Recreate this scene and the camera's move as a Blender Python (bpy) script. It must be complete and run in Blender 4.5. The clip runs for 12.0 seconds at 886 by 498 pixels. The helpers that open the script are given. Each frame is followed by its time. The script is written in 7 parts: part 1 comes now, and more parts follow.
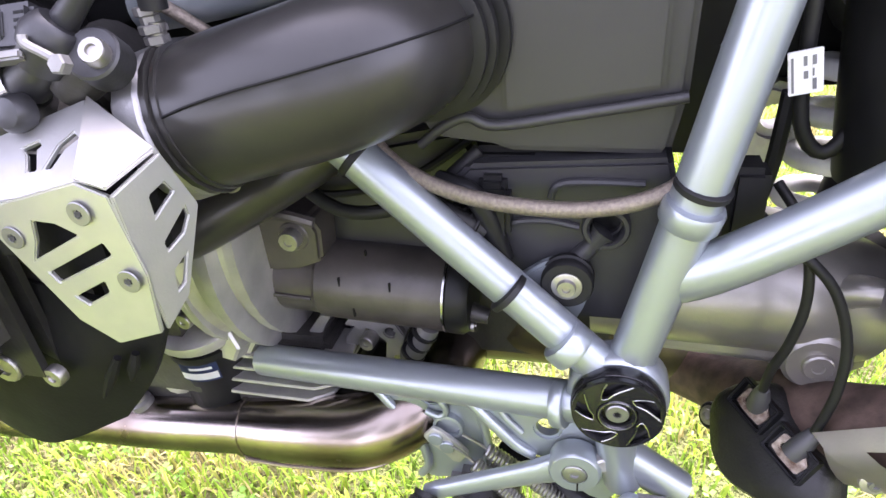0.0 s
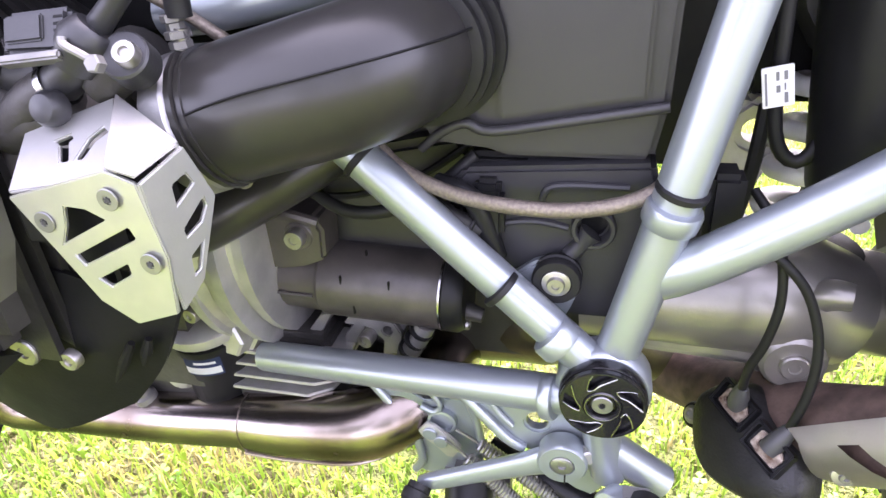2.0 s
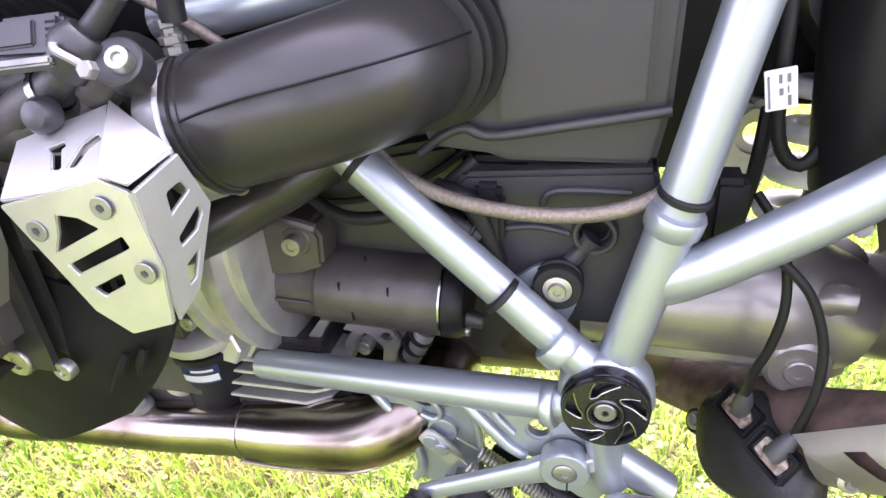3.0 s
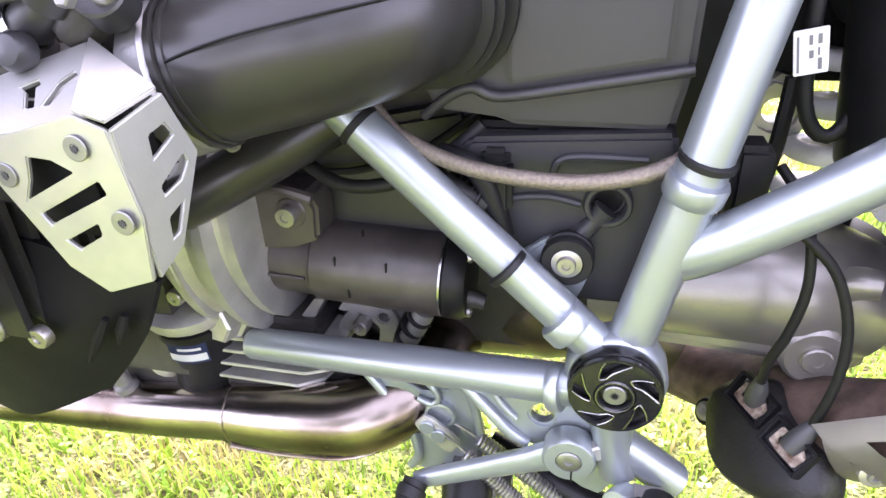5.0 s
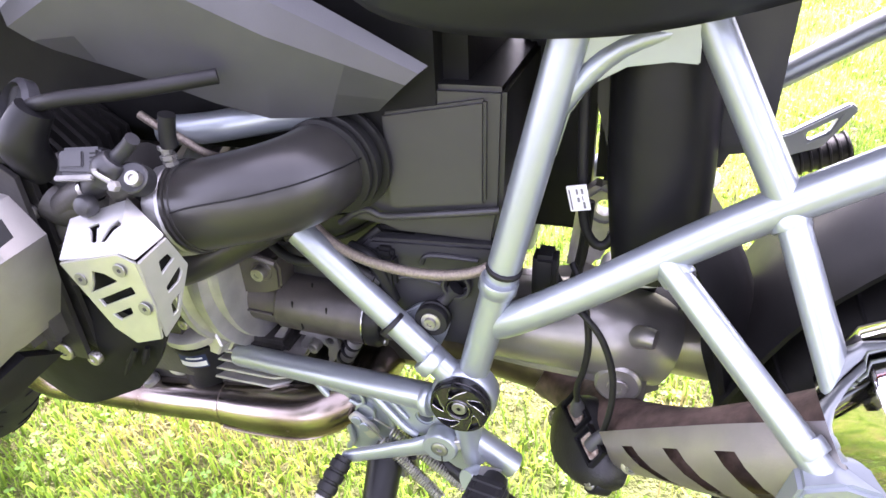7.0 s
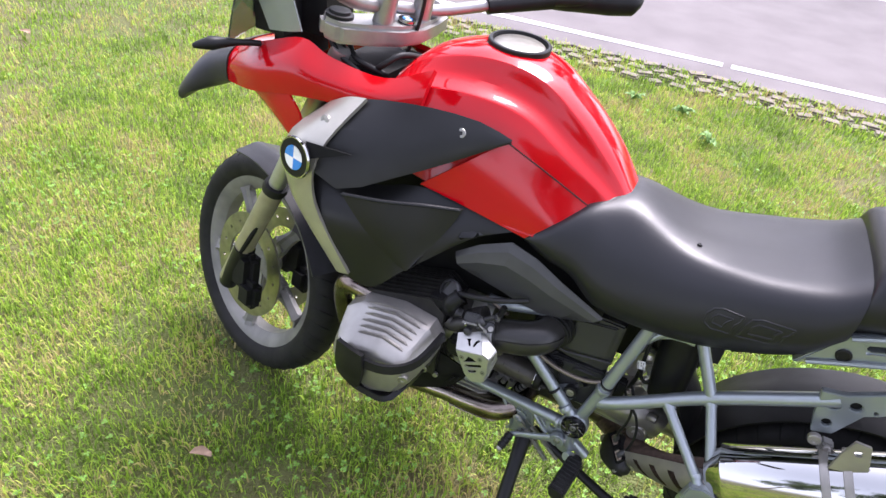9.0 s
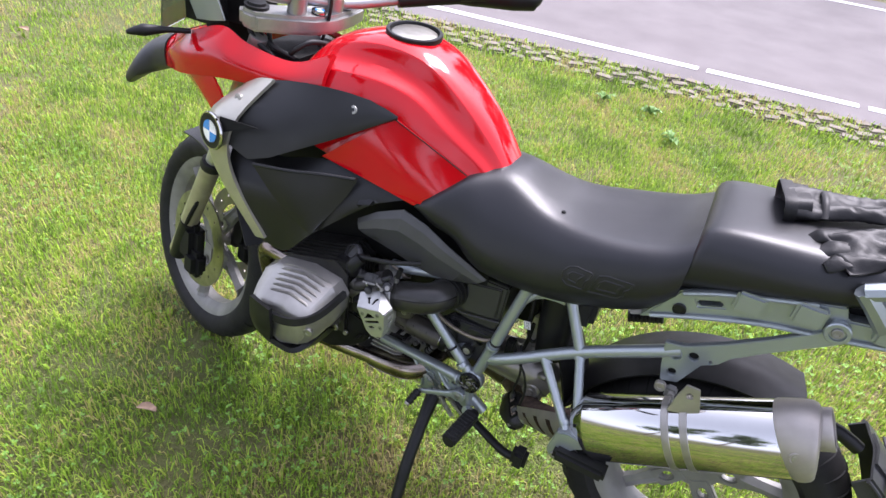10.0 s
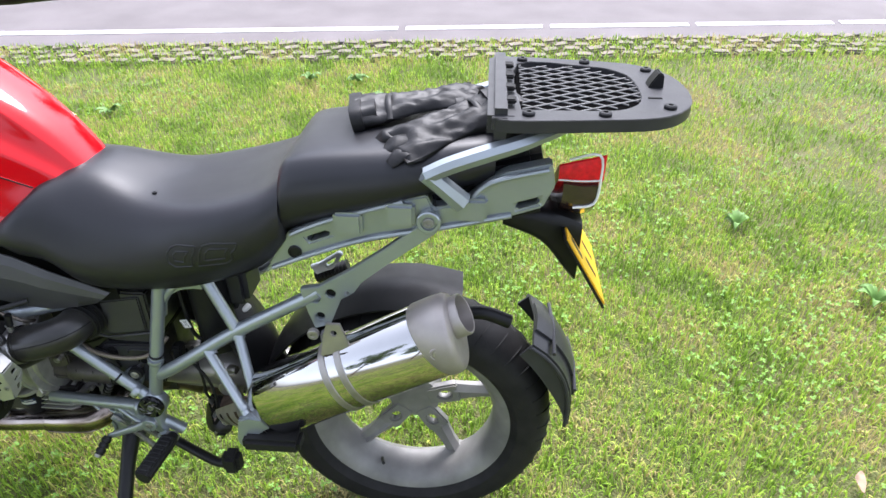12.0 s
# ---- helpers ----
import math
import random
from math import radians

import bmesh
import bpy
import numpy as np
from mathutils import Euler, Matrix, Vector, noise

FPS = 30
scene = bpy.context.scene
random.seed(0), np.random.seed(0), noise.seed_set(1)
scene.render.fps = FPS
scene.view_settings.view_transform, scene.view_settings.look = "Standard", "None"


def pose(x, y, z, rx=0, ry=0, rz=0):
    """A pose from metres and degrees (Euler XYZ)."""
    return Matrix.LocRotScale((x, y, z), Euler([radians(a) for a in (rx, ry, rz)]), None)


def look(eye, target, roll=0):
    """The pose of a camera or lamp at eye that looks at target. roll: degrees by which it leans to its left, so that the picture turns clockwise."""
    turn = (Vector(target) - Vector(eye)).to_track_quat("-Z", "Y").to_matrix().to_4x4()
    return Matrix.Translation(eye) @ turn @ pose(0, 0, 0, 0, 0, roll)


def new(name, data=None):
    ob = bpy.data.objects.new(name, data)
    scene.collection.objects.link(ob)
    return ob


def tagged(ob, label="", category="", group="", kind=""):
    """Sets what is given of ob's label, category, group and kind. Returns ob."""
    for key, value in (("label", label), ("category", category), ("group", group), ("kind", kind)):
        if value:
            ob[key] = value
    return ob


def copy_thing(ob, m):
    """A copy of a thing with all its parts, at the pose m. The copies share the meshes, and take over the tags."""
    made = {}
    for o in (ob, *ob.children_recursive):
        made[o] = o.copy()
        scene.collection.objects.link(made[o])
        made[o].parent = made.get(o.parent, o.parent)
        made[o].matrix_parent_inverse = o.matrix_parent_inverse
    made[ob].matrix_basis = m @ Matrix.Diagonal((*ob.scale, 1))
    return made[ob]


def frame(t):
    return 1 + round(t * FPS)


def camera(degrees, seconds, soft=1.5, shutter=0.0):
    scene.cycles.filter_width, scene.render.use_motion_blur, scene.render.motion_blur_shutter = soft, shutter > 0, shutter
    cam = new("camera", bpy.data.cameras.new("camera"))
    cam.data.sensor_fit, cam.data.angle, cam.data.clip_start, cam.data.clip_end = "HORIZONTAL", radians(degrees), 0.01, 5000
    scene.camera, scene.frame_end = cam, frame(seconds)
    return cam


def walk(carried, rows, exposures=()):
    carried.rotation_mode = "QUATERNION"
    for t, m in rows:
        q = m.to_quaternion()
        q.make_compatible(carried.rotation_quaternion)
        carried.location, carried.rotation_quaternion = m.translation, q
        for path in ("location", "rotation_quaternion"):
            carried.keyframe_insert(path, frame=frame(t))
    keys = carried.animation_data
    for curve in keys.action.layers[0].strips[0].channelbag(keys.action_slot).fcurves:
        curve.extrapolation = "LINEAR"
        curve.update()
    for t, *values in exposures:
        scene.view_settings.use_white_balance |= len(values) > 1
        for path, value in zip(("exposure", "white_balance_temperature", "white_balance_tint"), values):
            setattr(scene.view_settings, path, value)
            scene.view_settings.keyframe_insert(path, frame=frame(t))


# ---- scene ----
cam = camera(69.9, 12.0)
PATH = [
    (0, (0.193, -0.372, 0.729), (-0.301, 1.198, -0.407), -6.9),
    (0.5, (0.191, -0.397, 0.727), (-0.298, 1.184, -0.397), -6.3),
    (1, (0.195, -0.398, 0.733), (-0.295, 1.191, -0.379), -5.8),
    (1.5, (0.197, -0.395, 0.732), (-0.289, 1.202, -0.37), -5.6),
    (2, (0.199, -0.397, 0.732), (-0.288, 1.207, -0.359), -5.6),
    (2.5, (0.199, -0.395, 0.734), (-0.287, 1.211, -0.356), -5.7),
    (3, (0.197, -0.392, 0.731), (-0.286, 1.218, -0.353), -5.8),
    (5, (0.19, -0.385, 0.703), (-0.286, 1.231, -0.374), -4.4),
    (5.5, (0.195, -0.392, 0.698), (-0.278, 1.223, -0.384), -3.6),
    (6, (0.217, -0.423, 0.702), (-0.297, 1.18, -0.378), -3.8),
    (6.5, (0.274, -0.452, 0.724), (-0.275, 1.145, -0.348), -4.0),
    (7, (0.327, -0.47, 0.86), (-0.225, 1.083, -0.273), -4.5),
    (7.5, (0.337, -0.48, 1.102), (-0.227, 0.992, -0.13), -6.8),
    (7.7, (0.323, -0.507, 1.215), (-0.247, 0.945, -0.037), -6.9),
    (9.3, (0.215, -1.095, 1.579), (-0.397, 0.355, 0.345), 10.1),
    (9.5, (0.255, -1.099, 1.593), (-0.381, 0.341, 0.359), 10.4),
    (10, (0.509, -1.075, 1.602), (-0.12, 0.375, 0.377), 7.6),
    (10.5, (0.652, -1.082, 1.596), (0.164, 0.437, 0.391), 3.9),
    (11, (0.6, -1.126, 1.591), (0.19, 0.418, 0.388), 1.8),
    (11.5, (0.622, -1.109, 1.54), (0.432, 0.479, 0.339), 2.2),
    (12, (0.89, -0.949, 1.517), (0.775, 0.649, 0.319), -0.0),
]
walk(cam, [(t, look(eye, target, roll)) for t, eye, target, roll in PATH], [(0, 3.58, 6150, 33), (0.6, 3.78, 6150, 35), (1.5, 3.74, 6150, 35), (3, 3.76, 6150, 35), (5.5, 3.80, 6100, 34), (6.5, 3.80, 6050, 34), (7.1, 3.72, 6100, 37), (7.6, 3.64, 6100, 35), (9.3, 2.02, 6000, 23), (10.5, 2.02, 5950, 23), (12, 2.1, 5930, 16)])
# ---- light ----
world = bpy.data.worlds.new("sky")
scene.world = world
world.use_nodes = True
wn = world.node_tree
sky = wn.nodes.new("ShaderNodeTexSky")
sky.sky_type = "NISHITA"
sky.sun_disc = False
SUN_EL, SUN_AZ = radians(58), radians(12)
sky.sun_elevation, sky.sun_rotation = SUN_EL, SUN_AZ
sky.air_density, sky.dust_density, sky.ozone_density = 1.0, 3.0, 1.0
wn.nodes["Background"].inputs[1].default_value = 0.15
cloud = wn.nodes.new("ShaderNodeHueSaturation")
cloud.inputs["Saturation"].default_value = 0.35
wn.links.new(sky.outputs[0], cloud.inputs["Color"])
wn.links.new(cloud.outputs[0], wn.nodes["Background"].inputs[0])
sun = new("sun", bpy.data.lights.new("sun", "SUN"))
sun.data.energy, sun.data.angle, sun.data.color = 1.5, radians(24), (1.0, 0.96, 0.9)
sun.matrix_world = look((0, 0, 0), (-math.sin(SUN_AZ) * math.cos(SUN_EL), -math.cos(SUN_AZ) * math.cos(SUN_EL), -math.sin(SUN_EL)))


# ---- materials ----
def mat(name, base, rough=0.5, metal=0.0, var=0.15, scale=30.0, bump=0.0, bscale=400.0, coat=0.0, rvar=0.1, tint=None, spec=0.5):
    """A surface with stains at one scale and grain at another, in object space."""
    m = bpy.data.materials.new(name)
    m.use_nodes = True
    n, l = m.node_tree.nodes, m.node_tree.links
    b = n["Principled BSDF"]
    co = n.new("ShaderNodeTexCoord")
    big = n.new("ShaderNodeTexNoise")
    big.inputs["Scale"].default_value, big.inputs["Detail"].default_value = scale, 5
    l.new(co.outputs["Object"], big.inputs["Vector"])
    fine = n.new("ShaderNodeTexNoise")
    fine.inputs["Scale"].default_value, fine.inputs["Detail"].default_value = bscale, 3
    l.new(co.outputs["Object"], fine.inputs["Vector"])
    mix = n.new("ShaderNodeMix")
    mix.data_type = "RGBA"
    c2 = tint or tuple(c * (1 - var) for c in base)
    c1 = tuple(min(1, c * (1 + var * 0.6)) for c in base)
    mix.inputs[6].default_value, mix.inputs[7].default_value = (*c1, 1), (*c2, 1)
    ramp = n.new("ShaderNodeMapRange")
    ramp.inputs[1].default_value, ramp.inputs[2].default_value = 0.32, 0.68
    l.new(big.outputs[0], ramp.inputs[0])
    l.new(ramp.outputs[0], mix.inputs[0])
    l.new(mix.outputs[2], b.inputs["Base Color"])
    rr = n.new("ShaderNodeMapRange")
    rr.inputs[3].default_value, rr.inputs[4].default_value = max(0.02, rough - rvar), min(1, rough + rvar)
    l.new(big.outputs[0], rr.inputs[0])
    l.new(rr.outputs[0], b.inputs["Roughness"])
    b.inputs["Metallic"].default_value, b.inputs["Coat Weight"].default_value = metal, coat
    b.inputs["Coat Roughness"].default_value, b.inputs["Specular IOR Level"].default_value = 0.04, spec
    if bump:
        bp = n.new("ShaderNodeBump")
        bp.inputs["Strength"].default_value, bp.inputs["Distance"].default_value = bump, 0.001
        l.new(fine.outputs[0], bp.inputs["Height"])
        l.new(bp.outputs[0], b.inputs["Normal"])
    return m


SILVER = mat("silver_paint", (0.285, 0.315, 0.330), 0.34, 0.65, 0.06, 12, 0.03, 900, coat=0.2, rvar=0.05)
ALU = mat("brushed_aluminium", (0.47, 0.47, 0.45), 0.40, 0.85, 0.08, 40, 0.08, 700, rvar=0.08)
CAST = mat("cast_aluminium", (0.50, 0.49, 0.46), 0.45, 0.75, 0.25, 25, 0.25, 500)
HEADMAT = mat("cylinder_head_metal", (0.31, 0.298, 0.276), 0.42, 0.75, 0.2, 14, 0.1, 600)
CASTDARK = mat("grey_engine_casting", (0.20, 0.195, 0.185), 0.48, 0.55, 0.35, 22, 0.3, 350)
DARKCAST = mat("dirty_engine_casting", (0.055, 0.052, 0.048), 0.5, 0.45, 0.5, 18, 0.35, 350)
STEEL = mat("stained_exhaust_steel", (0.30, 0.265, 0.235), 0.24, 1.0, 0.35, 14, 0.08, 300, tint=(0.13, 0.098, 0.078), rvar=0.12)
SOOT = mat("sooty_exhaust", (0.085, 0.068, 0.056), 0.32, 0.8, 0.5, 22, 0.2, 300)
CHROME = mat("polished_steel", (0.47, 0.465, 0.45), 0.05, 1.0, 0.05, 12, rvar=0.03)
BRUSHED = mat("dull_heat_shield", (0.52, 0.49, 0.46), 0.42, 0.85, 0.12, 25, 0.15, 500)
RUST = mat("rusty_pipe", (0.105, 0.070, 0.054), 0.75, 0.3, 0.5, 60, 0.5, 250)
RED = mat("red_paint", (0.40, 0.002, 0.005), 0.07, 0.0, 0.05, 8, 0.0, coat=0.15, rvar=0.02, spec=0.35)
FAIRMAT = mat("matt_fairing_plastic", (0.0075, 0.0075, 0.008), 0.36, 0.0, 0.2, 14, 0.07, 900, spec=0.36)
PLASTIC = mat("black_plastic", (0.008, 0.008, 0.0085), 0.42, 0.0, 0.25, 25, 0.07, 900, spec=0.22)
GREYPLASTIC = mat("charcoal_plastic", (0.026, 0.026, 0.028), 0.40, 0.0, 0.2, 18, 0.09, 900, spec=0.32)
RUBBER = mat("black_rubber", (0.008, 0.008, 0.008), 0.55, 0.0, 0.3, 25, 0.08, 500, spec=0.3)
HOSE = mat("intake_rubber", (0.022, 0.021, 0.019), 0.31, 0.0, 0.35, 14, 0.05, 300, spec=0.42)
TYRE = mat("tyre_rubber", (0.010, 0.0095, 0.0095), 0.7, 0.0, 0.35, 22, 0.4, 260, spec=0.25)
SEATMAT = mat("seat_vinyl", (0.010, 0.010, 0.012), 0.36, 0.0, 0.12, 10, 0.1, 1500, spec=0.38)
DARK = mat("engine_black", (0.005, 0.005, 0.005), 0.65, 0.0, 0.4, 20, 0.2, 300, spec=0.2)
WHEELMAT = mat("wheel_silver", (0.185, 0.18, 0.168), 0.55, 0.3, 0.3, 12, 0.08, 500)
SWING = mat("swingarm_grey", (0.28, 0.265, 0.24), 0.33, 0.65, 0.3, 12, 0.1, 400)
FORK = mat("fork_sand_metal", (0.36, 0.33, 0.24), 0.4, 0.6, 0.15, 20, 0.05, 400)
WHITEPAINT = mat("white_spring_paint", (0.78, 0.77, 0.74), 0.4, 0.0, 0.15, 40, 0.05, 400)
BRAID = mat("braided_hose", (0.20, 0.17, 0.135), 0.4, 0.6, 0.3, 500, 0.6, 1600)
LABELW = mat("white_label", (0.75, 0.75, 0.74), 0.5, 0.0, 0.08, 60)
INK = mat("dark_ink", (0.03, 0.03, 0.03), 0.6)
BLUE = mat("blue_enamel", (0.03, 0.22, 0.62), 0.25, coat=0.6)
ENAMEL = mat("white_enamel", (0.8, 0.8, 0.8), 0.25, coat=0.6)
REDLENS = mat("red_lens", (0.72, 0.012, 0.02), 0.32, 0.0, 0.3, 90, 0.4, 300, spec=0.3)
CLEARLENS = mat("smoked_lens", (0.030, 0.016, 0.015), 0.12, 0.0, 0.4, 30, 0.1, 300, coat=0.6)
PLATE = mat("yellow_plate", (0.80, 0.46, 0.02), 0.35, 0.0, 0.08, 30)
LEATHER = mat("black_leather", (0.0045, 0.0042, 0.0045), 0.52, 0.0, 0.3, 40, 0.3, 260, spec=0.32)
SPRING = mat("spring_steel", (0.30, 0.295, 0.28), 0.4, 0.8, 0.3, 90)
BRASSY = mat("zinc_bolt", (0.33, 0.32, 0.295), 0.40, 0.9, 0.2, 120)
DISC = mat("brake_disc_steel", (0.26, 0.245, 0.21), 0.35, 0.9, 0.25, 30)


# ---- shapes ----
def part(name, bm, material, parent, label="", smooth=True, sharp=40):
    bmesh.ops.recalc_face_normals(bm, faces=bm.faces)
    me = bpy.data.meshes.new(name)
    for f in bm.faces:
        f.smooth = smooth
    if smooth:
        for e in bm.edges:
            if len(e.link_faces) == 2 and e.calc_face_angle(0) > radians(sharp):
                e.smooth = False
    bm.to_mesh(me)
    bm.free()
    me.materials.append(material)
    ob = new(name, me)
    ob.parent = parent
    if label:
        ob["label"] = label
    return ob


def B():
    return bmesh.new()


def spline(pts, k=5):
    """Points along a smooth curve through pts."""
    p = [Vector(q) for q in pts]
    if len(p) < 3:
        return p
    out = []
    for i in range(len(p) - 1):
        a, b, c, d = p[max(i - 1, 0)], p[i], p[i + 1], p[min(i + 2, len(p) - 1)]
        for s in range(k):
            t = s / k
            out.append(0.5 * ((2 * b) + (c - a) * t + (2 * a - 5 * b + 4 * c - d) * t * t + (3 * b - a - 3 * c + d) * t ** 3))
    return out + [p[-1]]


def rings(bm, loops, cap=True, wrap=True):
    vs = [[bm.verts.new(q) for q in lp] for lp in loops]
    n = len(vs[0])
    for a, b in zip(vs, vs[1:]):
        for i in range(n if wrap else n - 1):
            j = (i + 1) % n
            bm.faces.new((a[i], a[j], b[j], b[i]))
    if cap and wrap:
        bm.faces.new(vs[0][::-1])
        bm.faces.new(vs[-1])
    return vs


def tube(bm, pts, r, seg=14, k=5, squash=1.0):
    """A round bar along a smooth path; r is one radius or one for each point."""
    path = spline(pts, k)
    n = len(path)
    rr = [r] * n if isinstance(r, (int, float)) else [float(np.interp(i / (n - 1), np.linspace(0, 1, len(r)), r)) for i in range(n)]
    side, loops = None, []
    for i, p in enumerate(path):
        d = (path[min(i + 1, n - 1)] - path[max(i - 1, 0)]).normalized()
        if side is None:
            side = d.cross(Vector((0, 0, 1)) if abs(d.z) < 0.9 else Vector((0, 1, 0))).normalized()
        side = (side - d * side.dot(d)).normalized()
        up = d.cross(side)
        loops.append([p + rr[i] * (math.cos(a) * side + squash * math.sin(a) * up) for a in (2 * math.pi * s / seg for s in range(seg))])
    rings(bm, loops)
    return bm


def axis(p, d, up=(0, 0, 1)):
    """A frame at p whose z points along d."""
    d = Vector(d).normalized()
    u = Vector(up)
    x = u.cross(d)
    if x.length < 1e-3:
        x = Vector((1, 0, 0))
    x.normalize()
    y = d.cross(x)
    m = Matrix((x, y, d)).transposed().to_4x4()
    m.translation = Vector(p)
    return m


def turned(bm, m, profile, seg=28, cap=True):
    """A lathe shape: profile of (radius, height) about m's z."""
    loops = [[m @ Vector((r * math.cos(a), r * math.sin(a), h)) for a in (2 * math.pi * s / seg for s in range(seg))] for r, h in profile]
    rings(bm, loops, cap)
    return bm


def sheet(bm, m, outer, holes=(), thick=0.004, bevel=0.0):
    """A plate from an outline and its holes in m's xy plane, thickened along m's z."""
    b2 = bmesh.new()
    edges = []
    for lp in (outer, *holes):
        vs = [b2.verts.new((x, y, 0)) for x, y in lp]
        edges += [b2.edges.new((vs[i], vs[(i + 1) % len(vs)])) for i in range(len(vs))]
    bmesh.ops.triangle_fill(b2, edges=edges, use_beauty=True, normal=(0, 0, 1))
    ex = bmesh.ops.extrude_face_region(b2, geom=list(b2.faces))
    bmesh.ops.translate(b2, verts=[v for v in ex["geom"] if isinstance(v, bmesh.types.BMVert)], vec=(0, 0, thick))
    bmesh.ops.recalc_face_normals(b2, faces=b2.faces)
    if bevel:
        es = [e for e in b2.edges if len(e.link_faces) == 2 and e.calc_face_angle(0) > 0.6]
        bmesh.ops.bevel(b2, geom=es, offset=bevel, segments=2, affect="EDGES", clamp_overlap=True)
    b2.transform(m)
    me = bpy.data.meshes.new("t")
    b2.to_mesh(me)
    b2.free()
    bm.from_mesh(me)
    bpy.data.meshes.remove(me)
    return bm


def side_plate(bm, outline, y, thick=0.01, holes=(), bevel=0.0015):
    """A plate seen from the side: outline in (x, z), from y inwards."""
    m = Matrix(((1, 0, 0, 0), (0, 0, 1, y), (0, 1, 0, 0), (0, 0, 0, 1)))
    return sheet(bm, m, outline, holes, thick, bevel)


def block(bm, lo, hi, bevel=0.004, m=None):
    lo, hi = Vector(lo), Vector(hi)
    r = bmesh.ops.create_cube(bm, size=1)
    vs = r["verts"]
    for v in vs:
        v.co = Vector(((lo[i] + hi[i]) / 2 + v.co[i] * (hi[i] - lo[i]) for i in range(3)))
    es = list({e for v in vs for e in v.link_edges})
    out = bmesh.ops.bevel(bm, geom=es, offset=bevel, segments=2, affect="EDGES", clamp_overlap=True) if bevel else {"verts": vs}
    if m:
        bmesh.ops.transform(bm, matrix=m, verts=list({v for v in out["verts"]}))
    return bm


def circle(x, y, r, n=14):
    return [(x + r * math.cos(2 * math.pi * i / n), y + r * math.sin(2 * math.pi * i / n)) for i in range(n)]


def hull_body(bm, sections, kx=5, ky=3):
    """A mirrored body: sections of (x, [(half width, z), ...]) from the top's middle down."""
    prof = []
    for x, pr in sections:
        half = spline([(0, y, z) for y, z in pr], ky)
        prof.append([(x, q.y, q.z) for q in half])
    cols = [spline([p[i] for p in prof], kx) for i in range(len(prof[0]))]
    loops = []
    for s in range(len(cols[0])):
        half = [c[s] for c in cols]
        loops.append([Vector((q.x, -q.y, q.z)) for q in half[::-1]] + [q.copy() for q in half[1:]])
    rings(bm, loops)
    return bm


def patch(bm, net, thick=0.006, k=5):
    """A smooth curved panel through a net of points, given thickness."""
    rows = [spline(r, k) for r in net]
    cols = [spline([r[i] for r in rows], k) for i in range(len(rows[0]))]
    grid = [[bm.verts.new(q) for q in c] for c in cols]
    fs = [bm.faces.new((grid[i][j], grid[i + 1][j], grid[i + 1][j + 1], grid[i][j + 1])) for i in range(len(grid) - 1) for j in range(len(grid[0]) - 1)]
    bmesh.ops.recalc_face_normals(bm, faces=fs)
    bmesh.ops.solidify(bm, geom=fs, thickness=thick)
    return bm


def mirror_y(bm):
    bmesh.ops.transform(bm, matrix=Matrix.Diagonal((1, -1, 1, 1)), verts=bm.verts)
    return bm


def bolt(parent, p, d=(0, -1, 0), r=0.008, h=0.006, material=None, name="bolt"):
    """A socket-head screw facing d."""
    bm = B()
    m = axis(p, d)
    turned(bm, m, [(r, -0.004), (r, h - 0.001), (r * 0.9, h), (r * 0.44, h), (r * 0.38, h - 0.0012)], 14)
    return part(name, bm, material or BRASSY, parent)


# ---- ground, road ----
SLOPE = 0.114


def ground_material():
    m = bpy.data.materials.new("lawn_soil")
    m.use_nodes = True
    n, l = m.node_tree.nodes, m.node_tree.links
    b = n["Principled BSDF"]
    co = n.new("ShaderNodeTexCoord")
    a = n.new("ShaderNodeTexNoise")
    a.inputs["Scale"].default_value, a.inputs["Detail"].default_value = 1.6, 8
    l.new(co.outputs["Object"], a.inputs["Vector"])
    r = n.new("ShaderNodeValToRGB")
    r.color_ramp.elements[0].position, r.color_ramp.elements[0].color = 0.36, (0.085, 0.11, 0.022, 1)
    r.color_ramp.elements[1].position, r.color_ramp.elements[1].color = 0.66, (0.15, 0.125, 0.055, 1)
    l.new(a.outputs[0], r.inputs[0])
    l.new(r.outputs[0], b.inputs["Base Color"])
    f = n.new("ShaderNodeTexNoise")
    f.inputs["Scale"].default_value = 120
    l.new(co.outputs["Object"], f.inputs["Vector"])
    bp = n.new("ShaderNodeBump")
    bp.inputs["Distance"].default_value = 0.02
    l.new(f.outputs[0], bp.inputs["Height"])
    l.new(bp.outputs[0], b.inputs["Normal"])
    b.inputs["Roughness"].default_value = 0.9
    return m


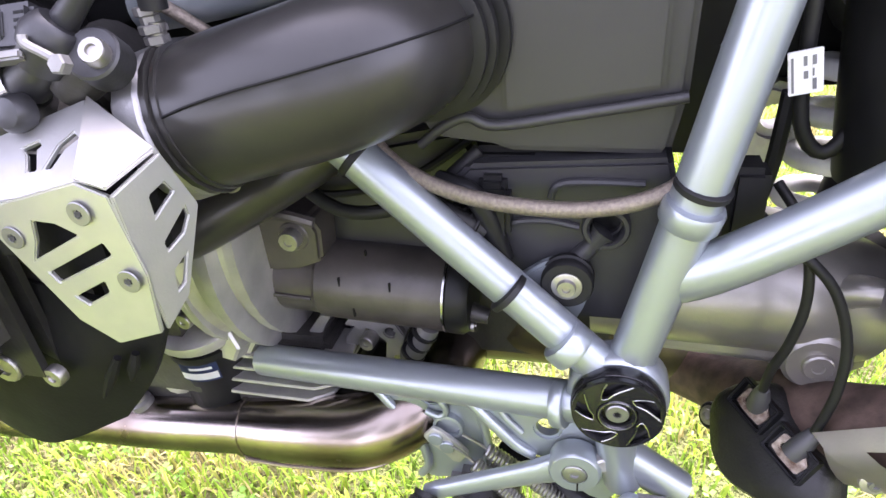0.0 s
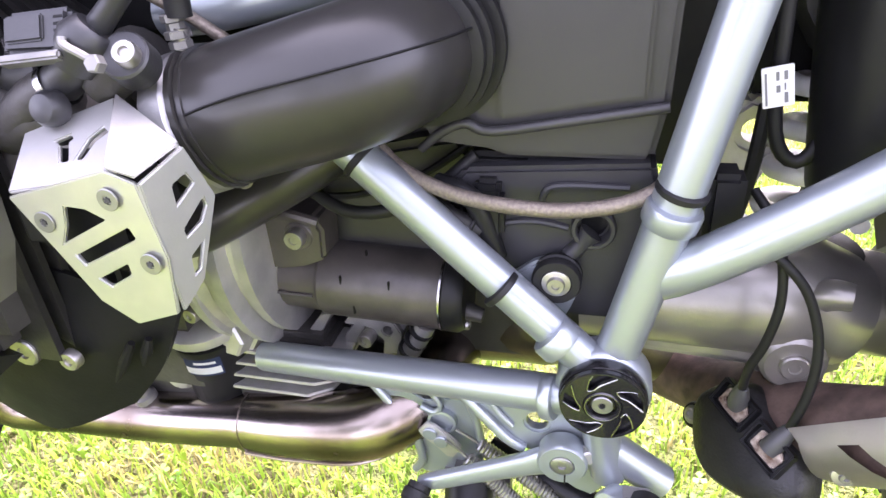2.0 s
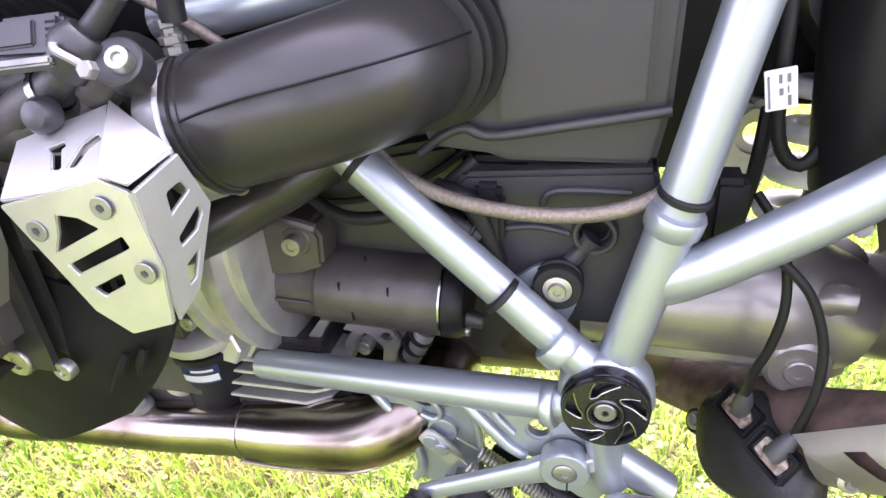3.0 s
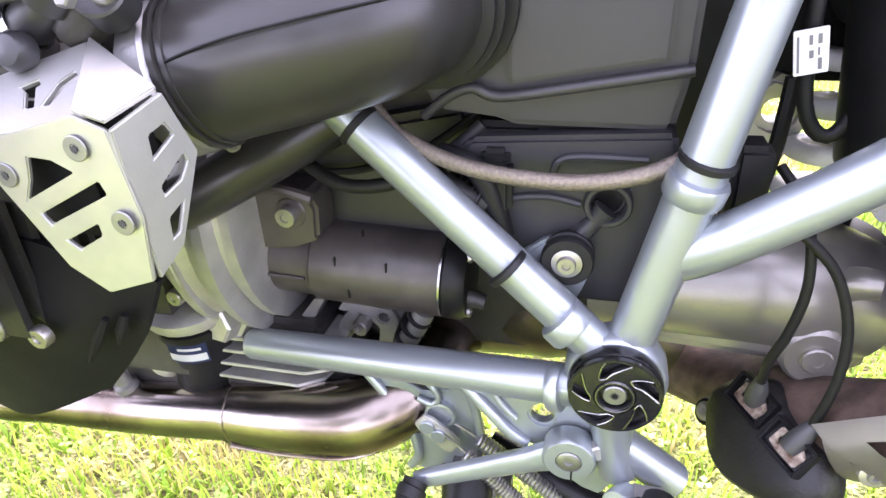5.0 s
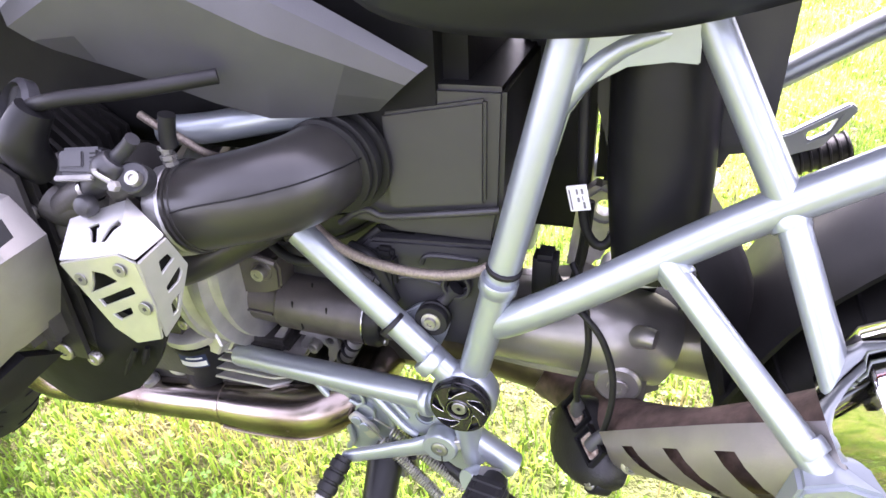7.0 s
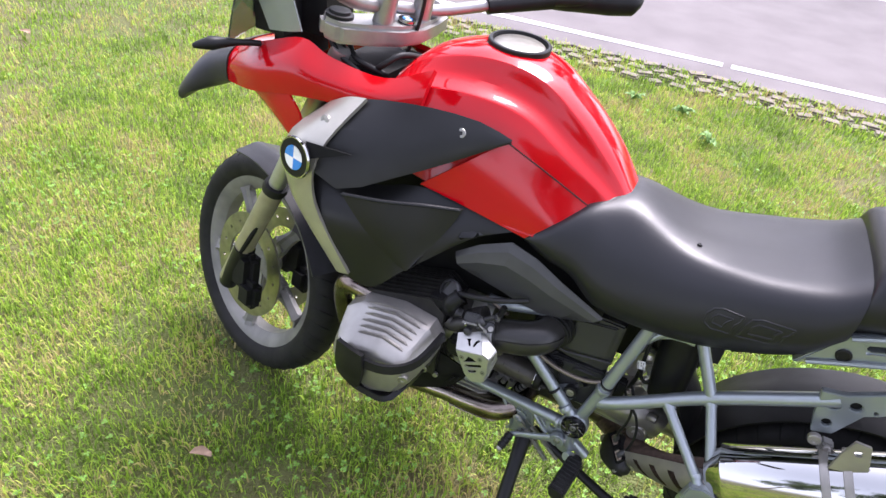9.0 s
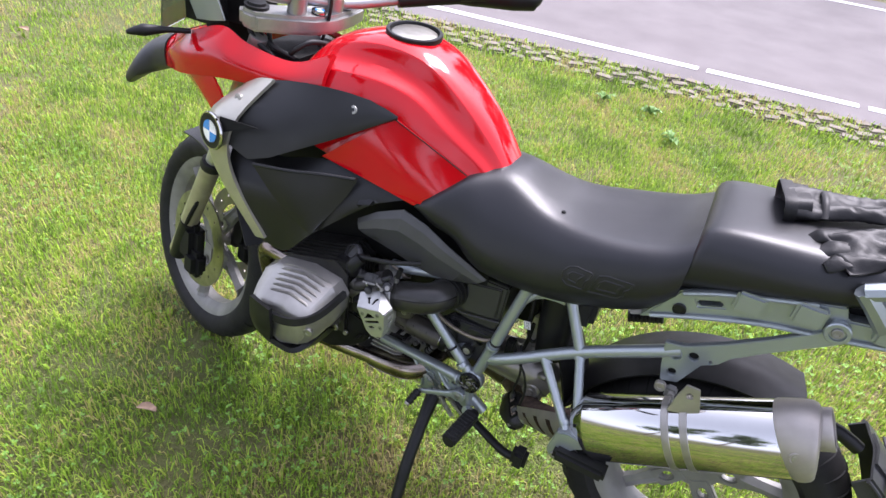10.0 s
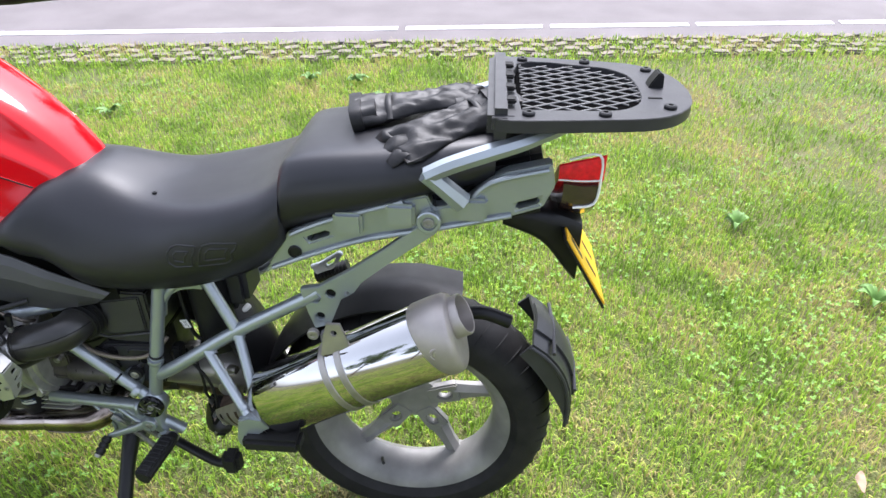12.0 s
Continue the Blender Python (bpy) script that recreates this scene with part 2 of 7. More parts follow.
def blade_material():
    m = bpy.data.materials.new("grass_blades")
    m.use_nodes = True
    n, l = m.node_tree.nodes, m.node_tree.links
    b = n["Principled BSDF"]
    g = n.new("ShaderNodeNewGeometry")
    r = n.new("ShaderNodeValToRGB")
    e = r.color_ramp.elements
    e[0].position, e[0].color = 0.0, (0.11, 0.19, 0.020, 1)
    e[1].position, e[1].color = 1.0, (0.41, 0.34, 0.14, 1)
    for p, c in ((0.4, (0.22, 0.36, 0.036, 1)), (0.72, (0.34, 0.50, 0.048, 1)), (0.88, (0.43, 0.47, 0.09, 1))):
        k = e.new(p)
        k.color = c
    co = n.new("ShaderNodeTexCoord")
    a = n.new("ShaderNodeTexNoise")
    a.inputs["Scale"].default_value, a.inputs["Detail"].default_value = 2.6, 9
    l.new(co.outputs["Object"], a.inputs["Vector"])
    mr = n.new("ShaderNodeMapRange")
    mr.inputs[1].default_value, mr.inputs[2].default_value, mr.inputs[3].default_value, mr.inputs[4].default_value = 0.36, 0.66, -0.40, 0.60
    l.new(a.outputs[0], mr.inputs[0])
    add = n.new("ShaderNodeMath")
    l.new(g.outputs["Random Per Island"], add.inputs[0])
    l.new(mr.outputs[0], add.inputs[1])
    l.new(add.outputs[0], r.inputs[0])
    l.new(r.outputs[0], b.inputs["Base Color"])
    b.inputs["Roughness"].default_value = 0.65
    b.inputs["Specular IOR Level"].default_value = 0.25
    tr = n.new("ShaderNodeBsdfTranslucent")
    l.new(r.outputs[0], tr.inputs[0])
    mx = n.new("ShaderNodeMixShader")
    mx.inputs[0].default_value = 0.4
    l.new(b.outputs[0], mx.inputs[1])
    l.new(tr.outputs[0], mx.inputs[2])
    l.new(mx.outputs[0], n["Material Output"].inputs[0])
    return m


SOIL, BLADES = ground_material(), blade_material()
ASPHALT = mat("worn_asphalt", (0.120, 0.105, 0.105), 0.85, 0.0, 0.12, 2.2, 0.8, 260)
LINE = mat("road_paint", (0.62, 0.61, 0.60), 0.7, 0.0, 0.1, 20, 0.3, 300)
CONCRETE = mat("paver_concrete", (0.175, 0.148, 0.115), 0.9, 0.0, 0.25, 9, 0.7, 200)


def road_y(x, off):
    return off + SLOPE * x


bm = B()
N = 60
xs = np.concatenate([[-900, -200, -60, -20], np.linspace(-8, 8, N), [20, 60, 200, 900]])
ys = np.concatenate([[-900, -200, -60, -20], np.linspace(-6, 10, N), [20, 60, 200, 900]])
gv = [[bm.verts.new((x, y, -0.012 + (0.010 * noise.noise((x * 1.7, y * 1.7, 0)) if abs(x) < 9 and -7 < y < 2.9 + SLOPE * x else -0.012))) for y in ys] for x in xs]
for i in range(len(xs) - 1):
    for j in range(len(ys) - 1):
        bm.faces.new((gv[i][j], gv[i + 1][j], gv[i + 1][j + 1], gv[i][j + 1]))
tagged(part("ground", bm, SOIL, None), "mown green lawn with dry patches", "lawn", kind="structure")


def strip(name, off0, off1, z0, z1, material, x0=-120, x1=120):
    """A slab that follows the road between two offsets."""
    bm = B()
    lo = [(x0, road_y(x0, off0)), (x1, road_y(x1, off0)), (x1, road_y(x1, off1)), (x0, road_y(x0, off1))]
    sheet(bm, Matrix.Translation((0, 0, z0)), lo, (), z1 - z0)
    return part(name, bm, material, None, smooth=False)


tagged(strip("road", 3.50, 7.25, -0.10, -0.002, ASPHALT), "pale grey asphalt road beside the lawn", "road", kind="structure")
ends = [-40.0, -9.0, -2.85, 0.24, 1.32, 2.43, 3.54, 4.65, 5.76, 6.9]
for a, b in zip(ends, ends[1:]):
    tagged(strip("road_marking", 3.735, 3.815, -0.001, 0.003, LINE, a + 0.03, b - 0.03), "white painted edge line dash on the asphalt", "road marking", "edge line dashes", kind="structure")
tagged(strip("road_marking", 6.83, 6.91, -0.001, 0.003, LINE), "white painted line along the far road edge", "road marking", kind="structure")


def blades(name, count, area, hmin, hmax, width, seed, keep=None, label="", lay=0.9):
    """Curved grass blades of three faces each, strewn over an area."""
    rng = np.random.default_rng(seed)
    x = rng.uniform(area[0], area[1], count)
    y = rng.uniform(area[2], area[3], count)
    if keep is not None:
        k = keep(x, y)
        x, y = x[k], y[k]
    bare = np.sin(x * 2.3 + 1.7 * np.sin(y * 1.9 + 0.6)) * np.sin(y * 2.9 + 1.3 * np.sin(x * 2.1)) + 0.5 * np.sin(x * 13 + 2 * np.sin(y * 11))
    k = rng.random(len(x)) > np.clip((bare - 0.55) * 1.1, 0, 0.62)
    x, y = x[k], y[k]
    n = len(x)
    clump = np.sin(x * 9 + 3 * np.sin(y * 7)) * np.sin(y * 11 + 2 * np.sin(x * 5))
    h = rng.uniform(hmin, hmax, n) * (1 + 0.25 * clump)
    az, lean = rng.uniform(0, 2 * np.pi, n), np.abs(rng.normal(lay, 0.55, n)).clip(0.1, 1.5)
    w = width * rng.uniform(0.6, 1.3, n)
    dx, dy = np.cos(az), np.sin(az)
    tw = az + np.pi / 2 + rng.uniform(-0.9, 0.9, n)
    sx, sy = np.cos(tw) * w, np.sin(tw) * w
    co = np.zeros((n, 5, 3))
    h1, h2 = h * 0.55, h
    o1, o2 = h1 * np.sin(lean * 0.7), h * 0.55 * np.sin(lean * 0.7) + h * 0.45 * np.sin(np.minimum(lean * 1.6, 1.9))
    z1, z2 = h1 * np.cos(lean * 0.7), h * 0.55 * np.cos(lean * 0.7) + h * 0.45 * np.cos(np.minimum(lean * 1.6, 1.9))
    co[:, 0] = np.stack([x - sx, y - sy, np.full(n, -0.02)], 1)
    co[:, 1] = np.stack([x + sx, y + sy, np.full(n, -0.02)], 1)
    co[:, 2] = np.stack([x + dx * o1 - sx * 0.8, y + dy * o1 - sy * 0.8, z1], 1)
    co[:, 3] = np.stack([x + dx * o1 + sx * 0.8, y + dy * o1 + sy * 0.8, z1], 1)
    co[:, 4] = np.stack([x + dx * o2, y + dy * o2, z2], 1)
    base = np.arange(n)[:, None] * 5
    tri = (base[:, :, None] + np.array([[0, 1, 3], [0, 3, 2], [2, 3, 4]])[None]).reshape(-1)
    me = bpy.data.meshes.new(name)
    me.vertices.add(n * 5)
    me.vertices.foreach_set("co", co.reshape(-1))
    me.loops.add(len(tri))
    me.loops.foreach_set("vertex_index", tri.astype(np.int32))
    me.polygons.add(n * 3)
    me.polygons.foreach_set("loop_start", np.arange(0, len(tri), 3, dtype=np.int32))
    me.polygons.foreach_set("loop_total", np.full(n * 3, 3, dtype=np.int32))
    me.update(calc_edges=True)
    me.materials.append(BLADES)
    return tagged(new(name, me), label, "grass", kind="stuff")


lawn = lambda x, y: y < road_y(x, 3.14) + 0.05 * np.sin(x * 7)
fade_rng = np.random.default_rng(11)


def faded(cx, cy, rx, ry):
    """Keeps blades with a chance that falls off away from a middle."""
    return lambda x, y: lawn(x, y) & (fade_rng.random(len(x)) < np.clip(1.6 - 1.25 * np.hypot((x - cx) / rx, (y - cy) / ry), 0, 1))


blades("grass", 480000, (-3.4, 3.4, -2.2, 3.2), 0.011, 0.044, 0.0016, 3, faded(0.0, 0.5, 3.0, 2.4), "short green lawn grass with yellowed blades", 0.95)
blades("grass", 330000, (-8, 8, -6, 4.2), 0.012, 0.042, 0.0032, 4, faded(-0.5, 1.0, 8.5, 7.0), "green lawn grass with straw-coloured blades", 1.0)



CLOVER = mat("clover_leaf", (0.13, 0.26, 0.035), 0.6, 0.0, 0.35, 14, 0.0, 200, spec=0.25)


def clover(name, count, area, seed, label):
    """Low three-part leaves in loose patches, joined."""
    rng = np.random.default_rng(seed)
    x, y = rng.uniform(area[0], area[1], count), rng.uniform(area[2], area[3], count)
    k = lawn(x, y) & (np.sin(x * 3.1 + 2 * np.sin(y * 2.3)) * np.sin(y * 3.7 + 1.5 * np.sin(x * 1.9)) + 0.35 * rng.normal(size=count) > 0.15)
    x, y = x[k], y[k]
    n = len(x)
    h, a0 = rng.uniform(0.010, 0.034, n), rng.uniform(0, 6.28, n)
    size = rng.uniform(0.004, 0.0085, n)
    co = np.zeros((n, 3, 4, 3))
    for q in range(3):
        a = a0 + q * 2.094
        d, w = np.stack([np.cos(a), np.sin(a)], 1), np.stack([-np.sin(a), np.cos(a)], 1)
        tip = rng.uniform(-0.003, 0.006, n)
        for c, (u, v, t) in enumerate(((0.0, 0.0, 0.0), (0.75, -0.62, 0.6), (1.25, 0.0, 1.0), (0.75, 0.62, 0.6))):
            co[:, q, c, :2] = np.stack([x, y], 1) + (d * u + w * v) * size[:, None]
            co[:, q, c, 2] = h + tip * t
    me = bpy.data.meshes.new(name)
    me.from_pydata(co.reshape(-1, 3).tolist(), [], np.arange(n * 12).reshape(-1, 4).tolist())
    me.materials.append(CLOVER)
    return tagged(new(name, me), label, "clover", kind="stuff")


clover("clover", 26000, (-3.6, 3.6, -2.0, 3.3), 21, "small clover leaves scattered through the lawn")

blades("grass", 30000, (-9, 9, 7.0, 9.8), 0.03, 0.07, 0.006, 7, lambda x, y: y > road_y(x, 7.75), "rough grass on the far verge")


from mathutils.bvhtree import BVHTree

# ---- motorcycle ----
bike = tagged(new("motorcycle"), "red and black touring motorcycle parked on its side stand", "motorcycle")
LEAN_ANGLE = 4.5
bike.matrix_world = pose(0, 0, 0, -LEAN_ANGLE, 0, 0)


def pipe(name, pts, r, material, parent=None, label="", seg=16, k=5):
    return part(name, tube(B(), pts, r, seg, k), material, parent or bike, label)


# trellis frame on the near side and its twin
frame_tube_a = pipe("frame_tube", [(0.026, -0.118, 0.594), (0.192, -0.131, 0.444)], 0.0125, SILVER)
frame_tube_b = pipe("frame_tube", [(0.209, -0.127, 0.437), (0.237, -0.124, 0.555), (0.277, -0.105, 0.735)], 0.0135, SILVER)
frame_tube_c = pipe("frame_tube", [(0.224, -0.117, 0.497), (0.246, -0.128, 0.5115), (0.30, -0.132, 0.549), (0.42, -0.128, 0.632), (0.6, -0.136, 0.745)], [0.0150, 0.0140, 0.0135, 0.0135, 0.0135], SILVER)
frame_tube_d = pipe("frame_tube", [(-0.07, -0.082, 0.372), (0.182, -0.134, 0.414)], 0.0130, SILVER)
frame_tube_e = pipe("frame_tube", [(0.422, -0.129, 0.632), (0.478, -0.222, 0.50)], 0.0100, SILVER)
frame_tube_f = pipe("frame_tube", [(0.352, -0.132, 0.586), (0.458, -0.228, 0.502)], 0.0100, SILVER)
frame_tube_g = pipe("frame_tube", [(0.422, -0.129, 0.632), (0.358, -0.095, 0.745)], 0.0115, SILVER)
frame_tube_h = pipe("frame_tube", [(0.245, -0.118, 0.62), (0.268, -0.108, 0.675), (0.31, -0.102, 0.722), (0.37, -0.095, 0.735)], 0.0075, SILVER)
for q in ([(0.04, 0.12, 0.58), (0.2, 0.135, 0.437)], [(0.207, 0.135, 0.43), (0.277, 0.105, 0.735)], [(0.24, 0.136, 0.508), (0.6, 0.136, 0.745)], [(0.422, 0.129, 0.632), (0.36, 0.095, 0.745)]):
    pipe("frame_tube", q, 0.0125, SILVER)


def collar(p, d, r, h=0.006, material=None, parent=None, name="collar"):
    bm = B()
    turned(bm, axis(p, d), [(r * 0.94, -h), (r, -h * 0.7), (r, h * 0.7), (r * 0.94, h)], 20)
    return part(name, bm, material or SILVER, parent or bike)


dA, dB, dC, dD = Vector((0.174, -0.021, -0.157)), Vector((0.03, -0.017, 0.125)), Vector((0.18, 0.008, 0.124)), Vector((0.27, -0.06, 0.045))
for p, d, r, par in (((0.056, -0.1216, 0.567), dA, 0.0135, frame_tube_a), ((0.141, -0.1319, 0.490), dA, 0.0135, frame_tube_a), ((0.238, -0.1255, 0.557), dB, 0.0145, frame_tube_b), ((0.366, -0.1405, 0.574), Vector((0.106, -0.096, -0.084)), 0.011, frame_tube_f)):
    collar(p, d, r, 0.0022, RUBBER, par, "cable_tie")
collar((0.1755, -0.1360, 0.4593), dA, 0.0146, 0.006, None, frame_tube_a, "weld_collar")
collar((0.234, -0.1275, 0.543), dB, 0.0158, 0.006, None, frame_tube_b, "weld_collar")
collar((0.362, -0.137, 0.5775), Vector((0.106, -0.096, -0.084)), 0.0125, 0.006, None, frame_tube_f, "weld_collar")
collar((0.172, -0.1358, 0.4125), dD, 0.0152, 0.004, None, frame_tube_d, "weld_collar")
collar((0.424, -0.132, 0.624), Vector((0.054, -0.092, -0.13)), 0.0125, 0.007, None, frame_tube_e, "weld_collar")
collar((0.447, -0.216, 0.513), Vector((0.106, -0.096, -0.084)), 0.0112, 0.005, None, frame_tube_f, "weld_collar")
collar((0.47, -0.21, 0.518), Vector((0.054, -0.092, -0.13)), 0.0112, 0.005, None, frame_tube_e, "weld_collar")
bm = B()
turned(bm, axis((0.205, -0.118, 0.4255), (0, -1, 0)), [(0.027, 0), (0.0295, 0.004), (0.0295, 0.020), (0.027, 0.023)], 32)
pivot = part("pivot_boss", bm, SILVER, bike)
V3 = Vector
YOKEMAT = mat("yoke_casting", (0.34, 0.335, 0.325), 0.38, 0.8, 0.15, 25, 0.2, 500)
FACET = mat("machined_facet", (0.36, 0.36, 0.35), 0.25, 1.0, 0.1, 60)
# five-armed plug over the swingarm pivot
PLUGMAT = mat("anodised_black", (0.012, 0.012, 0.013), 0.24, 0.3, 0.1, 30, coat=0.4)
PM5 = axis((0.205, -0.141, 0.4255), (0, -1, 0))
plug = part("pivot_plug", turned(B(), PM5, [(0.0262, 0.0), (0.0268, 0.002), (0.0268, 0.0075), (0.0262, 0.0086), (0.0255, 0.0086), (0.010, 0.0070)], 48), PLUGMAT, bike, "black machined plug with five cut pockets")
polar = lambda r, a: (r * math.cos(a), r * math.sin(a))
POCKET = [(0.0236, -0.40), (0.0240, -0.10), (0.0236, 0.22), (0.0195, 0.40), (0.0145, 0.62), (0.0132, 0.34), (0.0165, 0.02)]
TURNS = [2 * math.pi * i / 5 + radians(22) for i in range(5)]
part("plug_face", sheet(B(), PM5 @ Matrix.Translation((0, 0, 0.0086)), [polar(0.0258, 2 * math.pi * k / 60) for k in range(60)], [circle(0, 0, 0.0112, 30)] + [[polar(r, a + t) for r, a in POCKET] for t in TURNS], 0.0042, 0.0007), PLUGMAT, plug)
for t in TURNS:
    rim_ = [PM5 @ V3((*polar(r, a + t), 0.0126)) for r, a in POCKET]
    part("plug_facet", tube(B(), [rim_[0], rim_[6], rim_[5]], 0.0006, 6, 4), FACET, plug, "bare machined edge")
    part("plug_facet", tube(B(), [rim_[5], rim_[4], rim_[3], rim_[2]], 0.0004, 6, 3), FACET, plug, "bare machined edge")
part("plug_cup", turned(B(), PM5, [(0.0118, 0.006), (0.0118, 0.0120), (0.0108, 0.0134), (0.0096, 0.0134), (0.0088, 0.0122), (0.0086, 0.0085)], 32), PLUGMAT, plug)
part("plug_cup_edge", turned(B(), PM5 @ Matrix.Translation((0, 0, 0.0131)), [(0.0108, 0.0), (0.0106, 0.0007), (0.0102, 0.0007), (0.0100, 0.0)], 32, cap=False), FACET, plug)
DULLBOLT = mat("dull_bolt_grey", (0.30, 0.30, 0.30), 0.38, 0.9)
centre = part("plug_centre", turned(B(), PM5 @ Matrix.Translation((0, 0, 0.0085)), [(0.0066, 0), (0.0066, 0.0030), (0.0060, 0.0036), (0.0024, 0.0036), (0.0020, 0.0022)], 24), DULLBOLT, plug)
part("bolt_socket", sheet(B(), PM5 @ Matrix.Translation((0, 0, 0.0119)), [((0.0019 if k % 2 else 0.0013) * math.cos(k * math.pi / 6), (0.0019 if k % 2 else 0.0013) * math.sin(k * math.pi / 6)) for k in range(12)], (), 0.0004), DARK, centre)
# open socket at the front end of the lower tube
SOCK = axis((-0.083, -0.066, 0.357), (-0.55, -0.80, -0.05))
socket = part("tube_end_socket", turned(B(), SOCK, [(0.0125, -0.022), (0.0170, -0.014), (0.0178, 0.0), (0.0178, 0.004), (0.0168, 0.0048), (0.0150, 0.0042), (0.0142, -0.004), (0.0135, -0.010), (0.002, -0.010)], 30), SILVER, frame_tube_d)
part("socket_bolt", turned(B(), SOCK @ Matrix.Translation((0, 0, -0.010)), [(0.0095, 0), (0.0095, 0.004), (0.0085, 0.005), (0.0042, 0.005), (0.0036, 0.002)], 6), DULLBOLT, socket, smooth=False)

# engine and gearbox mass
bm = B()
block(bm, (-0.34, -0.105, 0.33), (-0.10, 0.105, 0.60), 0.02)
block(bm, (-0.30, -0.09, 0.27), (0.02, 0.09, 0.36), 0.02)
engine = part("engine_block", bm, DARKCAST, bike)
bm = B()
turned(bm, axis((-0.102, 0, 0.49), (1, 0, 0)), [(0.10, -0.03), (0.125, 0.0), (0.13, 0.012), (0.122, 0.02), (0.115, 0.05)], 40)
part("bell_housing", bm, CAST, engine, "pale cast aluminium housing")
bm = B()
block(bm, (-0.06, -0.030, 0.34), (0.22, 0.075, 0.60), 0.02)
gearbox = part("gearbox", bm, DARKCAST, bike)
bm = B()
side_plate(bm, [(-0.085, 0.470), (-0.06, 0.500), (-0.03, 0.528), (0.02, 0.545), (0.10, 0.560), (0.125, 0.520), (0.125, 0.455), (-0.06, 0.452)], -0.052, 0.03, (), 0.006)
part("gearbox_cover", bm, mat("satin_black_cover", (0.020, 0.0195, 0.020), 0.42, 0.0, 0.2, 14, 0.1, 500, spec=0.4), gearbox, "smooth satin black cover")
part("cover_bead", tube(B(), [(-0.075, -0.056, 0.500), (-0.035, -0.060, 0.513), (0.02, -0.062, 0.515), (0.07, -0.060, 0.530), (0.11, -0.056, 0.556)], 0.0028, 8), PLASTIC, gearbox)
STARTERMAT = mat("brown_black_motor", (0.060, 0.053, 0.048), 0.40, 0.25, 0.30, 40, 0.15, 300)
SA = axis((-0.010, -0.055, 0.4410), (1, 0, -0.046))
starter = part("starter_motor", turned(B(), SA, [(0.024, -0.052), (0.0290, -0.048), (0.0295, -0.004), (0.0300, -0.002), (0.0318, 0.000), (0.0320, 0.094), (0.0312, 0.0955), (0.0302, 0.096)], 40), STARTERMAT, bike, "brownish black starter motor cylinder")
part("end_ring", turned(B(), SA, [(0.0308, 0.0945), (0.0325, 0.0950), (0.0325, 0.0965), (0.0308, 0.0970)], 40), FACET, starter, "bare metal edge")
part("end_cap", turned(B(), SA, [(0.0305, 0.096), (0.0325, 0.098), (0.0325, 0.108), (0.0290, 0.113), (0.012, 0.114)], 36), PLASTIC, starter, "black plastic end cap")
part("terminal", tube(B(), [SA @ V3((-0.012, -0.010, 0.112)), SA @ V3((-0.013, -0.012, 0.126))], [0.0075, 0.0055], 12), DARKCAST, starter)
for a in (-2.55, -0.5):
    bolt(starter, SA @ V3((0.0255 * math.sin(a), 0.0255 * math.cos(a), 0.112)), (1, -0.1, 0), r=0.0042, h=0.004)
for k, a in ((0.020, -2.05), (0.058, -2.05), (0.036, -2.75), (0.030, -1.3)):
    p = SA @ V3((0.0322 * math.sin(a), -0.0322 * math.cos(a), k))
    part("motor_notch", block(B(), (p.x - 0.0006, p.y - 0.001, p.z - 0.0035), (p.x + 0.0006, p.y + 0.001, p.z + 0.0035), 0), DARK, starter)
part("motor_rib", tube(B(), [SA @ V3((-0.0303, -0.002, -0.046)), SA @ V3((-0.0303, -0.002, -0.004))], 0.0014, 6), STARTERMAT, starter)
bm = B()
side_plate(bm, [(-0.062, 0.455), (-0.050, 0.500), (-0.040, 0.512), (-0.004, 0.505), (0.002, 0.494), (0.000, 0.470), (-0.020, 0.462)], -0.082, 0.03, (), 0.003)
part("starter_flange", bm, STARTERMAT, starter)
part("flange_web", tube(B(), [(-0.045, -0.084, 0.507), (-0.02, -0.085, 0.508), (0.000, -0.083, 0.502)], 0.0040, 8), STARTERMAT, starter)
part("bolt_boss", turned(B(), axis((-0.018, -0.079, 0.490), (0, -1, 0)), [(0.0115, 0), (0.0115, 0.003), (0.0105, 0.004)], 20), STARTERMAT, starter)
bolt(starter, (-0.018, -0.083, 0.490), r=0.0076, h=0.0085)
for dx, r in ((-0.006, 0.128), (0.010, 0.121), (0.022, 0.128), (0.036, 0.116)):
    part("housing_flange", turned(B(), axis((-0.085 + dx, 0, 0.485), (1, 0, 0)), [(r - 0.010, -0.006), (r, -0.004), (r, 0.004), (r - 0.010, 0.006)], 44), CAST, engine, "pale cast flange")
for p in ((-0.105, -0.108, 0.43), (-0.115, -0.098, 0.40), (0.018, -0.066, 0.390)):
    bolt(engine, p, (-0.1, -1, 0), r=0.0065, h=0.007)
for k in range(3):
    x = -0.045 + 0.034 * k
    bm = B()
    side_plate(bm, [(x, 0.355), (x + 0.004, 0.355), (x + 0.026, 0.398), (x + 0.034, 0.410), (x + 0.024, 0.408), (x + 0.006, 0.385)], -0.064 + 0.004 * k, 0.03, (), 0.001)
    part("casting_web", bm, CASTDARK, engine)
bm = B()
side_plate(bm, [(-0.004, 0.398), (0.004, 0.409), (0.040, 0.404), (0.046, 0.393), (0.040, 0.372), (0.028, 0.372), (0.030, 0.385), (0.016, 0.397)], -0.062, 0.02, [circle(0.034, 0.395, 0.0045)], 0.001)
part("casting_lug", bm, CASTDARK, engine)
pipe("switch_body", [(0.050, -0.066, 0.376), (0.062, -0.070, 0.394), (0.070, -0.070, 0.412)], [0.0090, 0.0075, 0.0085], CASTDARK, engine)
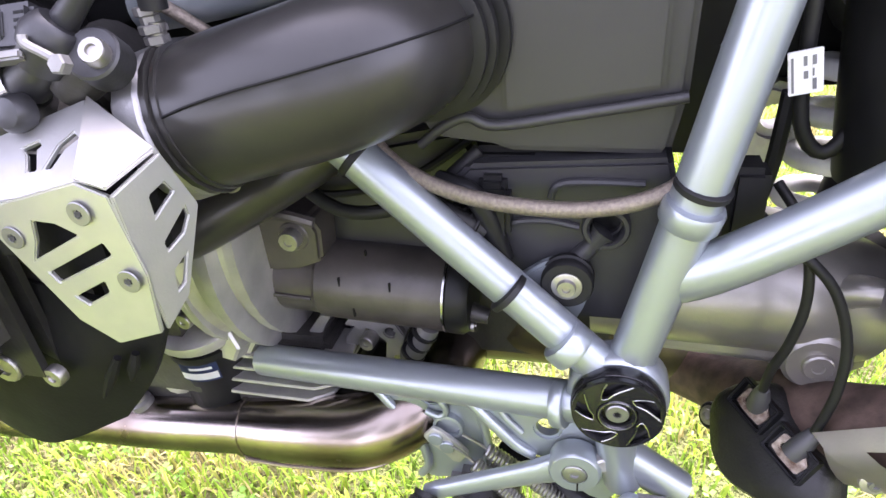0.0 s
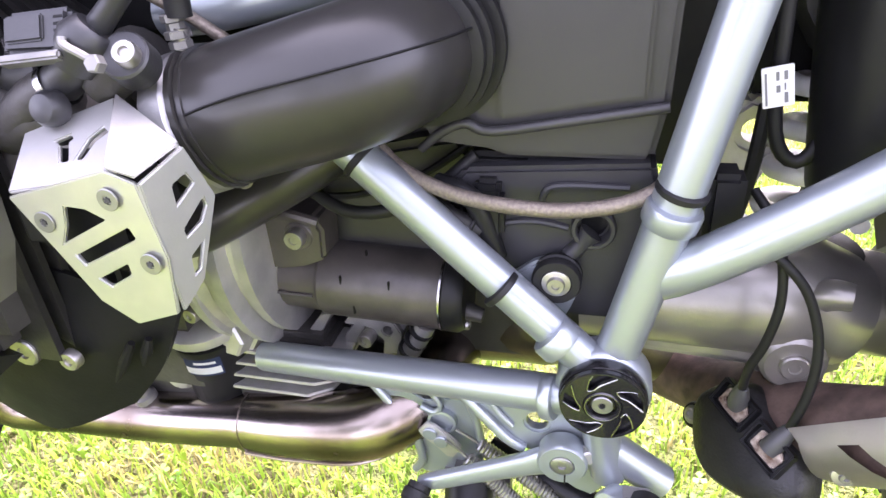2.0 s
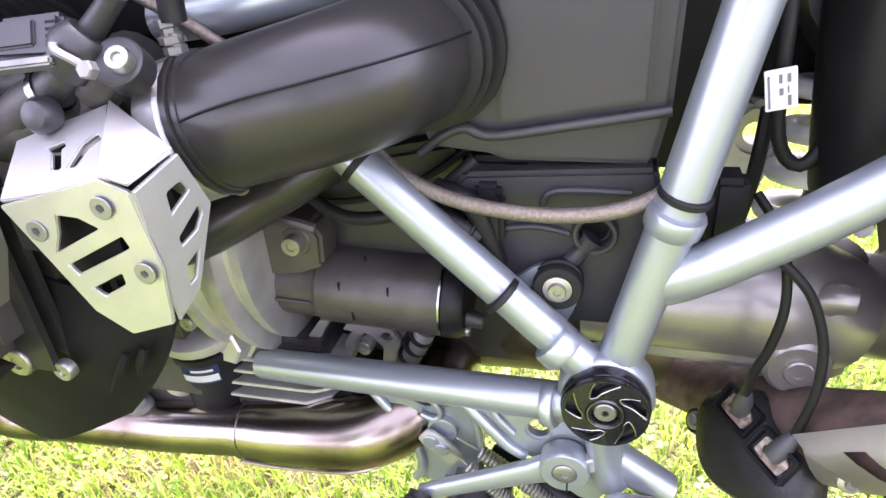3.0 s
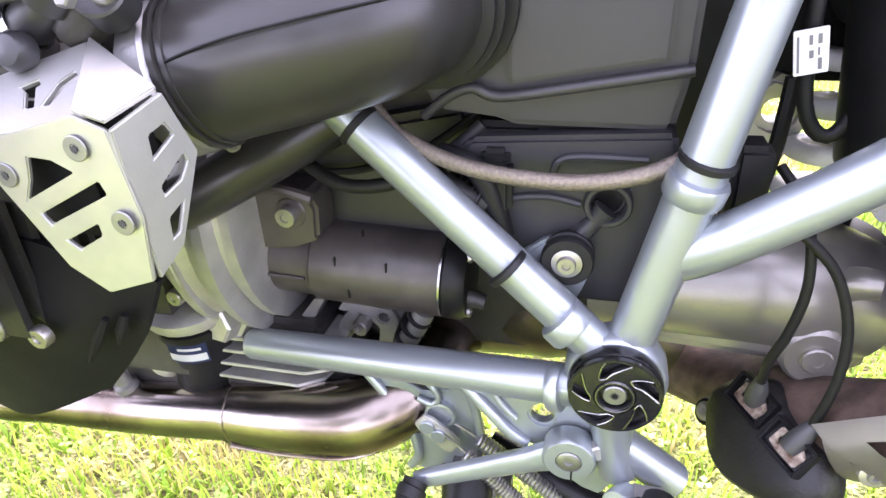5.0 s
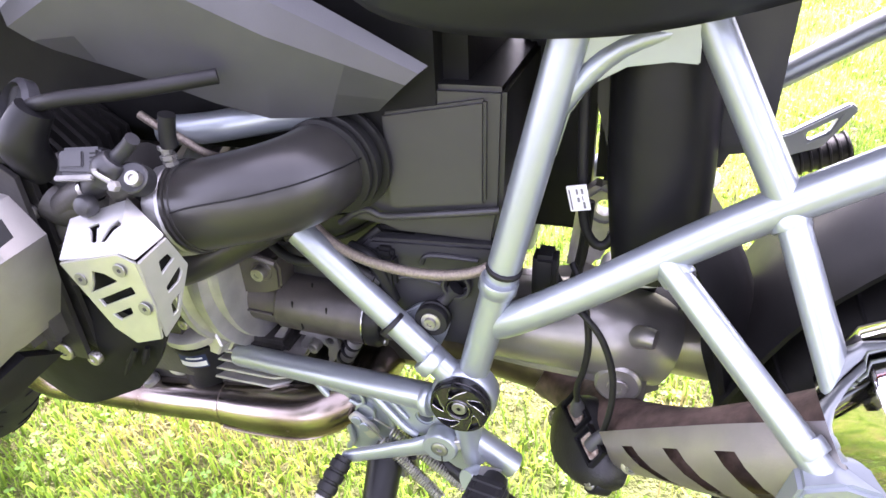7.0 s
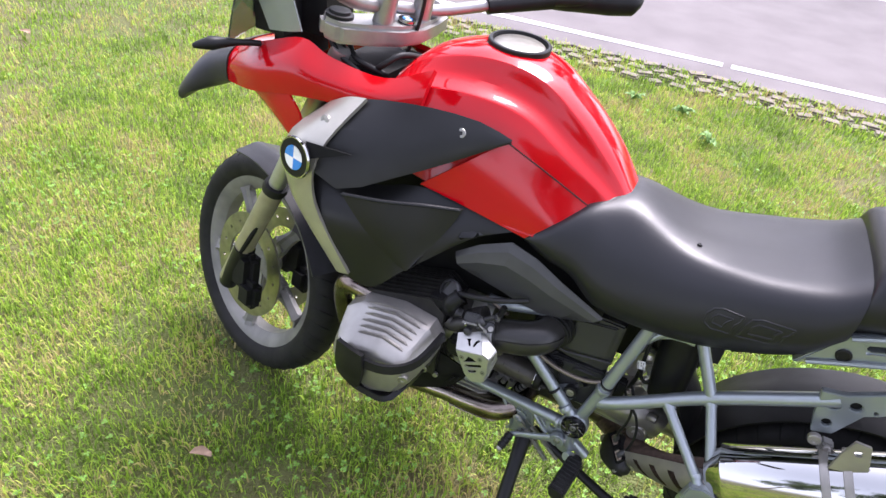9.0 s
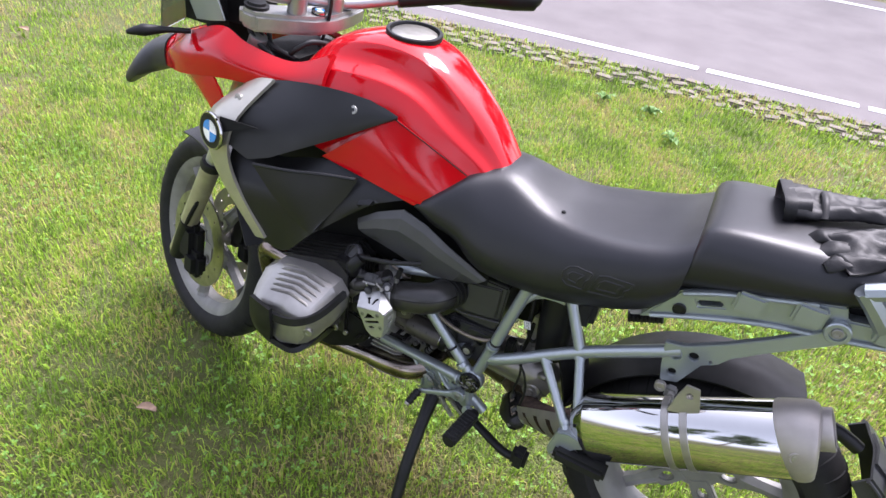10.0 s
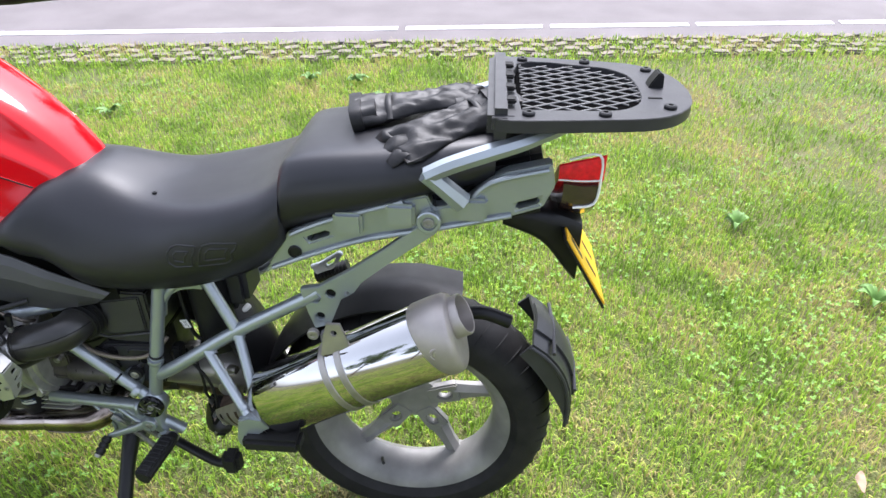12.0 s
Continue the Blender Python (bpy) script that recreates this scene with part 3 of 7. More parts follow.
for k in (0.2, 0.5, 0.8):
    part("switch_ring", turned(B(), axis(V3((0.050, -0.066, 0.376)).lerp(V3((0.070, -0.070, 0.412)), k), (0.5, -0.1, 0.9)), [(0.0085, -0.0022), (0.0102, -0.0014), (0.0102, 0.0014), (0.0085, 0.0022)], 16), PLASTIC, engine)
pipe("cast_neck", [(-0.155, -0.085, 0.345), (-0.14, -0.09, 0.365), (-0.12, -0.085, 0.385)], [0.016, 0.013, 0.016], CAST, engine)
# gearbox side cover in black plastic
bm = B()
side_plate(bm, [(0.10, 0.54), (0.115, 0.556), (0.225, 0.562), (0.240, 0.50), (0.225, 0.455), (0.16, 0.455), (0.125, 0.47), (0.112, 0.50)], -0.104, 0.03, [circle(0.193, 0.522, 0.008)], 0.003)
cover = part("side_cover", bm, GREYPLASTIC, bike, "matt black plastic cover")
bm = B()
turned(bm, axis((0.193, -0.097, 0.522), (0, -1, 0)), [(0.0135, 0), (0.0135, 0.012), (0.0125, 0.0135), (0.0105, 0.0135), (0.0095, 0.012), (0.009, 0.0)], 26)
part("cover_socket", bm, GREYPLASTIC, cover)
for q in ([(0.120, -0.105, 0.508), (0.135, -0.106, 0.520), (0.158, -0.106, 0.524), (0.178, -0.105, 0.520)], [(0.186, -0.105, 0.510), (0.182, -0.106, 0.500), (0.176, -0.106, 0.49)], [(0.212, -0.105, 0.548), (0.170, -0.106, 0.548), (0.162, -0.105, 0.538)]):
    part("cover_web", tube(B(), q, 0.0022, 8), GREYPLASTIC, cover)
# rubber mount on its lug
bm = B()
side_plate(bm, [(0.132, 0.474), (0.146, 0.490), (0.158, 0.499), (0.167, 0.503), (0.178, 0.503), (0.185, 0.497), (0.187, 0.488), (0.186, 0.480), (0.182, 0.468), (0.176, 0.455), (0.158, 0.450)], -0.1135, 0.008, (), 0.002)
lug = part("mount_lug", bm, SILVER, bike)
part("mount_link", tube(B(), [(0.178, -0.106, 0.500), (0.186, -0.106, 0.510), (0.192, -0.105, 0.518)], [0.006, 0.005, 0.008], 10), GREYPLASTIC, lug)
bm = B()
turned(bm, axis((0.173, -0.1055, 0.4905), (0, -1, 0)), [(0.0138, 0.002), (0.0152, 0.004), (0.0152, 0.007), (0.0138, 0.008), (0.0138, 0.0095), (0.0152, 0.0105), (0.0152, 0.0145), (0.0142, 0.0165), (0.0095, 0.0168), (0.0090, 0.0160)], 30)
part("rubber_mount", bm, RUBBER, lug)
part("mount_washer", turned(B(), axis((0.173, -0.1215, 0.4905), (0, -1, 0)), [(0.0088, 0), (0.0088, 0.0012), (0.0080, 0.0016)], 28), BRASSY, lug)
bolt(lug, (0.173, -0.1232, 0.4905), r=0.0056, h=0.0026)

# intake pipe, clamps, throttle body
intake = pipe("intake_hose", [(-0.016, -0.171, 0.602), (0.02, -0.170, 0.612), (0.062, -0.163, 0.622), (0.088, -0.142, 0.628), (0.096, -0.10, 0.630)], [0.0345, 0.0355, 0.0358, 0.036, 0.036], HOSE, bike, "smooth black rubber intake hose", 32)
dI = Vector((0.05, 0.003, 0.0145))
for off, r, h, mt, nm in ((0.011, 0.0374, 0.0085, YOKEMAT, "hose_clamp"), (0.0225, 0.0380, 0.0022, HOSE, "hose_rib"), (0.0275, 0.0370, 0.0018, HOSE, "hose_rib"), (-0.105, 0.034, 0.008, ALU, "hose_clamp")):
    collar(Vector((-0.020, -0.1715, 0.601)) + dI.normalized() * off, dI, r, h, mt, intake, nm)
part("mould_seam", tube(B(), [(0.006, -0.2045, 0.6185), (0.02, -0.2042, 0.6235), (0.04, -0.2036, 0.629), (0.062, -0.2000, 0.6335), (0.082, -0.1915, 0.637), (0.104, -0.1755, 0.640), (0.122, -0.151, 0.642), (0.132, -0.118, 0.642)], 0.0007, 6), DARK, intake)
bolt(intake, (0.004, -0.166, 0.572), (0.6, -0.6, -0.5), r=0.004, h=0.006)
for k, r in ((0.0, 0.0395), (0.007, 0.0425), (0.014, 0.0405), (0.021, 0.0455)):
    part("bellows_ring", turned(B(), axis((0.0955 + k * 0.1, -0.124 + k, 0.629), (0.12, 0.99, 0.03)), [(r - 0.005, -0.003), (r, -0.002), (r, 0.002), (r - 0.005, 0.003)], 40), RUBBER, intake, "ribbed rubber bellows")
throttle = pipe("throttle_body", [(-0.13, -0.178, 0.582), (-0.035, -0.168, 0.60)], [0.031, 0.033], SWING)
bm = B()
block(bm, (-0.085, -0.235, 0.555), (-0.02, -0.17, 0.60), 0.008)
part("throttle_housing", bm, PLASTIC, throttle)
lower_hose = pipe("breather_hose", [(-0.11, -0.11, 0.50), (-0.07, -0.125, 0.512), (0.0, -0.11, 0.548), (0.05, -0.08, 0.575)], 0.017, HOSE, bike, "black rubber hose")
pipe("drain_hose", [(-0.02, -0.08, 0.545), (0.03, -0.1, 0.522), (0.08, -0.1, 0.53), (0.12, -0.09, 0.56)], 0.0045, RUBBER)
brake_hose = pipe("braided_hose", [(0.05, -0.10, 0.585), (0.075, -0.112, 0.560), (0.12, -0.122, 0.545), (0.18, -0.124, 0.541), (0.225, -0.118, 0.552), (0.25, -0.09, 0.575)], 0.0046, BRAID, bike, "braided steel hose in clear sleeve", 12)
# air box
BOXMAT = mat("air_box_plastic", (0.031, 0.0305, 0.031), 0.38, 0.0, 0.15, 12, 0.05, 900, spec=0.36)
bm = B()
side_plate(bm, [(0.085, 0.588), (0.094, 0.570), (0.128, 0.566), (0.140, 0.562), (0.2235, 0.561), (0.230, 0.596), (0.2325, 0.690), (0.100, 0.690), (0.09, 0.64)], -0.098, 0.196, (), 0.004)
airbox = part("air_box", bm, BOXMAT, bike, "matt black plastic air box")
bm = B()
side_plate(bm, [(0.136, 0.586), (0.2175, 0.599), (0.2185, 0.683), (0.136, 0.668)], -0.1035, 0.02, (), 0.0025)
part("air_box_lid", bm, BOXMAT, airbox)
part("air_box_ledge", tube(B(), [(0.088, -0.101, 0.567), (0.103, -0.104, 0.579), (0.117, -0.1045, 0.5845), (0.133, -0.1045, 0.5800), (0.180, -0.1045, 0.5870), (0.229, -0.102, 0.5945)], 0.0030, 10), BOXMAT, airbox)
part("air_box_tray", block(B(), (0.115, -0.092, 0.546), (0.222, 0.08, 0.562), 0.004), DARK, airbox)

# folded guard over the throttle: four plates


def face_plate(pts, holes_uv, name, parent, thick=0.0025):
    """A flat plate on the plane of its first three corners; holes in its own coordinates (u to the rear, v up)."""
    p = [V3(q) for q in pts]
    nrm = V3((0, 0, 0))
    for a, b in zip(p, p[1:] + p[:1]):
        nrm += a.cross(b)
    nrm.normalize()
    if nrm.y > 0:
        nrm = -nrm
    m = axis(p[0], nrm)
    inv = m.inverted()
    flat = [(inv @ q).to_2d()[:] for q in p]
    return part(name, sheet(B(), m, flat, [[(inv @ V3(h)).to_2d()[:] for h in hole] for hole in holes_uv], thick, 0.0006), ALU, parent, smooth=False)


guard = new("throttle_guard")
guard.parent = bike
guard["label"] = "slotted bare aluminium throttle guard"
ga, gb, gc, gd = (-0.070, -0.225, 0.619), (-0.026, -0.206, 0.626), (0.0165, -0.2255, 0.612), (-0.003, -0.250, 0.6095)
ge, gf, gg, gh = (-0.058, -0.250, 0.5955), (-0.030, -0.250, 0.542), (-0.014, -0.249, 0.530), (0.010, -0.246, 0.538)
gi, gj, gk, gl = (0.010, -0.250, 0.604), (0.0145, -0.249, 0.568), (0.019, -0.215, 0.584), (0.0137, -0.2318, 0.5475)


def on(a, b, c, u, v):
    """A point of the plane through a, b, c."""
    a, b, c = V3(a), V3(b), V3(c)
    return tuple(a + (b - a) * u + (c - a) * v)


main = lambda x, z: (x, -0.250, z)
face_plate([ge, gd, gi, gj, gh, gg, gf], [[main(*q) for q in h] for h in (
    [(-0.030, 0.592), (-0.020, 0.591), (-0.011, 0.586), (-0.038, 0.573), (-0.033, 0.582)],
    [(-0.034, 0.567), (-0.001, 0.583), (0.001, 0.577), (-0.031, 0.562)],
    [(-0.026, 0.555), (-0.008, 0.564), (-0.008, 0.558), (-0.021, 0.551)])], "front_face", guard)
vm = lambda u, v: on(ge, gd, ga, u, v)
face_plate([ge, gd, gb, ga], [[vm(*q) for q in h] for h in (
    [(0.35, 0.76), (0.50, 0.84), (0.53, 0.75), (0.49, 0.70), (0.53, 0.38), (0.45, 0.38), (0.41, 0.66)],
    [(0.60, 0.38), (0.67, 0.38), (0.76, 0.64), (0.87, 0.78), (0.81, 0.88), (0.69, 0.72)])], "top_face", guard)
face_plate([gd, gi, gc, gb], [], "corner_face", guard)
sm = lambda u, v: on(gi, gk, gh, u, v)
face_plate([gi, gc, gk, gl, gh, sm(-0.02, 0.56)], [[sm(*q) for q in h] for h in (
    [(0.648, -0.135), (0.722, -0.074), (0.391, 0.126), (0.412, -0.028)],
    [(0.799, 0.031), (0.803, 0.098), (0.663, 0.233), (0.39, 0.37), (0.373, 0.314)],
    [(0.606, 0.391), (0.43, 0.629), (0.318, 0.688), (0.352, 0.535)])], "side_face", guard)
for p in ((-0.0046, -0.2522, 0.5968), (0.0062, -0.2518, 0.5660), (-0.0430, -0.2522, 0.5840)):
    screw = part("guard_screw", turned(B(), axis(p, (0, -1, 0)), [(0.0052, 0.0), (0.0052, 0.0004), (0.0049, 0.0006), (0.0021, 0.0006), (0.0019, 0.0002)], 24), DULLBOLT, guard, smooth=False)
    part("screw_socket", sheet(B(), axis((p[0], p[1] - 0.0002, p[2]), (0, -1, 0)), [((0.0017 if k % 2 else 0.0011) * math.cos(k * math.pi / 6), (0.0017 if k % 2 else 0.0011) * math.sin(k * math.pi / 6)) for k in range(12)], (), 0.0006), INK, screw)
bm = B()
block(bm, (-0.055, -0.24, 0.548), (-0.005, -0.2, 0.60), 0.008)
part("throttle_pulley", bm, DARK, guard)

# left cylinder and head, and a plain twin on the far side


FIN = mat("black_fin", (0.02, 0.019, 0.018), 0.45, 0.3, 0.4, 40, 0.2, 300)


def cylinder(side):
    s = -side
    root = new("cylinder")
    root.parent = bike
    f = lambda x, y, z: (x, s * y, z)
    for i in range(11):
        bm = B()
        y = 0.11 + i * 0.0115
        w = 0.012 * abs(i - 5) / 5
        prof = [(-0.325 + w, 0.475), (-0.325 + w, 0.60), (-0.29, 0.64 - w), (-0.14, 0.682 - w), (-0.105, 0.645), (-0.105, 0.475)]
        m = Matrix(((1, 0, 0, 0), (0, 0, -s, s * y), (0, 1, 0, 0), (0, 0, 0, 1)))
        sheet(bm, m, prof, (), 0.0045)
        part("cooling_fin", bm, FIN, root, smooth=False)
    bm = B()
    block(bm, (-0.265, min(s * 0.09, s * 0.25), 0.49), (-0.115, max(s * 0.09, s * 0.25), 0.62), 0.012)
    part("barrel", bm, DARKCAST, root)
    # rocker cover: sections outwards
    prof = lambda g, dz: [(-0.318 + g, 0.545 + dz), (-0.308 + g, 0.585 + dz), (-0.275 + g, 0.612 - g * 0.3 + dz), (-0.19, 0.628 - g * 0.4 + dz), (-0.118 - g, 0.618 - g * 0.5 + dz), (-0.095 - g, 0.588 + dz), (-0.100 - g, 0.545 + dz), (-0.118 - g, 0.505 + g * 0.3 + dz), (-0.20, 0.485 + g * 0.3 + dz), (-0.27 + g, 0.50 + g * 0.3 + dz)]
    bm = B()
    loops = [[f(x, y, z) for x, z in prof(g, dz)] for y, g, dz in ((0.225, 0.0, 0.012), (0.262, 0.0, 0.01), (0.268, 0.003, 0.008), (0.300, 0.010, -0.006), (0.325, 0.020, -0.014), (0.340, 0.034, -0.018), (0.345, 0.05, -0.018))]
    rings(bm, loops)
    head = part("rocker_cover", bm, HEADMAT, root, "silver rocker cover", sharp=28)
    skin = lambda x, g, dz: float(np.interp(x, [-0.275 + g, -0.19, -0.118 - g], [0.612 - 0.3 * g, 0.628 - 0.4 * g, 0.618 - 0.5 * g])) + dz
    steps = ((0.230, 0.0, 0.012), (0.262, 0.0, 0.010), (0.268, 0.003, 0.008), (0.300, 0.010, -0.006), (0.322, 0.019, -0.013))
    for i in range(6):
        y = 0.258 + i * 0.0125
        g = float(np.interp(y, [q[0] for q in steps], [q[1] for q in steps]))
        dz = float(np.interp(y, [q[0] for q in steps], [q[2] for q in steps]))
        xs_ = [-0.270 + g, -0.235, -0.19, -0.15, -0.120 - g]
        m = Matrix(((1, 0, 0, 0), (0, 0, -s, s * y), (0, 1, 0, 0), (0, 0, 0, 1)))
        line = [(x, skin(x, g, dz) + (0.0055 if 0 < k < 4 else -0.001)) for k, x in enumerate(xs_)] + [(x, skin(x, g, dz) - 0.010) for x in xs_[::-1]]
        part("cover_rib", sheet(B(), m, line, (), 0.0062, 0.0012), HEADMAT, head)
    # black crash protector round the lower half
    bm = B()
    patch(bm, [[f(-0.302, 0.27, 0.575), f(-0.270, 0.346, 0.572), f(-0.20, 0.366, 0.580), f(-0.145, 0.362, 0.590), f(-0.10, 0.335, 0.612), f(-0.084, 0.26, 0.632)],
               [f(-0.302, 0.27, 0.556), f(-0.268, 0.350, 0.553), f(-0.20, 0.369, 0.562), f(-0.140, 0.365, 0.574), f(-0.096, 0.335, 0.597), f(-0.080, 0.26, 0.618)]], 0.010, 4)
    patch(bm, [[f(-0.30, 0.25, 0.505), f(-0.26, 0.335, 0.492), f(-0.19, 0.352, 0.487), f(-0.15, 0.34, 0.490), f(-0.135, 0.26, 0.505)],
               [f(-0.295, 0.23, 0.485), f(-0.25, 0.29, 0.474), f(-0.19, 0.30, 0.47), f(-0.15, 0.29, 0.472), f(-0.135, 0.23, 0.485)]], 0.012, 4)
    patch(bm, [[f(-0.272, 0.356, 0.590), f(-0.24, 0.367, 0.594), f(-0.205, 0.372, 0.592)], [f(-0.272, 0.358, 0.54), f(-0.24, 0.370, 0.54), f(-0.20, 0.374, 0.545)], [f(-0.272, 0.345, 0.492), f(-0.245, 0.354, 0.488), f(-0.215, 0.358, 0.488)]], 0.010, 4)
    part("crash_protector", bm, PLASTIC, root, "black plastic crash protector")
    bolt(root, f(-0.128, 0.332, 0.545), (0.3, s, -0.1), r=0.011, h=0.008, material=BRASSY)
    bolt(root, f(-0.285, 0.30, 0.545), (-0.6, s, 0), r=0.008, h=0.006, material=BRASSY)
    return root


cylinder(1)
cylinder(-1)
header = pipe("exhaust_header", [(-0.25, -0.21, 0.60), (-0.33, -0.215, 0.615), (-0.365, -0.19, 0.56), (-0.365, -0.15, 0.42), (-0.34, -0.115, 0.31), (-0.27, -0.10, 0.296), (-0.18, -0.098, 0.300), (-0.09, -0.096, 0.309)], [0.0205, 0.0205, 0.0205, 0.021, 0.0225, 0.0235, 0.024, 0.0245], STEEL, bike, "heat-stained steel exhaust pipe", 24)
pipe("exhaust_bend", [(-0.09, -0.096, 0.309), (-0.04, -0.096, 0.313), (0.02, -0.094, 0.323), (0.055, -0.075, 0.338), (0.07, -0.03, 0.35), (0.07, 0.02, 0.35)], [0.026, 0.0285, 0.0305, 0.031, 0.031, 0.031], STEEL, bike, "heat-stained steel exhaust pipe", 24)
collar((-0.09, -0.096, 0.309), (1, 0, 0.1), 0.0272, 0.003, STEEL, header, "weld_seam")
pipe("bend_seam", [(-0.088, -0.118, 0.292), (-0.04, -0.118, 0.292), (0.02, -0.117, 0.301), (0.062, -0.096, 0.316), (0.085, -0.05, 0.328)], 0.0018, STEEL, header, "", 8)
bm = B()
turned(bm, axis((-0.19, -0.10, 0.318), (-0.1, -0.2, 1)), [(0.010, 0), (0.010, 0.01), (0.007, 0.012), (0.007, 0.026), (0.0085, 0.027), (0.0085, 0.034), (0.005, 0.036)], 12)
part("lambda_sensor", bm, CASTDARK, bike, "dull metal exhaust sensor")
pipe("exhaust_collector", [(0.03, 0.03, 0.345), (0.09, 0.02, 0.362), (0.15, 0.015, 0.378), (0.20, 0.02, 0.375), (0.26, 0.01, 0.355)], [0.034, 0.042, 0.050, 0.048, 0.034], SOOT, bike, "sooty brown exhaust collector", 24)

# oil filter, sump ribs, engine guard
bm = B()
turned(bm, axis((-0.122, -0.072, 0.325), (0, -0.1, 1)), [(0.027, 0), (0.030, 0.004), (0.030, 0.058), (0.0315, 0.060), (0.0315, 0.066), (0.026, 0.068)], 30)
filt = part("oil_filter", bm, PLASTIC, bike, "black oil filter canister with a blue and white label")


def filter_band(name, z0, z1, a0, a1, off, material):
    rows = [[(-0.122 + (0.030 + off) * math.sin(a), -0.072 - 0.1 * (z - 0.325) - (0.030 + off) * math.cos(a), z) for a in np.linspace(a0, a1, 9)] for z in (z0, z1)]
    bm = B()
    vs = [[bm.verts.new(q) for q in r] for r in rows]
    fs = [bm.faces.new((vs[0][i], vs[0][i + 1], vs[1][i + 1], vs[1][i])) for i in range(8)]
    bmesh.ops.solidify(bm, geom=fs, thickness=0.0004)
    part(name, bm, material, filt)


filter_band("filter_label", 0.3625, 0.3815, -0.35, 0.75, 0.0006, mat("navy_label", (0.02, 0.03, 0.10), 0.4))
filter_band("label_bar", 0.365, 0.372, -0.30, 0.70, 0.0012, LABELW)
filter_band("label_bar", 0.3755, 0.378, 0.0, 0.60, 0.0012, LABELW)
bm = B()
turned(bm, axis((-0.122, -0.079, 0.396), (0, -0.1, 1)), [(0.034, 0), (0.036, 0.003), (0.036, 0.010), (0.030, 0.014)], 24)
part("filter_seat", bm, CAST, filt)
for i in range(4):
    z = 0.344 + 0.0105 * i
    bm = B()
    sheet(bm, Matrix.Translation((0, 0, z)), [(-0.10, -0.096 + 0.003 * i), (-0.03 + 0.006 * i, -0.096 + 0.003 * i), (-0.012 + 0.006 * i, -0.084), (0.0, -0.04), (-0.10, -0.04)], (), 0.0028, 0.0006)
    part("sump_rib", bm, CAST, bike, "", smooth=False)
part("sump", block(B(), (-0.10, -0.075, 0.325), (-0.015, 0.06, 0.39), 0.006), DARKCAST, bike)
bm = B()
turned(bm, axis((-0.090, -0.080, 0.392), (-0.2, -1, 0.15)), [(0.019, -0.03), (0.019, 0.0), (0.0155, 0.001), (0.0155, 0.014), (0.0135, 0.016)], 6)
part("hex_plug", bm, CAST, bike, smooth=False)
bm = B()
patch(bm, [[(-0.30, -0.17, 0.50), (-0.21, -0.205, 0.545), (-0.12, -0.205, 0.528), (-0.032, -0.203, 0.505)],
           [(-0.30, -0.18, 0.44), (-0.20, -0.212, 0.46), (-0.125, -0.216, 0.464), (-0.052, -0.205, 0.465)],
           [(-0.27, -0.17, 0.375), (-0.20, -0.195, 0.385), (-0.15, -0.207, 0.396), (-0.088, -0.202, 0.425)]], 0.005)
shroud = part("mud_shield", bm, mat("dull_black_shield", (0.006, 0.006, 0.006), 0.55, 0.0, 0.3, 30, 0.15, 400, spec=0.14), bike, "black plastic shield below the cylinder")
bolt(shroud, (-0.102, -0.2225, 0.474), r=0.0065, h=0.002)
bolt(shroud, (-0.130, -0.223, 0.479), r=0.0095, h=0.004)
for a, b in (((-0.060, -0.2155, 0.487), (-0.078, -0.2185, 0.458)), ((-0.050, -0.2125, 0.489), (-0.058, -0.2145, 0.470))):
    part("shield_slot", tube(B(), [a, V3(a).lerp(V3(b), 0.5), b], [0.0022, 0.0036, 0.001], 8, 4), DARK, shroud)

# footrest bracket, gear lever, footrest
bm = B()
side_plate(bm, [(0.022, 0.384), (0.028, 0.372), (0.045, 0.353), (0.056, 0.338), (0.064, 0.317), (0.066, 0.296), (0.058, 0.284), (0.071, 0.280), (0.099, 0.286), (0.112, 0.300), (0.117, 0.318), (0.114, 0.349), (0.106, 0.373), (0.106, 0.392)], -0.098, 0.006, [[(0.050, 0.380), (0.064, 0.380), (0.077, 0.368), (0.080, 0.361), (0.072, 0.360), (0.060, 0.368)], circle(0.091, 0.366, 0.0022, 8)], 0.0015)
bracket = part("footrest_bracket", bm, SILVER, bike)
bm = B()
side_plate(bm, [(0.104, 0.404), (0.111, 0.396), (0.128, 0.378), (0.140, 0.363), (0.153, 0.354), (0.164, 0.351), (0.168, 0.340), (0.180, 0.328), (0.191, 0.320), (0.203, 0.316), (0.213, 0.332), (0.216, 0.352), (0.217, 0.38), (0.212, 0.402), (0.200, 0.405), (0.180, 0.4005), (0.158, 0.3995), (0.148, 0.408)], -0.1275, 0.010, [circle(0.163, 0.3805, 0.0078, 18)], 0.0018)
part("rear_plate", bm, SILVER, bracket)
for q, r in (([(0.024, -0.099, 0.383), (0.038, -0.100, 0.364), (0.054, -0.101, 0.343), (0.064, -0.101, 0.320), (0.067, -0.101, 0.298), (0.060, -0.100, 0.285)], 0.0036), ([(0.106, -0.099, 0.388), (0.108, -0.101, 0.370), (0.114, -0.101, 0.348), (0.117, -0.101, 0.320), (0.112, -0.100, 0.302)], 0.0034), ([(0.107, -0.127, 0.403), (0.128, -0.1295, 0.381), (0.142, -0.1295, 0.365), (0.154, -0.128, 0.356)], 0.0042), ([(0.046, -0.100, 0.384), (0.064, -0.101, 0.384), (0.080, -0.101, 0.370), (0.086, -0.101, 0.358), (0.080, -0.101, 0.352), (0.070, -0.101, 0.356)], 0.0026), ([(0.128, -0.129, 0.402), (0.136, -0.1295, 0.388), (0.146, -0.129, 0.376)], 0.0024)):
    part("bracket_rib", tube(B(), q, r, 10), SILVER, bracket)
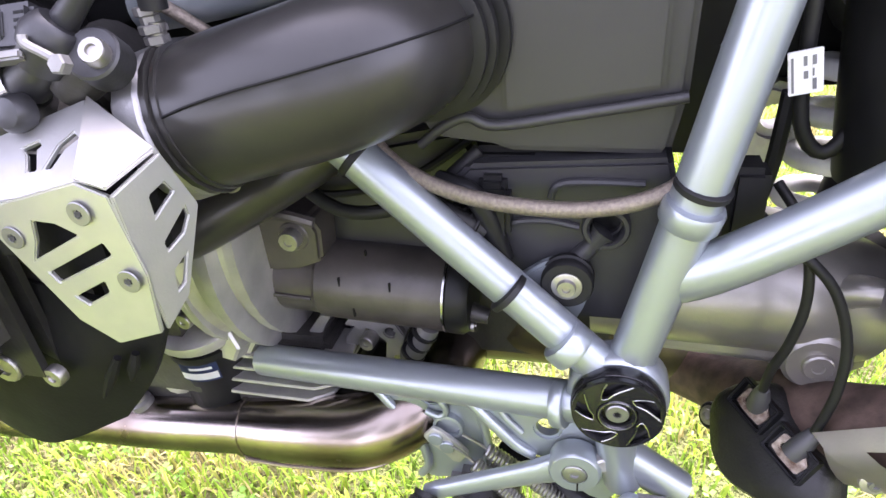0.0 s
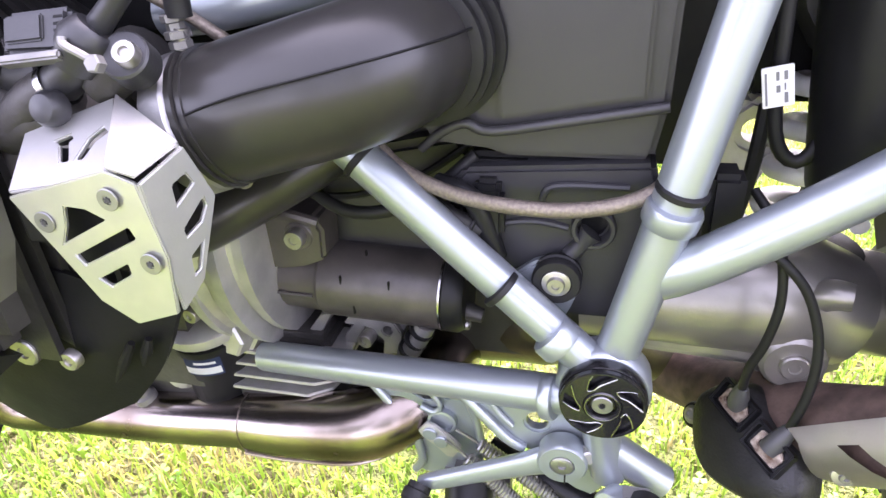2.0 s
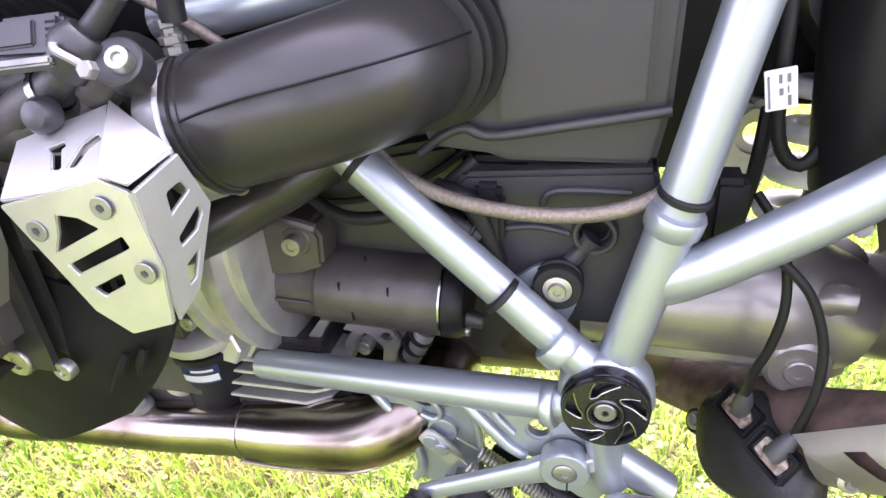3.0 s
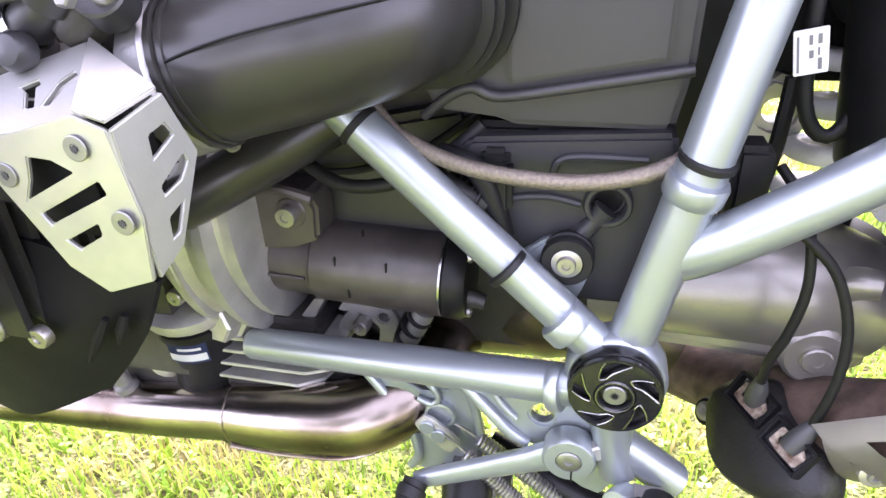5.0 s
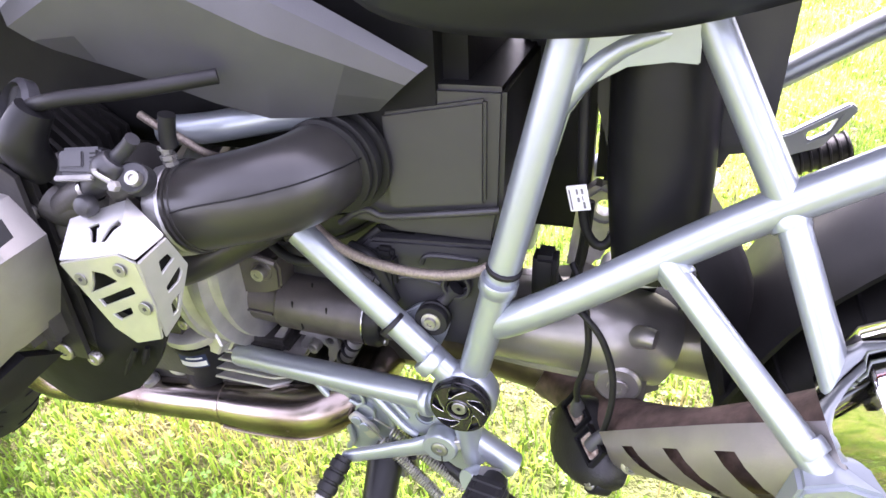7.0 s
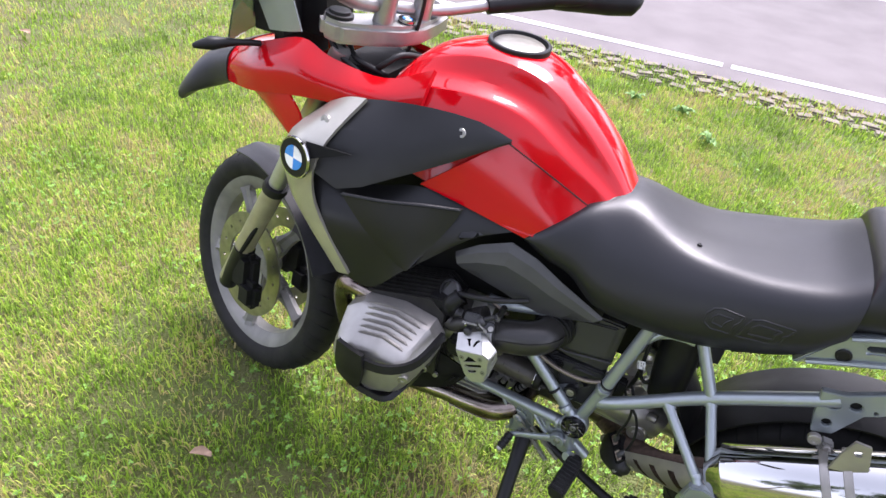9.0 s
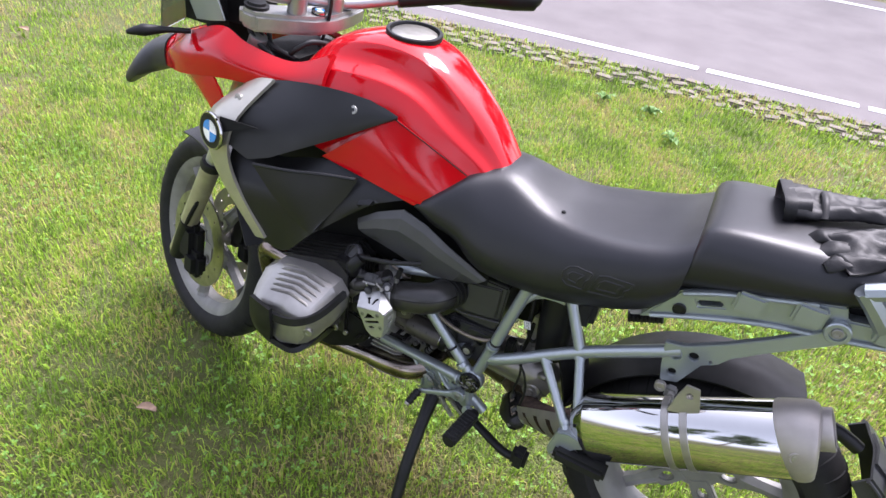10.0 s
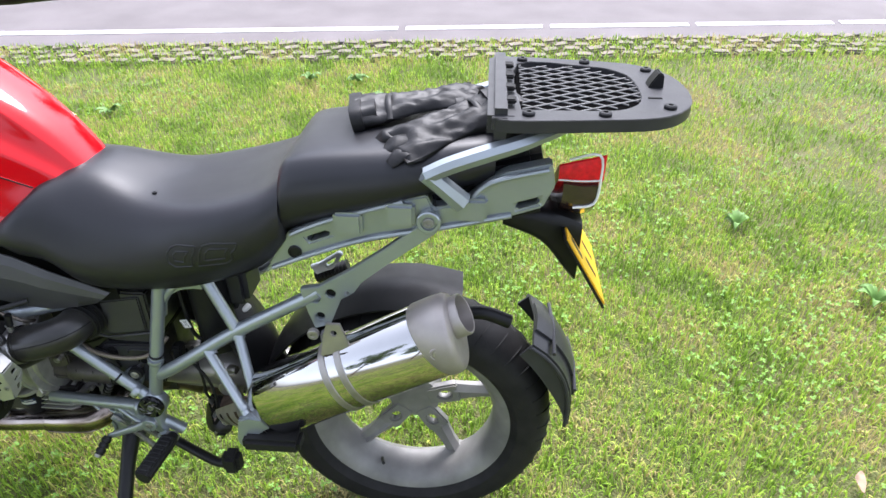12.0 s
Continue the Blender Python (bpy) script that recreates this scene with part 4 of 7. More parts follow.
km = axis((0.084, -0.1035, 0.330), (0, -1, 0)) @ Matrix.Rotation(radians(-40), 4, "Z")
part("keeper_ring", turned(B(), axis((0.0865, -0.100, 0.343), (0, -1, 0)), [(0.0115, -0.002), (0.0115, 0.003), (0.0095, 0.0035), (0.0085, 0.0)], 24), SILVER, bracket)
keeper = part("spring_keeper", sheet(B(), km, [(-0.016, -0.006), (-0.010, -0.0085), (0.006, -0.0085), (0.016, -0.010), (0.020, -0.007), (0.019, 0.006), (0.010, 0.0085), (-0.010, 0.0085), (-0.016, 0.006)], (), 0.004, 0.0008), CAST, bracket)
for dx in (-0.008, 0.003):
    part("keeper_pin", turned(B(), km @ Matrix.Translation((dx, 0, 0.004)), [(0.0058, 0), (0.0058, 0.0016), (0.0052, 0.0022)], 20), SILVER, keeper)
part("pivot_sleeve", tube(B(), [(0.204, -0.128, 0.402), (0.207, -0.130, 0.375), (0.213, -0.130, 0.345)], [0.0145, 0.0125, 0.0125], 18), SILVER, bracket)
part("footrest_stub", tube(B(), [(0.206, -0.128, 0.372), (0.222, -0.126, 0.358), (0.248, -0.123, 0.336)], [0.012, 0.0125, 0.0130], 18), SILVER, bracket)
part("stub_bead", turned(B(), axis((0.197, -0.134, 0.366), (0.3, -1, 0)), [(0.006, 0), (0.006, 0.006), (0.005, 0.007)], 16), CAST, bracket)
lever = new("gear_lever")
lever.parent = bike
lever["label"] = "silver gear lever with a black rubber toe peg"
bm = B()
LM = axis((0.182, -0.134, 0.3605), (0, -1, 0))
loops = []
for t, hw, th in ((0.0, 0.0120, 0.010), (0.10, 0.0118, 0.010), (0.22, 0.0095, 0.010), (0.6, 0.0078, 0.009), (0.9, 0.0072, 0.009), (1.0, 0.0062, 0.008)):
    c = V3((0.182, -0.136, 0.3605)).lerp(V3((0.079, -0.142, 0.3185)), t)
    up = V3((-0.38, 0, 0.92))
    loops.append([c + up * (hw * math.cos(a)) * (1 if abs(math.cos(a)) < 0.9 else 0.97) + V3((0, -1, 0)) * (th * 0.55 * math.copysign(abs(math.sin(a)) ** 0.6, math.sin(a))) for a in (2 * math.pi * k / 16 for k in range(16))])
rings(bm, loops)
part("lever_arm", bm, SILVER, lever)
part("lever_hub", turned(B(), LM, [(0.0170, -0.004), (0.0170, 0.0085), (0.0155, 0.0105), (0.0085, 0.0108), (0.0080, 0.0095)], 30), SILVER, lever)
part("splined_shaft", turned(B(), LM, [(0.0078, 0.006), (0.0078, 0.0108), (0.0070, 0.0114), (0.0028, 0.0114), (0.0024, 0.0100)], 24), DULLBOLT, lever, "splined shaft end")
part("hub_slit", block(B(), (0.1835, -0.1448, 0.3435), (0.1847, -0.1330, 0.3530), 0), DARK, lever)
pts = [(0.080, -0.146, 0.322), (0.075, -0.163, 0.312), (0.070, -0.180, 0.301)]
toe = part("toe_peg", tube(B(), pts, 0.0088, 16), RUBBER, lever)
for i in range(3):
    p = V3(pts[0]).lerp(V3(pts[2]), 0.22 + i * 0.28)
    part("peg_rib", turned(B(), axis(p, V3(pts[2]) - V3(pts[0])), [(0.0088, -0.0048), (0.0104, -0.0038), (0.0106, 0.0), (0.0104, 0.0038), (0.0088, 0.0048)], 18), RUBBER, toe)
part("peg_tip", turned(B(), axis(pts[2], V3(pts[2]) - V3(pts[0])), [(0.0078, -0.002), (0.0078, 0.004), (0.006, 0.0065)], 14), BRASSY, lever)
peg = new("footrest")
peg.parent = bike
peg["label"] = "black rubber footrest"
FA, FB = V3((0.2375, -0.150, 0.345)), V3((0.2205, -0.262, 0.340))
bm = B()
tube(bm, [FA, FA.lerp(FB, 0.3), FB], [0.011, 0.0155, 0.0155], 18)
part("footrest_core", bm, RUBBER, peg)
fm = axis(FA, FB - FA)
part("footrest_pad", sheet(B(), fm @ Matrix.Translation((0, 0, 0.012)), [(-0.018, -0.004), (0.018, -0.004), (0.018, 0.012), (0.013, 0.017), (-0.013, 0.017), (-0.018, 0.012)], (), 0.102, 0.003), RUBBER, peg)
for k in range(9):
    part("pad_rib", tube(B(), [fm @ V3((x, 0.0172, 0.020 + 0.0105 * k)) for x in (-0.014, 0, 0.014)], 0.0019, 6), RUBBER, peg)
part("footrest_hinge", block(B(), (0.214, -0.166, 0.328), (0.248, -0.138, 0.352), 0.008), CASTDARK, peg)
part("hinge_pin", turned(B(), axis((0.214, -0.157, 0.344), (-0.5, -0.8, 0.3)), [(0.0105, -0.012), (0.0105, 0.002), (0.0095, 0.0035), (0.004, 0.0035)], 20), SILVER, peg)
# side stand, springs, centre stand lever
stand = pipe("side_stand", [(0.108, -0.110, 0.290), (0.112, -0.165, 0.24), (0.118, -0.235, 0.155), (0.126, -0.29, 0.06), (0.13, -0.31, 0.008)], [0.02, 0.016, 0.016, 0.014, 0.013], PLASTIC, bike, "black steel side stand, folded out")
bm = B()
block(bm, (0.105, -0.345, -0.028), (0.175, -0.285, -0.010), 0.005)
part("stand_foot", bm, PLASTIC, stand)
bm = B()
block(bm, (0.085, -0.115, 0.262), (0.140, -0.085, 0.300), 0.010)
part("stand_pivot", bm, CASTDARK, stand)
part("pivot_bolt", turned(B(), axis((0.100, -0.115, 0.284), (0, -1, 0)), [(0.010, 0), (0.010, 0.005), (0.008, 0.006)], 6), CASTDARK, stand, smooth=False)
for a, b in ((V3((0.108, -0.112, 0.319)), V3((0.172, -0.122, 0.262))), (V3((0.116, -0.104, 0.327)), V3((0.196, -0.110, 0.270)))):
    d = (b - a)
    n_ = d.cross(V3((0, 1, 0))).normalized()
    o_ = d.cross(n_).normalized()
    bm = B()
    tube(bm, [a + d * (i / 240) + 0.0050 * (math.cos(i * 0.785) * n_ + math.sin(i * 0.785) * o_) for i in range(241)], 0.0014, 6, 1)
    part("stand_spring", bm, SPRING, stand, "coiled steel spring")
    part("spring_hook", tube(B(), [a, a - d.normalized() * 0.008, a - d.normalized() * 0.022 + V3((0.0, -0.002, 0.0))], 0.0014, 6), SPRING, stand)
cst = pipe("centre_stand", [(0.12, -0.08, 0.300), (0.18, -0.10, 0.288), (0.26, -0.135, 0.283), (0.33, -0.168, 0.288), (0.372, -0.18, 0.300)], 0.0105, PLASTIC, bike, "black centre stand lever, folded up")
bm = B()
block(bm, (0.356, -0.200, 0.284), (0.394, -0.162, 0.338), 0.009)
part("stand_pad", bm, RUBBER, cst)

# swingarm, shock, mid pipe, valve box
bm = B()
side_plate(bm, [(0.19, 0.455), (0.23, 0.46), (0.29, 0.475), (0.35, 0.458), (0.375, 0.425), (0.372, 0.365), (0.35, 0.35), (0.325, 0.375), (0.24, 0.38), (0.19, 0.385)], -0.045, 0.09, (), 0.018)
swing = part("swingarm", bm, SWING, bike, "grey cast swingarm")
tube_bm = tube(B(), [(0.33, 0.03, 0.41), (0.5, 0.06, 0.37), (0.72, 0.075, 0.33)], [0.045, 0.04, 0.05], 18)
part("swingarm_tube", tube_bm, SWING, swing)
part("swingarm_casting", tube(B(), [(0.185, -0.012, 0.425), (0.25, -0.012, 0.428), (0.32, -0.008, 0.428), (0.372, 0.0, 0.41)], [0.042, 0.046, 0.052, 0.044], 26, 6, 0.95), SWING, swing)
part("swingarm_lug", turned(B(), axis((0.334, -0.03, 0.398), (0, -1, 0)), [(0.022, 0), (0.022, 0.026), (0.019, 0.029), (0.014, 0.029)], 26), SWING, swing)
bolt(swing, (0.334, -0.059, 0.398), r=0.010, h=0.004, material=SWING)
part("swingarm_lug", tube(B(), [(0.335, -0.03, 0.435), (0.350, -0.045, 0.450), (0.362, -0.05, 0.452)], [0.016, 0.011, 0.009], 12), SWING, swing)
bm = B()
n_c = 4
tube(bm, [(0.345 + 0.003 * i / 24 + 0.036 * math.cos(i * 2 * math.pi / 24), 0.020 + 0.036 * math.sin(i * 2 * math.pi / 24), 0.470 + 0.030 * i / 24) for i in range(24 * n_c)], 0.0068, 10, 1)
shock = part("shock_spring", bm, WHITEPAINT, bike, "white painted coil spring of the rear shock")
bm = B()
turned(bm, axis((0.340, 0.020, 0.415), (0.12, 0, 1)), [(0.02, 0), (0.03, 0.02), (0.042, 0.03), (0.042, 0.042), (0.014, 0.044), (0.014, 0.26)], 24)
part("shock_body", bm, PLASTIC, shock)
pipe("mid_pipe", [(0.235, 0.07, 0.300), (0.288, 0.02, 0.316), (0.328, -0.040, 0.342), (0.358, -0.085, 0.368), (0.42, -0.140, 0.425), (0.53, -0.185, 0.53)], [0.030, 0.030, 0.030, 0.031, 0.033, 0.035], RUST, bike, "brown rusted exhaust mid pipe", 22)
VM = axis((0.295, -0.085, 0.335), (-0.70, -0.48, 0.50))
vo = [(-0.043, 0.008), (-0.044, 0.022), (-0.032, 0.040), (-0.012, 0.051), (0.014, 0.042), (0.039, 0.036), (0.049, 0.026), (0.056, 0.009), (0.045, -0.010), (0.017, -0.022), (-0.007, -0.024), (-0.027, -0.013)]
vs_ = [V3((x, y, 0)) for x, y in vo]
smooth_vo = [(q.x, q.y) for q in spline(vs_ + vs_[:1], 4)[:-1]]
bm = B()
rings(bm, [[VM @ V3((x * k, y * k, h)) for x, y in smooth_vo] for k, h in ((0.94, -0.030), (1.0, -0.026), (1.0, -0.012), (0.985, -0.006), (0.93, 0.000), (0.84, 0.0035), (0.5, 0.006))])
valve = part("exhaust_valve_box", bm, mat("worn_black_cap", (0.012, 0.0115, 0.011), 0.48, 0.0, 0.4, 45, 0.4, 500, spec=0.35), bike, "black plastic exhaust flap housing")
for x, y in ((-0.039, 0.002), (0.043, -0.003)):
    m = VM @ Matrix.Translation((x, y, -0.010))
    part("screw_ear", turned(B(), m, [(0.0105, -0.012), (0.0105, 0.006), (0.0095, 0.0075)], 20), PLASTIC, valve)
    part("screw_washer", turned(B(), m, [(0.0072, 0.007), (0.0072, 0.0088), (0.0062, 0.0095)], 20), BRASSY, valve)
    bolt(valve, m @ V3((0, 0, 0.009)), VM.to_3x3() @ V3((0, 0, 1)), r=0.0045, h=0.003)
for bx, by, pts in ((-0.010, 0.034, ((0.2985, -0.086, 0.412), (0.3030, -0.092, 0.438), (0.3055, -0.096, 0.470), (0.3020, -0.095, 0.500), (0.296, -0.085, 0.520), (0.285, -0.07, 0.535))), (0.027, 0.026, ((0.3245, -0.103, 0.375), (0.3300, -0.106, 0.415), (0.3280, -0.106, 0.452), (0.3170, -0.104, 0.484), (0.3020, -0.100, 0.502), (0.286, -0.09, 0.512), (0.27, -0.07, 0.525)))):
    m = VM @ Matrix.Translation((bx, by, 0.003)) @ Matrix.Rotation(radians(-8), 4, "Z")
    tray = part("cable_tray", sheet(B(), m, [(-0.017, -0.012), (0.017, -0.012), (0.017, 0.011), (-0.017, 0.011)], [[(-0.0145, -0.0095), (0.0145, -0.0095), (0.0145, 0.0085), (-0.0145, 0.0085)]], 0.008, 0.001), PLASTIC, valve)
    part("rusty_clamp", sheet(B(), m @ Matrix.Translation((0, 0, 0.002)), [(-0.012, -0.007), (-0.004, -0.0085), (0.011, -0.008), (0.013, 0.002), (0.004, 0.0075), (-0.011, 0.006)], [circle(-0.006, -0.001, 0.0025, 10)], 0.003, 0.0008), mat("corroded_zinc", (0.36, 0.31, 0.25), 0.6, 0.5, 0.6, 160, 0.6, 400, tint=(0.12, 0.07, 0.045)), valve, "corroded metal clamp")
    foot = m @ V3((0.001, 0.002, 0.004))
    cable = pipe("valve_cable", [foot, *pts], 0.0030, RUBBER, bike, "black sheathed cable", 12)
    d = V3(pts[0]) - foot
    bm = B()
    turned(bm, axis(foot, d), [(0.0068, -0.003), (0.0072, 0.002), (0.0066, 0.010), (0.0048, 0.019), (0.0036, 0.022)], 16)
    part("cable_boot", bm, mat("grey_boot_rubber", (0.045, 0.045, 0.046), 0.5), cable)
bm = B()
tube(bm, [(0.352, -0.055, 0.535), (0.345, -0.055, 0.62), (0.338, -0.05, 0.75)], [0.036, 0.04, 0.04], 20, 5)
part("spring_sleeve", bm, PLASTIC, bike, "black sleeve over the upper shock")
bm = B()
side_plate(bm, [(0.330, 0.588), (0.302, 0.632), (0.292, 0.665), (0.292, 0.76), (0.42, 0.76), (0.42, 0.634), (0.382, 0.627), (0.366, 0.588)], -0.05, 0.09, (), 0.012)
part("battery_box", bm, GREYPLASTIC, bike, "matt black plastic box behind the frame")
# mudguard wall behind the shock
bm = B()
patch(bm, [[(0.33, -0.06, 0.74), (0.35, 0.0, 0.74), (0.33, 0.06, 0.74)], [(0.35, -0.075, 0.62), (0.37, 0.0, 0.62), (0.35, 0.075, 0.62)], [(0.395, -0.085, 0.52), (0.43, 0.0, 0.52), (0.395, 0.085, 0.52)], [(0.425, -0.080, 0.42), (0.465, 0.0, 0.42), (0.425, 0.08, 0.42)]], 0.006)
part("inner_mudguard", bm, PLASTIC, bike)
# muffler
MA, MB = V3((0.50, -0.188, 0.510)), V3((0.832, -0.192, 0.703))
md = (MB - MA).normalized()
mm = axis(MA, md)
ln = (MB - MA).length


def oval(m, prof, seg=40, sx=0.85):
    bm = B()
    rings(bm, [[m @ V3((r * sx * math.cos(a), r * math.sin(a), h)) for a in (2 * math.pi * s / seg for s in range(seg))] for r, h in prof])
    return bm


muff = part("muffler", oval(mm, [(0.05, -0.03), (0.064, -0.012), (0.072, 0.0), (0.0745, 0.004), (0.0745, ln * 0.5), (0.0745, ln - 0.002), (0.073, ln)]), CHROME, bike, "mirror-polished steel muffler")
ENDCAP = mat("satin_end_cap", (0.30, 0.275, 0.255), 0.48, 0.55, 0.15, 20, 0.15, 500)
bm = B()
capring = lambda r, h, k: [mm @ V3((r * 0.85 * math.cos(a), r * math.sin(a), h + k * math.sin(a))) for a in (2 * math.pi * q / 44 for q in range(44))]
rings(bm, [capring(0.0752, ln - 0.020, -0.012), capring(0.0768, ln - 0.017, -0.012), capring(0.0768, ln + 0.006, 0.004), capring(0.0745, ln + 0.020, 0.010), capring(0.069, ln + 0.027, 0.012), capring(0.058, ln + 0.030, 0.012), capring(0.040, ln + 0.030, 0.010)])
part("end_cap", bm, ENDCAP, muff, "satin grey end cap")
OM = axis(MB + md * 0.024 + mm.to_3x3() @ V3((0.006, 0.022, 0)), md)
part("outlet", turned(B(), OM, [(0.036, 0), (0.038, 0.004), (0.038, 0.030), (0.0365, 0.032), (0.034, 0.031), (0.033, 0.0), (0.032, -0.04)], 32), ENDCAP, muff)
part("outlet_bore", turned(B(), OM, [(0.0335, 0.004), (0.0335, 0.006), (0.01, 0.007)], 28), DARK, muff)
cp = mm @ V3((-0.0600, 0.012, ln - 0.002))
part("cap_dimple", turned(B(), axis(cp, (0.2, -1, 0.1)), [(0.012, -0.006), (0.012, 0.003), (0.0105, 0.004), (0.007, 0.002)], 22), ENDCAP, muff)
bolt(muff, cp + V3((0, -0.001, 0)), (0.2, -1, 0.1), r=0.006, h=0.003)
st = MA + md * (ln * 0.42)
for k in (0.0, 0.034):
    bm = oval(axis(st + md * k, md), [(0.0755, 0.0), (0.0768, 0.001), (0.0768, 0.013), (0.0755, 0.014)])
    part("clamp_band", bm, SWING, muff)
bm = B()
m4 = axis(st + md * 0.022 + V3((-0.02, -0.02, 0.078)), (0, -1, 0.1))
sheet(bm, m4, [(-0.026, -0.02), (0.03, -0.005), (0.022, 0.022), (0.012, 0.05), (-0.012, 0.05), (-0.02, 0.02)], [circle(0, 0.03, 0.006)], 0.006, 0.001)
hanger = part("muffler_hanger", bm, SWING, muff)
bolt(hanger, (0.588, -0.17, 0.672), r=0.011, h=0.006, material=SWING)
# slotted heat shield
bm = B()
HA, HB = V3((0.345, -0.100, 0.368)), V3((0.50, -0.190, 0.498))
hd = HB - HA
hn = hd.cross(V3((0, 1, 0))).normalized()
if hn.z < 0:
    hn = -hn
ho = hn.cross(hd).normalized()
if ho.y > 0:
    ho = -ho
slots = ((0.25, 0.31), (0.47, 0.54), (0.70, 0.78))
cols = sorted({0.0, 0.06, 0.14, *[a for s in slots for a in s], 1.0})
ang = [radians(a) for a in (-70, -48, -36, -20, 0, 20, 36, 48, 70)]
grid = {}
for i, u in enumerate(cols):
    r = 0.021 + 0.030 * u ** 0.8
    for j, a in enumerate(ang):
        grid[i, j] = bm.verts.new(HA + hd * (u - (0.16 * math.sin(a) if 0.1 < u < 0.95 else 0.0)) + r * 1.08 * (math.cos(a) * ho + math.sin(a) * hn))
fs = []
for i in range(len(cols) - 1):
    for j in range(len(ang) - 1):
        if any(abs(cols[i] - s[0]) < 1e-6 for s in slots) and 1 <= j <= 6:
            continue
        fs.append(bm.faces.new((grid[i, j], grid[i + 1, j], grid[i + 1, j + 1], grid[i, j + 1])))
bmesh.ops.solidify(bm, geom=fs, thickness=0.0018)
shield = part("heat_shield", bm, BRUSHED, bike, "slotted dull metal heat shield")
part("shield_washer", turned(B(), axis((0.352, -0.132, 0.374), (0, -1, 0.1)), [(0.0078, -0.004), (0.0078, 0.0008), (0.0066, 0.0014)], 22), BRUSHED, shield)
bolt(shield, (0.352, -0.133, 0.374), (0, -1, 0.1), r=0.0040, h=0.0025, material=DULLBOLT)

# passenger footrest bracket
bm = B()
side_plate(bm, [(0.44, 0.505), (0.462, 0.515), (0.49, 0.51), (0.528, 0.545), (0.538, 0.53), (0.505, 0.49), (0.486, 0.478), (0.475, 0.46), (0.462, 0.43), (0.44, 0.428), (0.43, 0.445), (0.435, 0.475)], -0.242, 0.022, (), 0.003)
pbr = part("passenger_footrest_bracket", bm, SILVER, bike)
bm = B()
block(bm, (0.447, -0.262, 0.442), (0.56, -0.218, 0.472), 0.007)
part("passenger_footrest", bm, RUBBER, pbr, "folded black rubber footrest")
bolt(pbr, (0.45, -0.243, 0.44), r=0.008, h=0.004)

# rear frame arm, tail panels, grab rail
bm = B()
side_plate(bm, [(0.565, 0.755), (0.6, 0.762), (0.66, 0.80), (0.72, 0.845), (0.785, 0.898), (0.79, 0.925), (0.806, 0.932), (0.823, 0.915), (0.815, 0.885), (0.73, 0.818), (0.68, 0.775), (0.665, 0.752), (0.64, 0.735), (0.615, 0.675), (0.585, 0.665), (0.575, 0.70)], -0.146, 0.014, [circle(0.592, 0.735, 0.0095), circle(0.622, 0.748, 0.0095), circle(0.598, 0.695, 0.0085), circle(0.652, 0.75, 0.004)], 0.0015)
arm = part("rear_frame_arm", bm, SILVER, bike, "silver cast arm with round holes")
part("arm_boss", turned(B(), axis((0.803, -0.146, 0.908), (0, -1, 0)), [(0.021, -0.002), (0.021, 0.005), (0.019, 0.007), (0.0135, 0.007), (0.0125, 0.003)], 28), SILVER, arm)
bolt(arm, (0.803, -0.149, 0.908), r=0.0095, h=0.004, material=CASTDARK)
for x, z in ((0.592, 0.735), (0.622, 0.748), (0.598, 0.695)):
    part("hole_backing", turned(B(), axis((x, -0.138, z), (0, -1, 0)), [(0.0105, -0.002), (0.0105, 0.0), (0.003, 0.0005)], 16), DARK, arm)
part("hanger_clip", block(B(), (0.600, -0.172, 0.648), (0.622, -0.150, 0.672), 0.004), CASTDARK, arm)
bolt(arm, (0.612, -0.172, 0.662), r=0.007, h=0.004)
tail_outline = [(0.502, 0.782), (0.556, 0.872), (0.63, 0.905), (0.66, 0.912), (0.665, 0.93), (0.766, 0.945), (0.80, 0.953), (0.81, 0.93), (0.86, 0.94), (0.90, 0.983), (0.93, 1.0), (1.0, 1.018), (1.008, 0.978), (0.99, 0.938), (0.936, 0.918), (0.82, 0.889), (0.684, 0.86), (0.58, 0.819)]
for s in (1, -1):
    bm = B()
    side_plate(bm, tail_outline, -0.138, 0.03, [[(0.585, 0.862), (0.625, 0.878), (0.632, 0.868), (0.592, 0.852)], [(0.945, 0.945), (0.985, 0.958), (0.985, 0.945), (0.948, 0.932)]], 0.003)
    if s < 0:
        mirror_y(bm)
    panel = part("tail_panel", bm, SILVER, bike, "silver tail panel")
    for x, z in ((0.64, 0.90), (0.73, 0.92), (0.85, 0.935)):
        bm = B()
        block(bm, (x, -0.152, z - 0.022), (x + 0.05, -0.125, z + 0.02), 0.005)
        if s < 0:
            mirror_y(bm)
        part("panel_step", bm, SILVER, panel)
    for q in ([(0.56, -0.140, 0.868), (0.63, -0.142, 0.900), (0.76, -0.142, 0.942)], [(0.52, -0.140, 0.797), (0.60, -0.141, 0.832), (0.70, -0.141, 0.868), (0.82, -0.141, 0.894), (0.94, -0.141, 0.924)], [(0.87, -0.140, 0.945), (0.905, -0.141, 0.982), (0.995, -0.141, 1.008)]):
        bm = tube(B(), q, 0.005, 8)
        if s < 0:
            mirror_y(bm)
        part("panel_ridge", bm, SILVER, panel)
bm = B()
turned(bm, axis((0.564, -0.138, 0.832), (0, -1, 0)), [(0.0125, -0.004), (0.0125, 0.003), (0.0095, 0.004), (0.009, 0.002)], 22)
part("seat_lock", bm, PLASTIC, bike, "round black key lock")
bm = B()
block(bm, (0.55, -0.105, 0.80), (1.0, 0.105, 0.93), 0.02)
bmesh.ops.transform(bm, matrix=Matrix.Translation((0.775, 0, 0.93)) @ Matrix.Rotation(radians(-14), 4, "Y") @ Matrix.Translation((-0.775, 0, -0.88)), verts=bm.verts)
part("tail_body", bm, PLASTIC, bike)
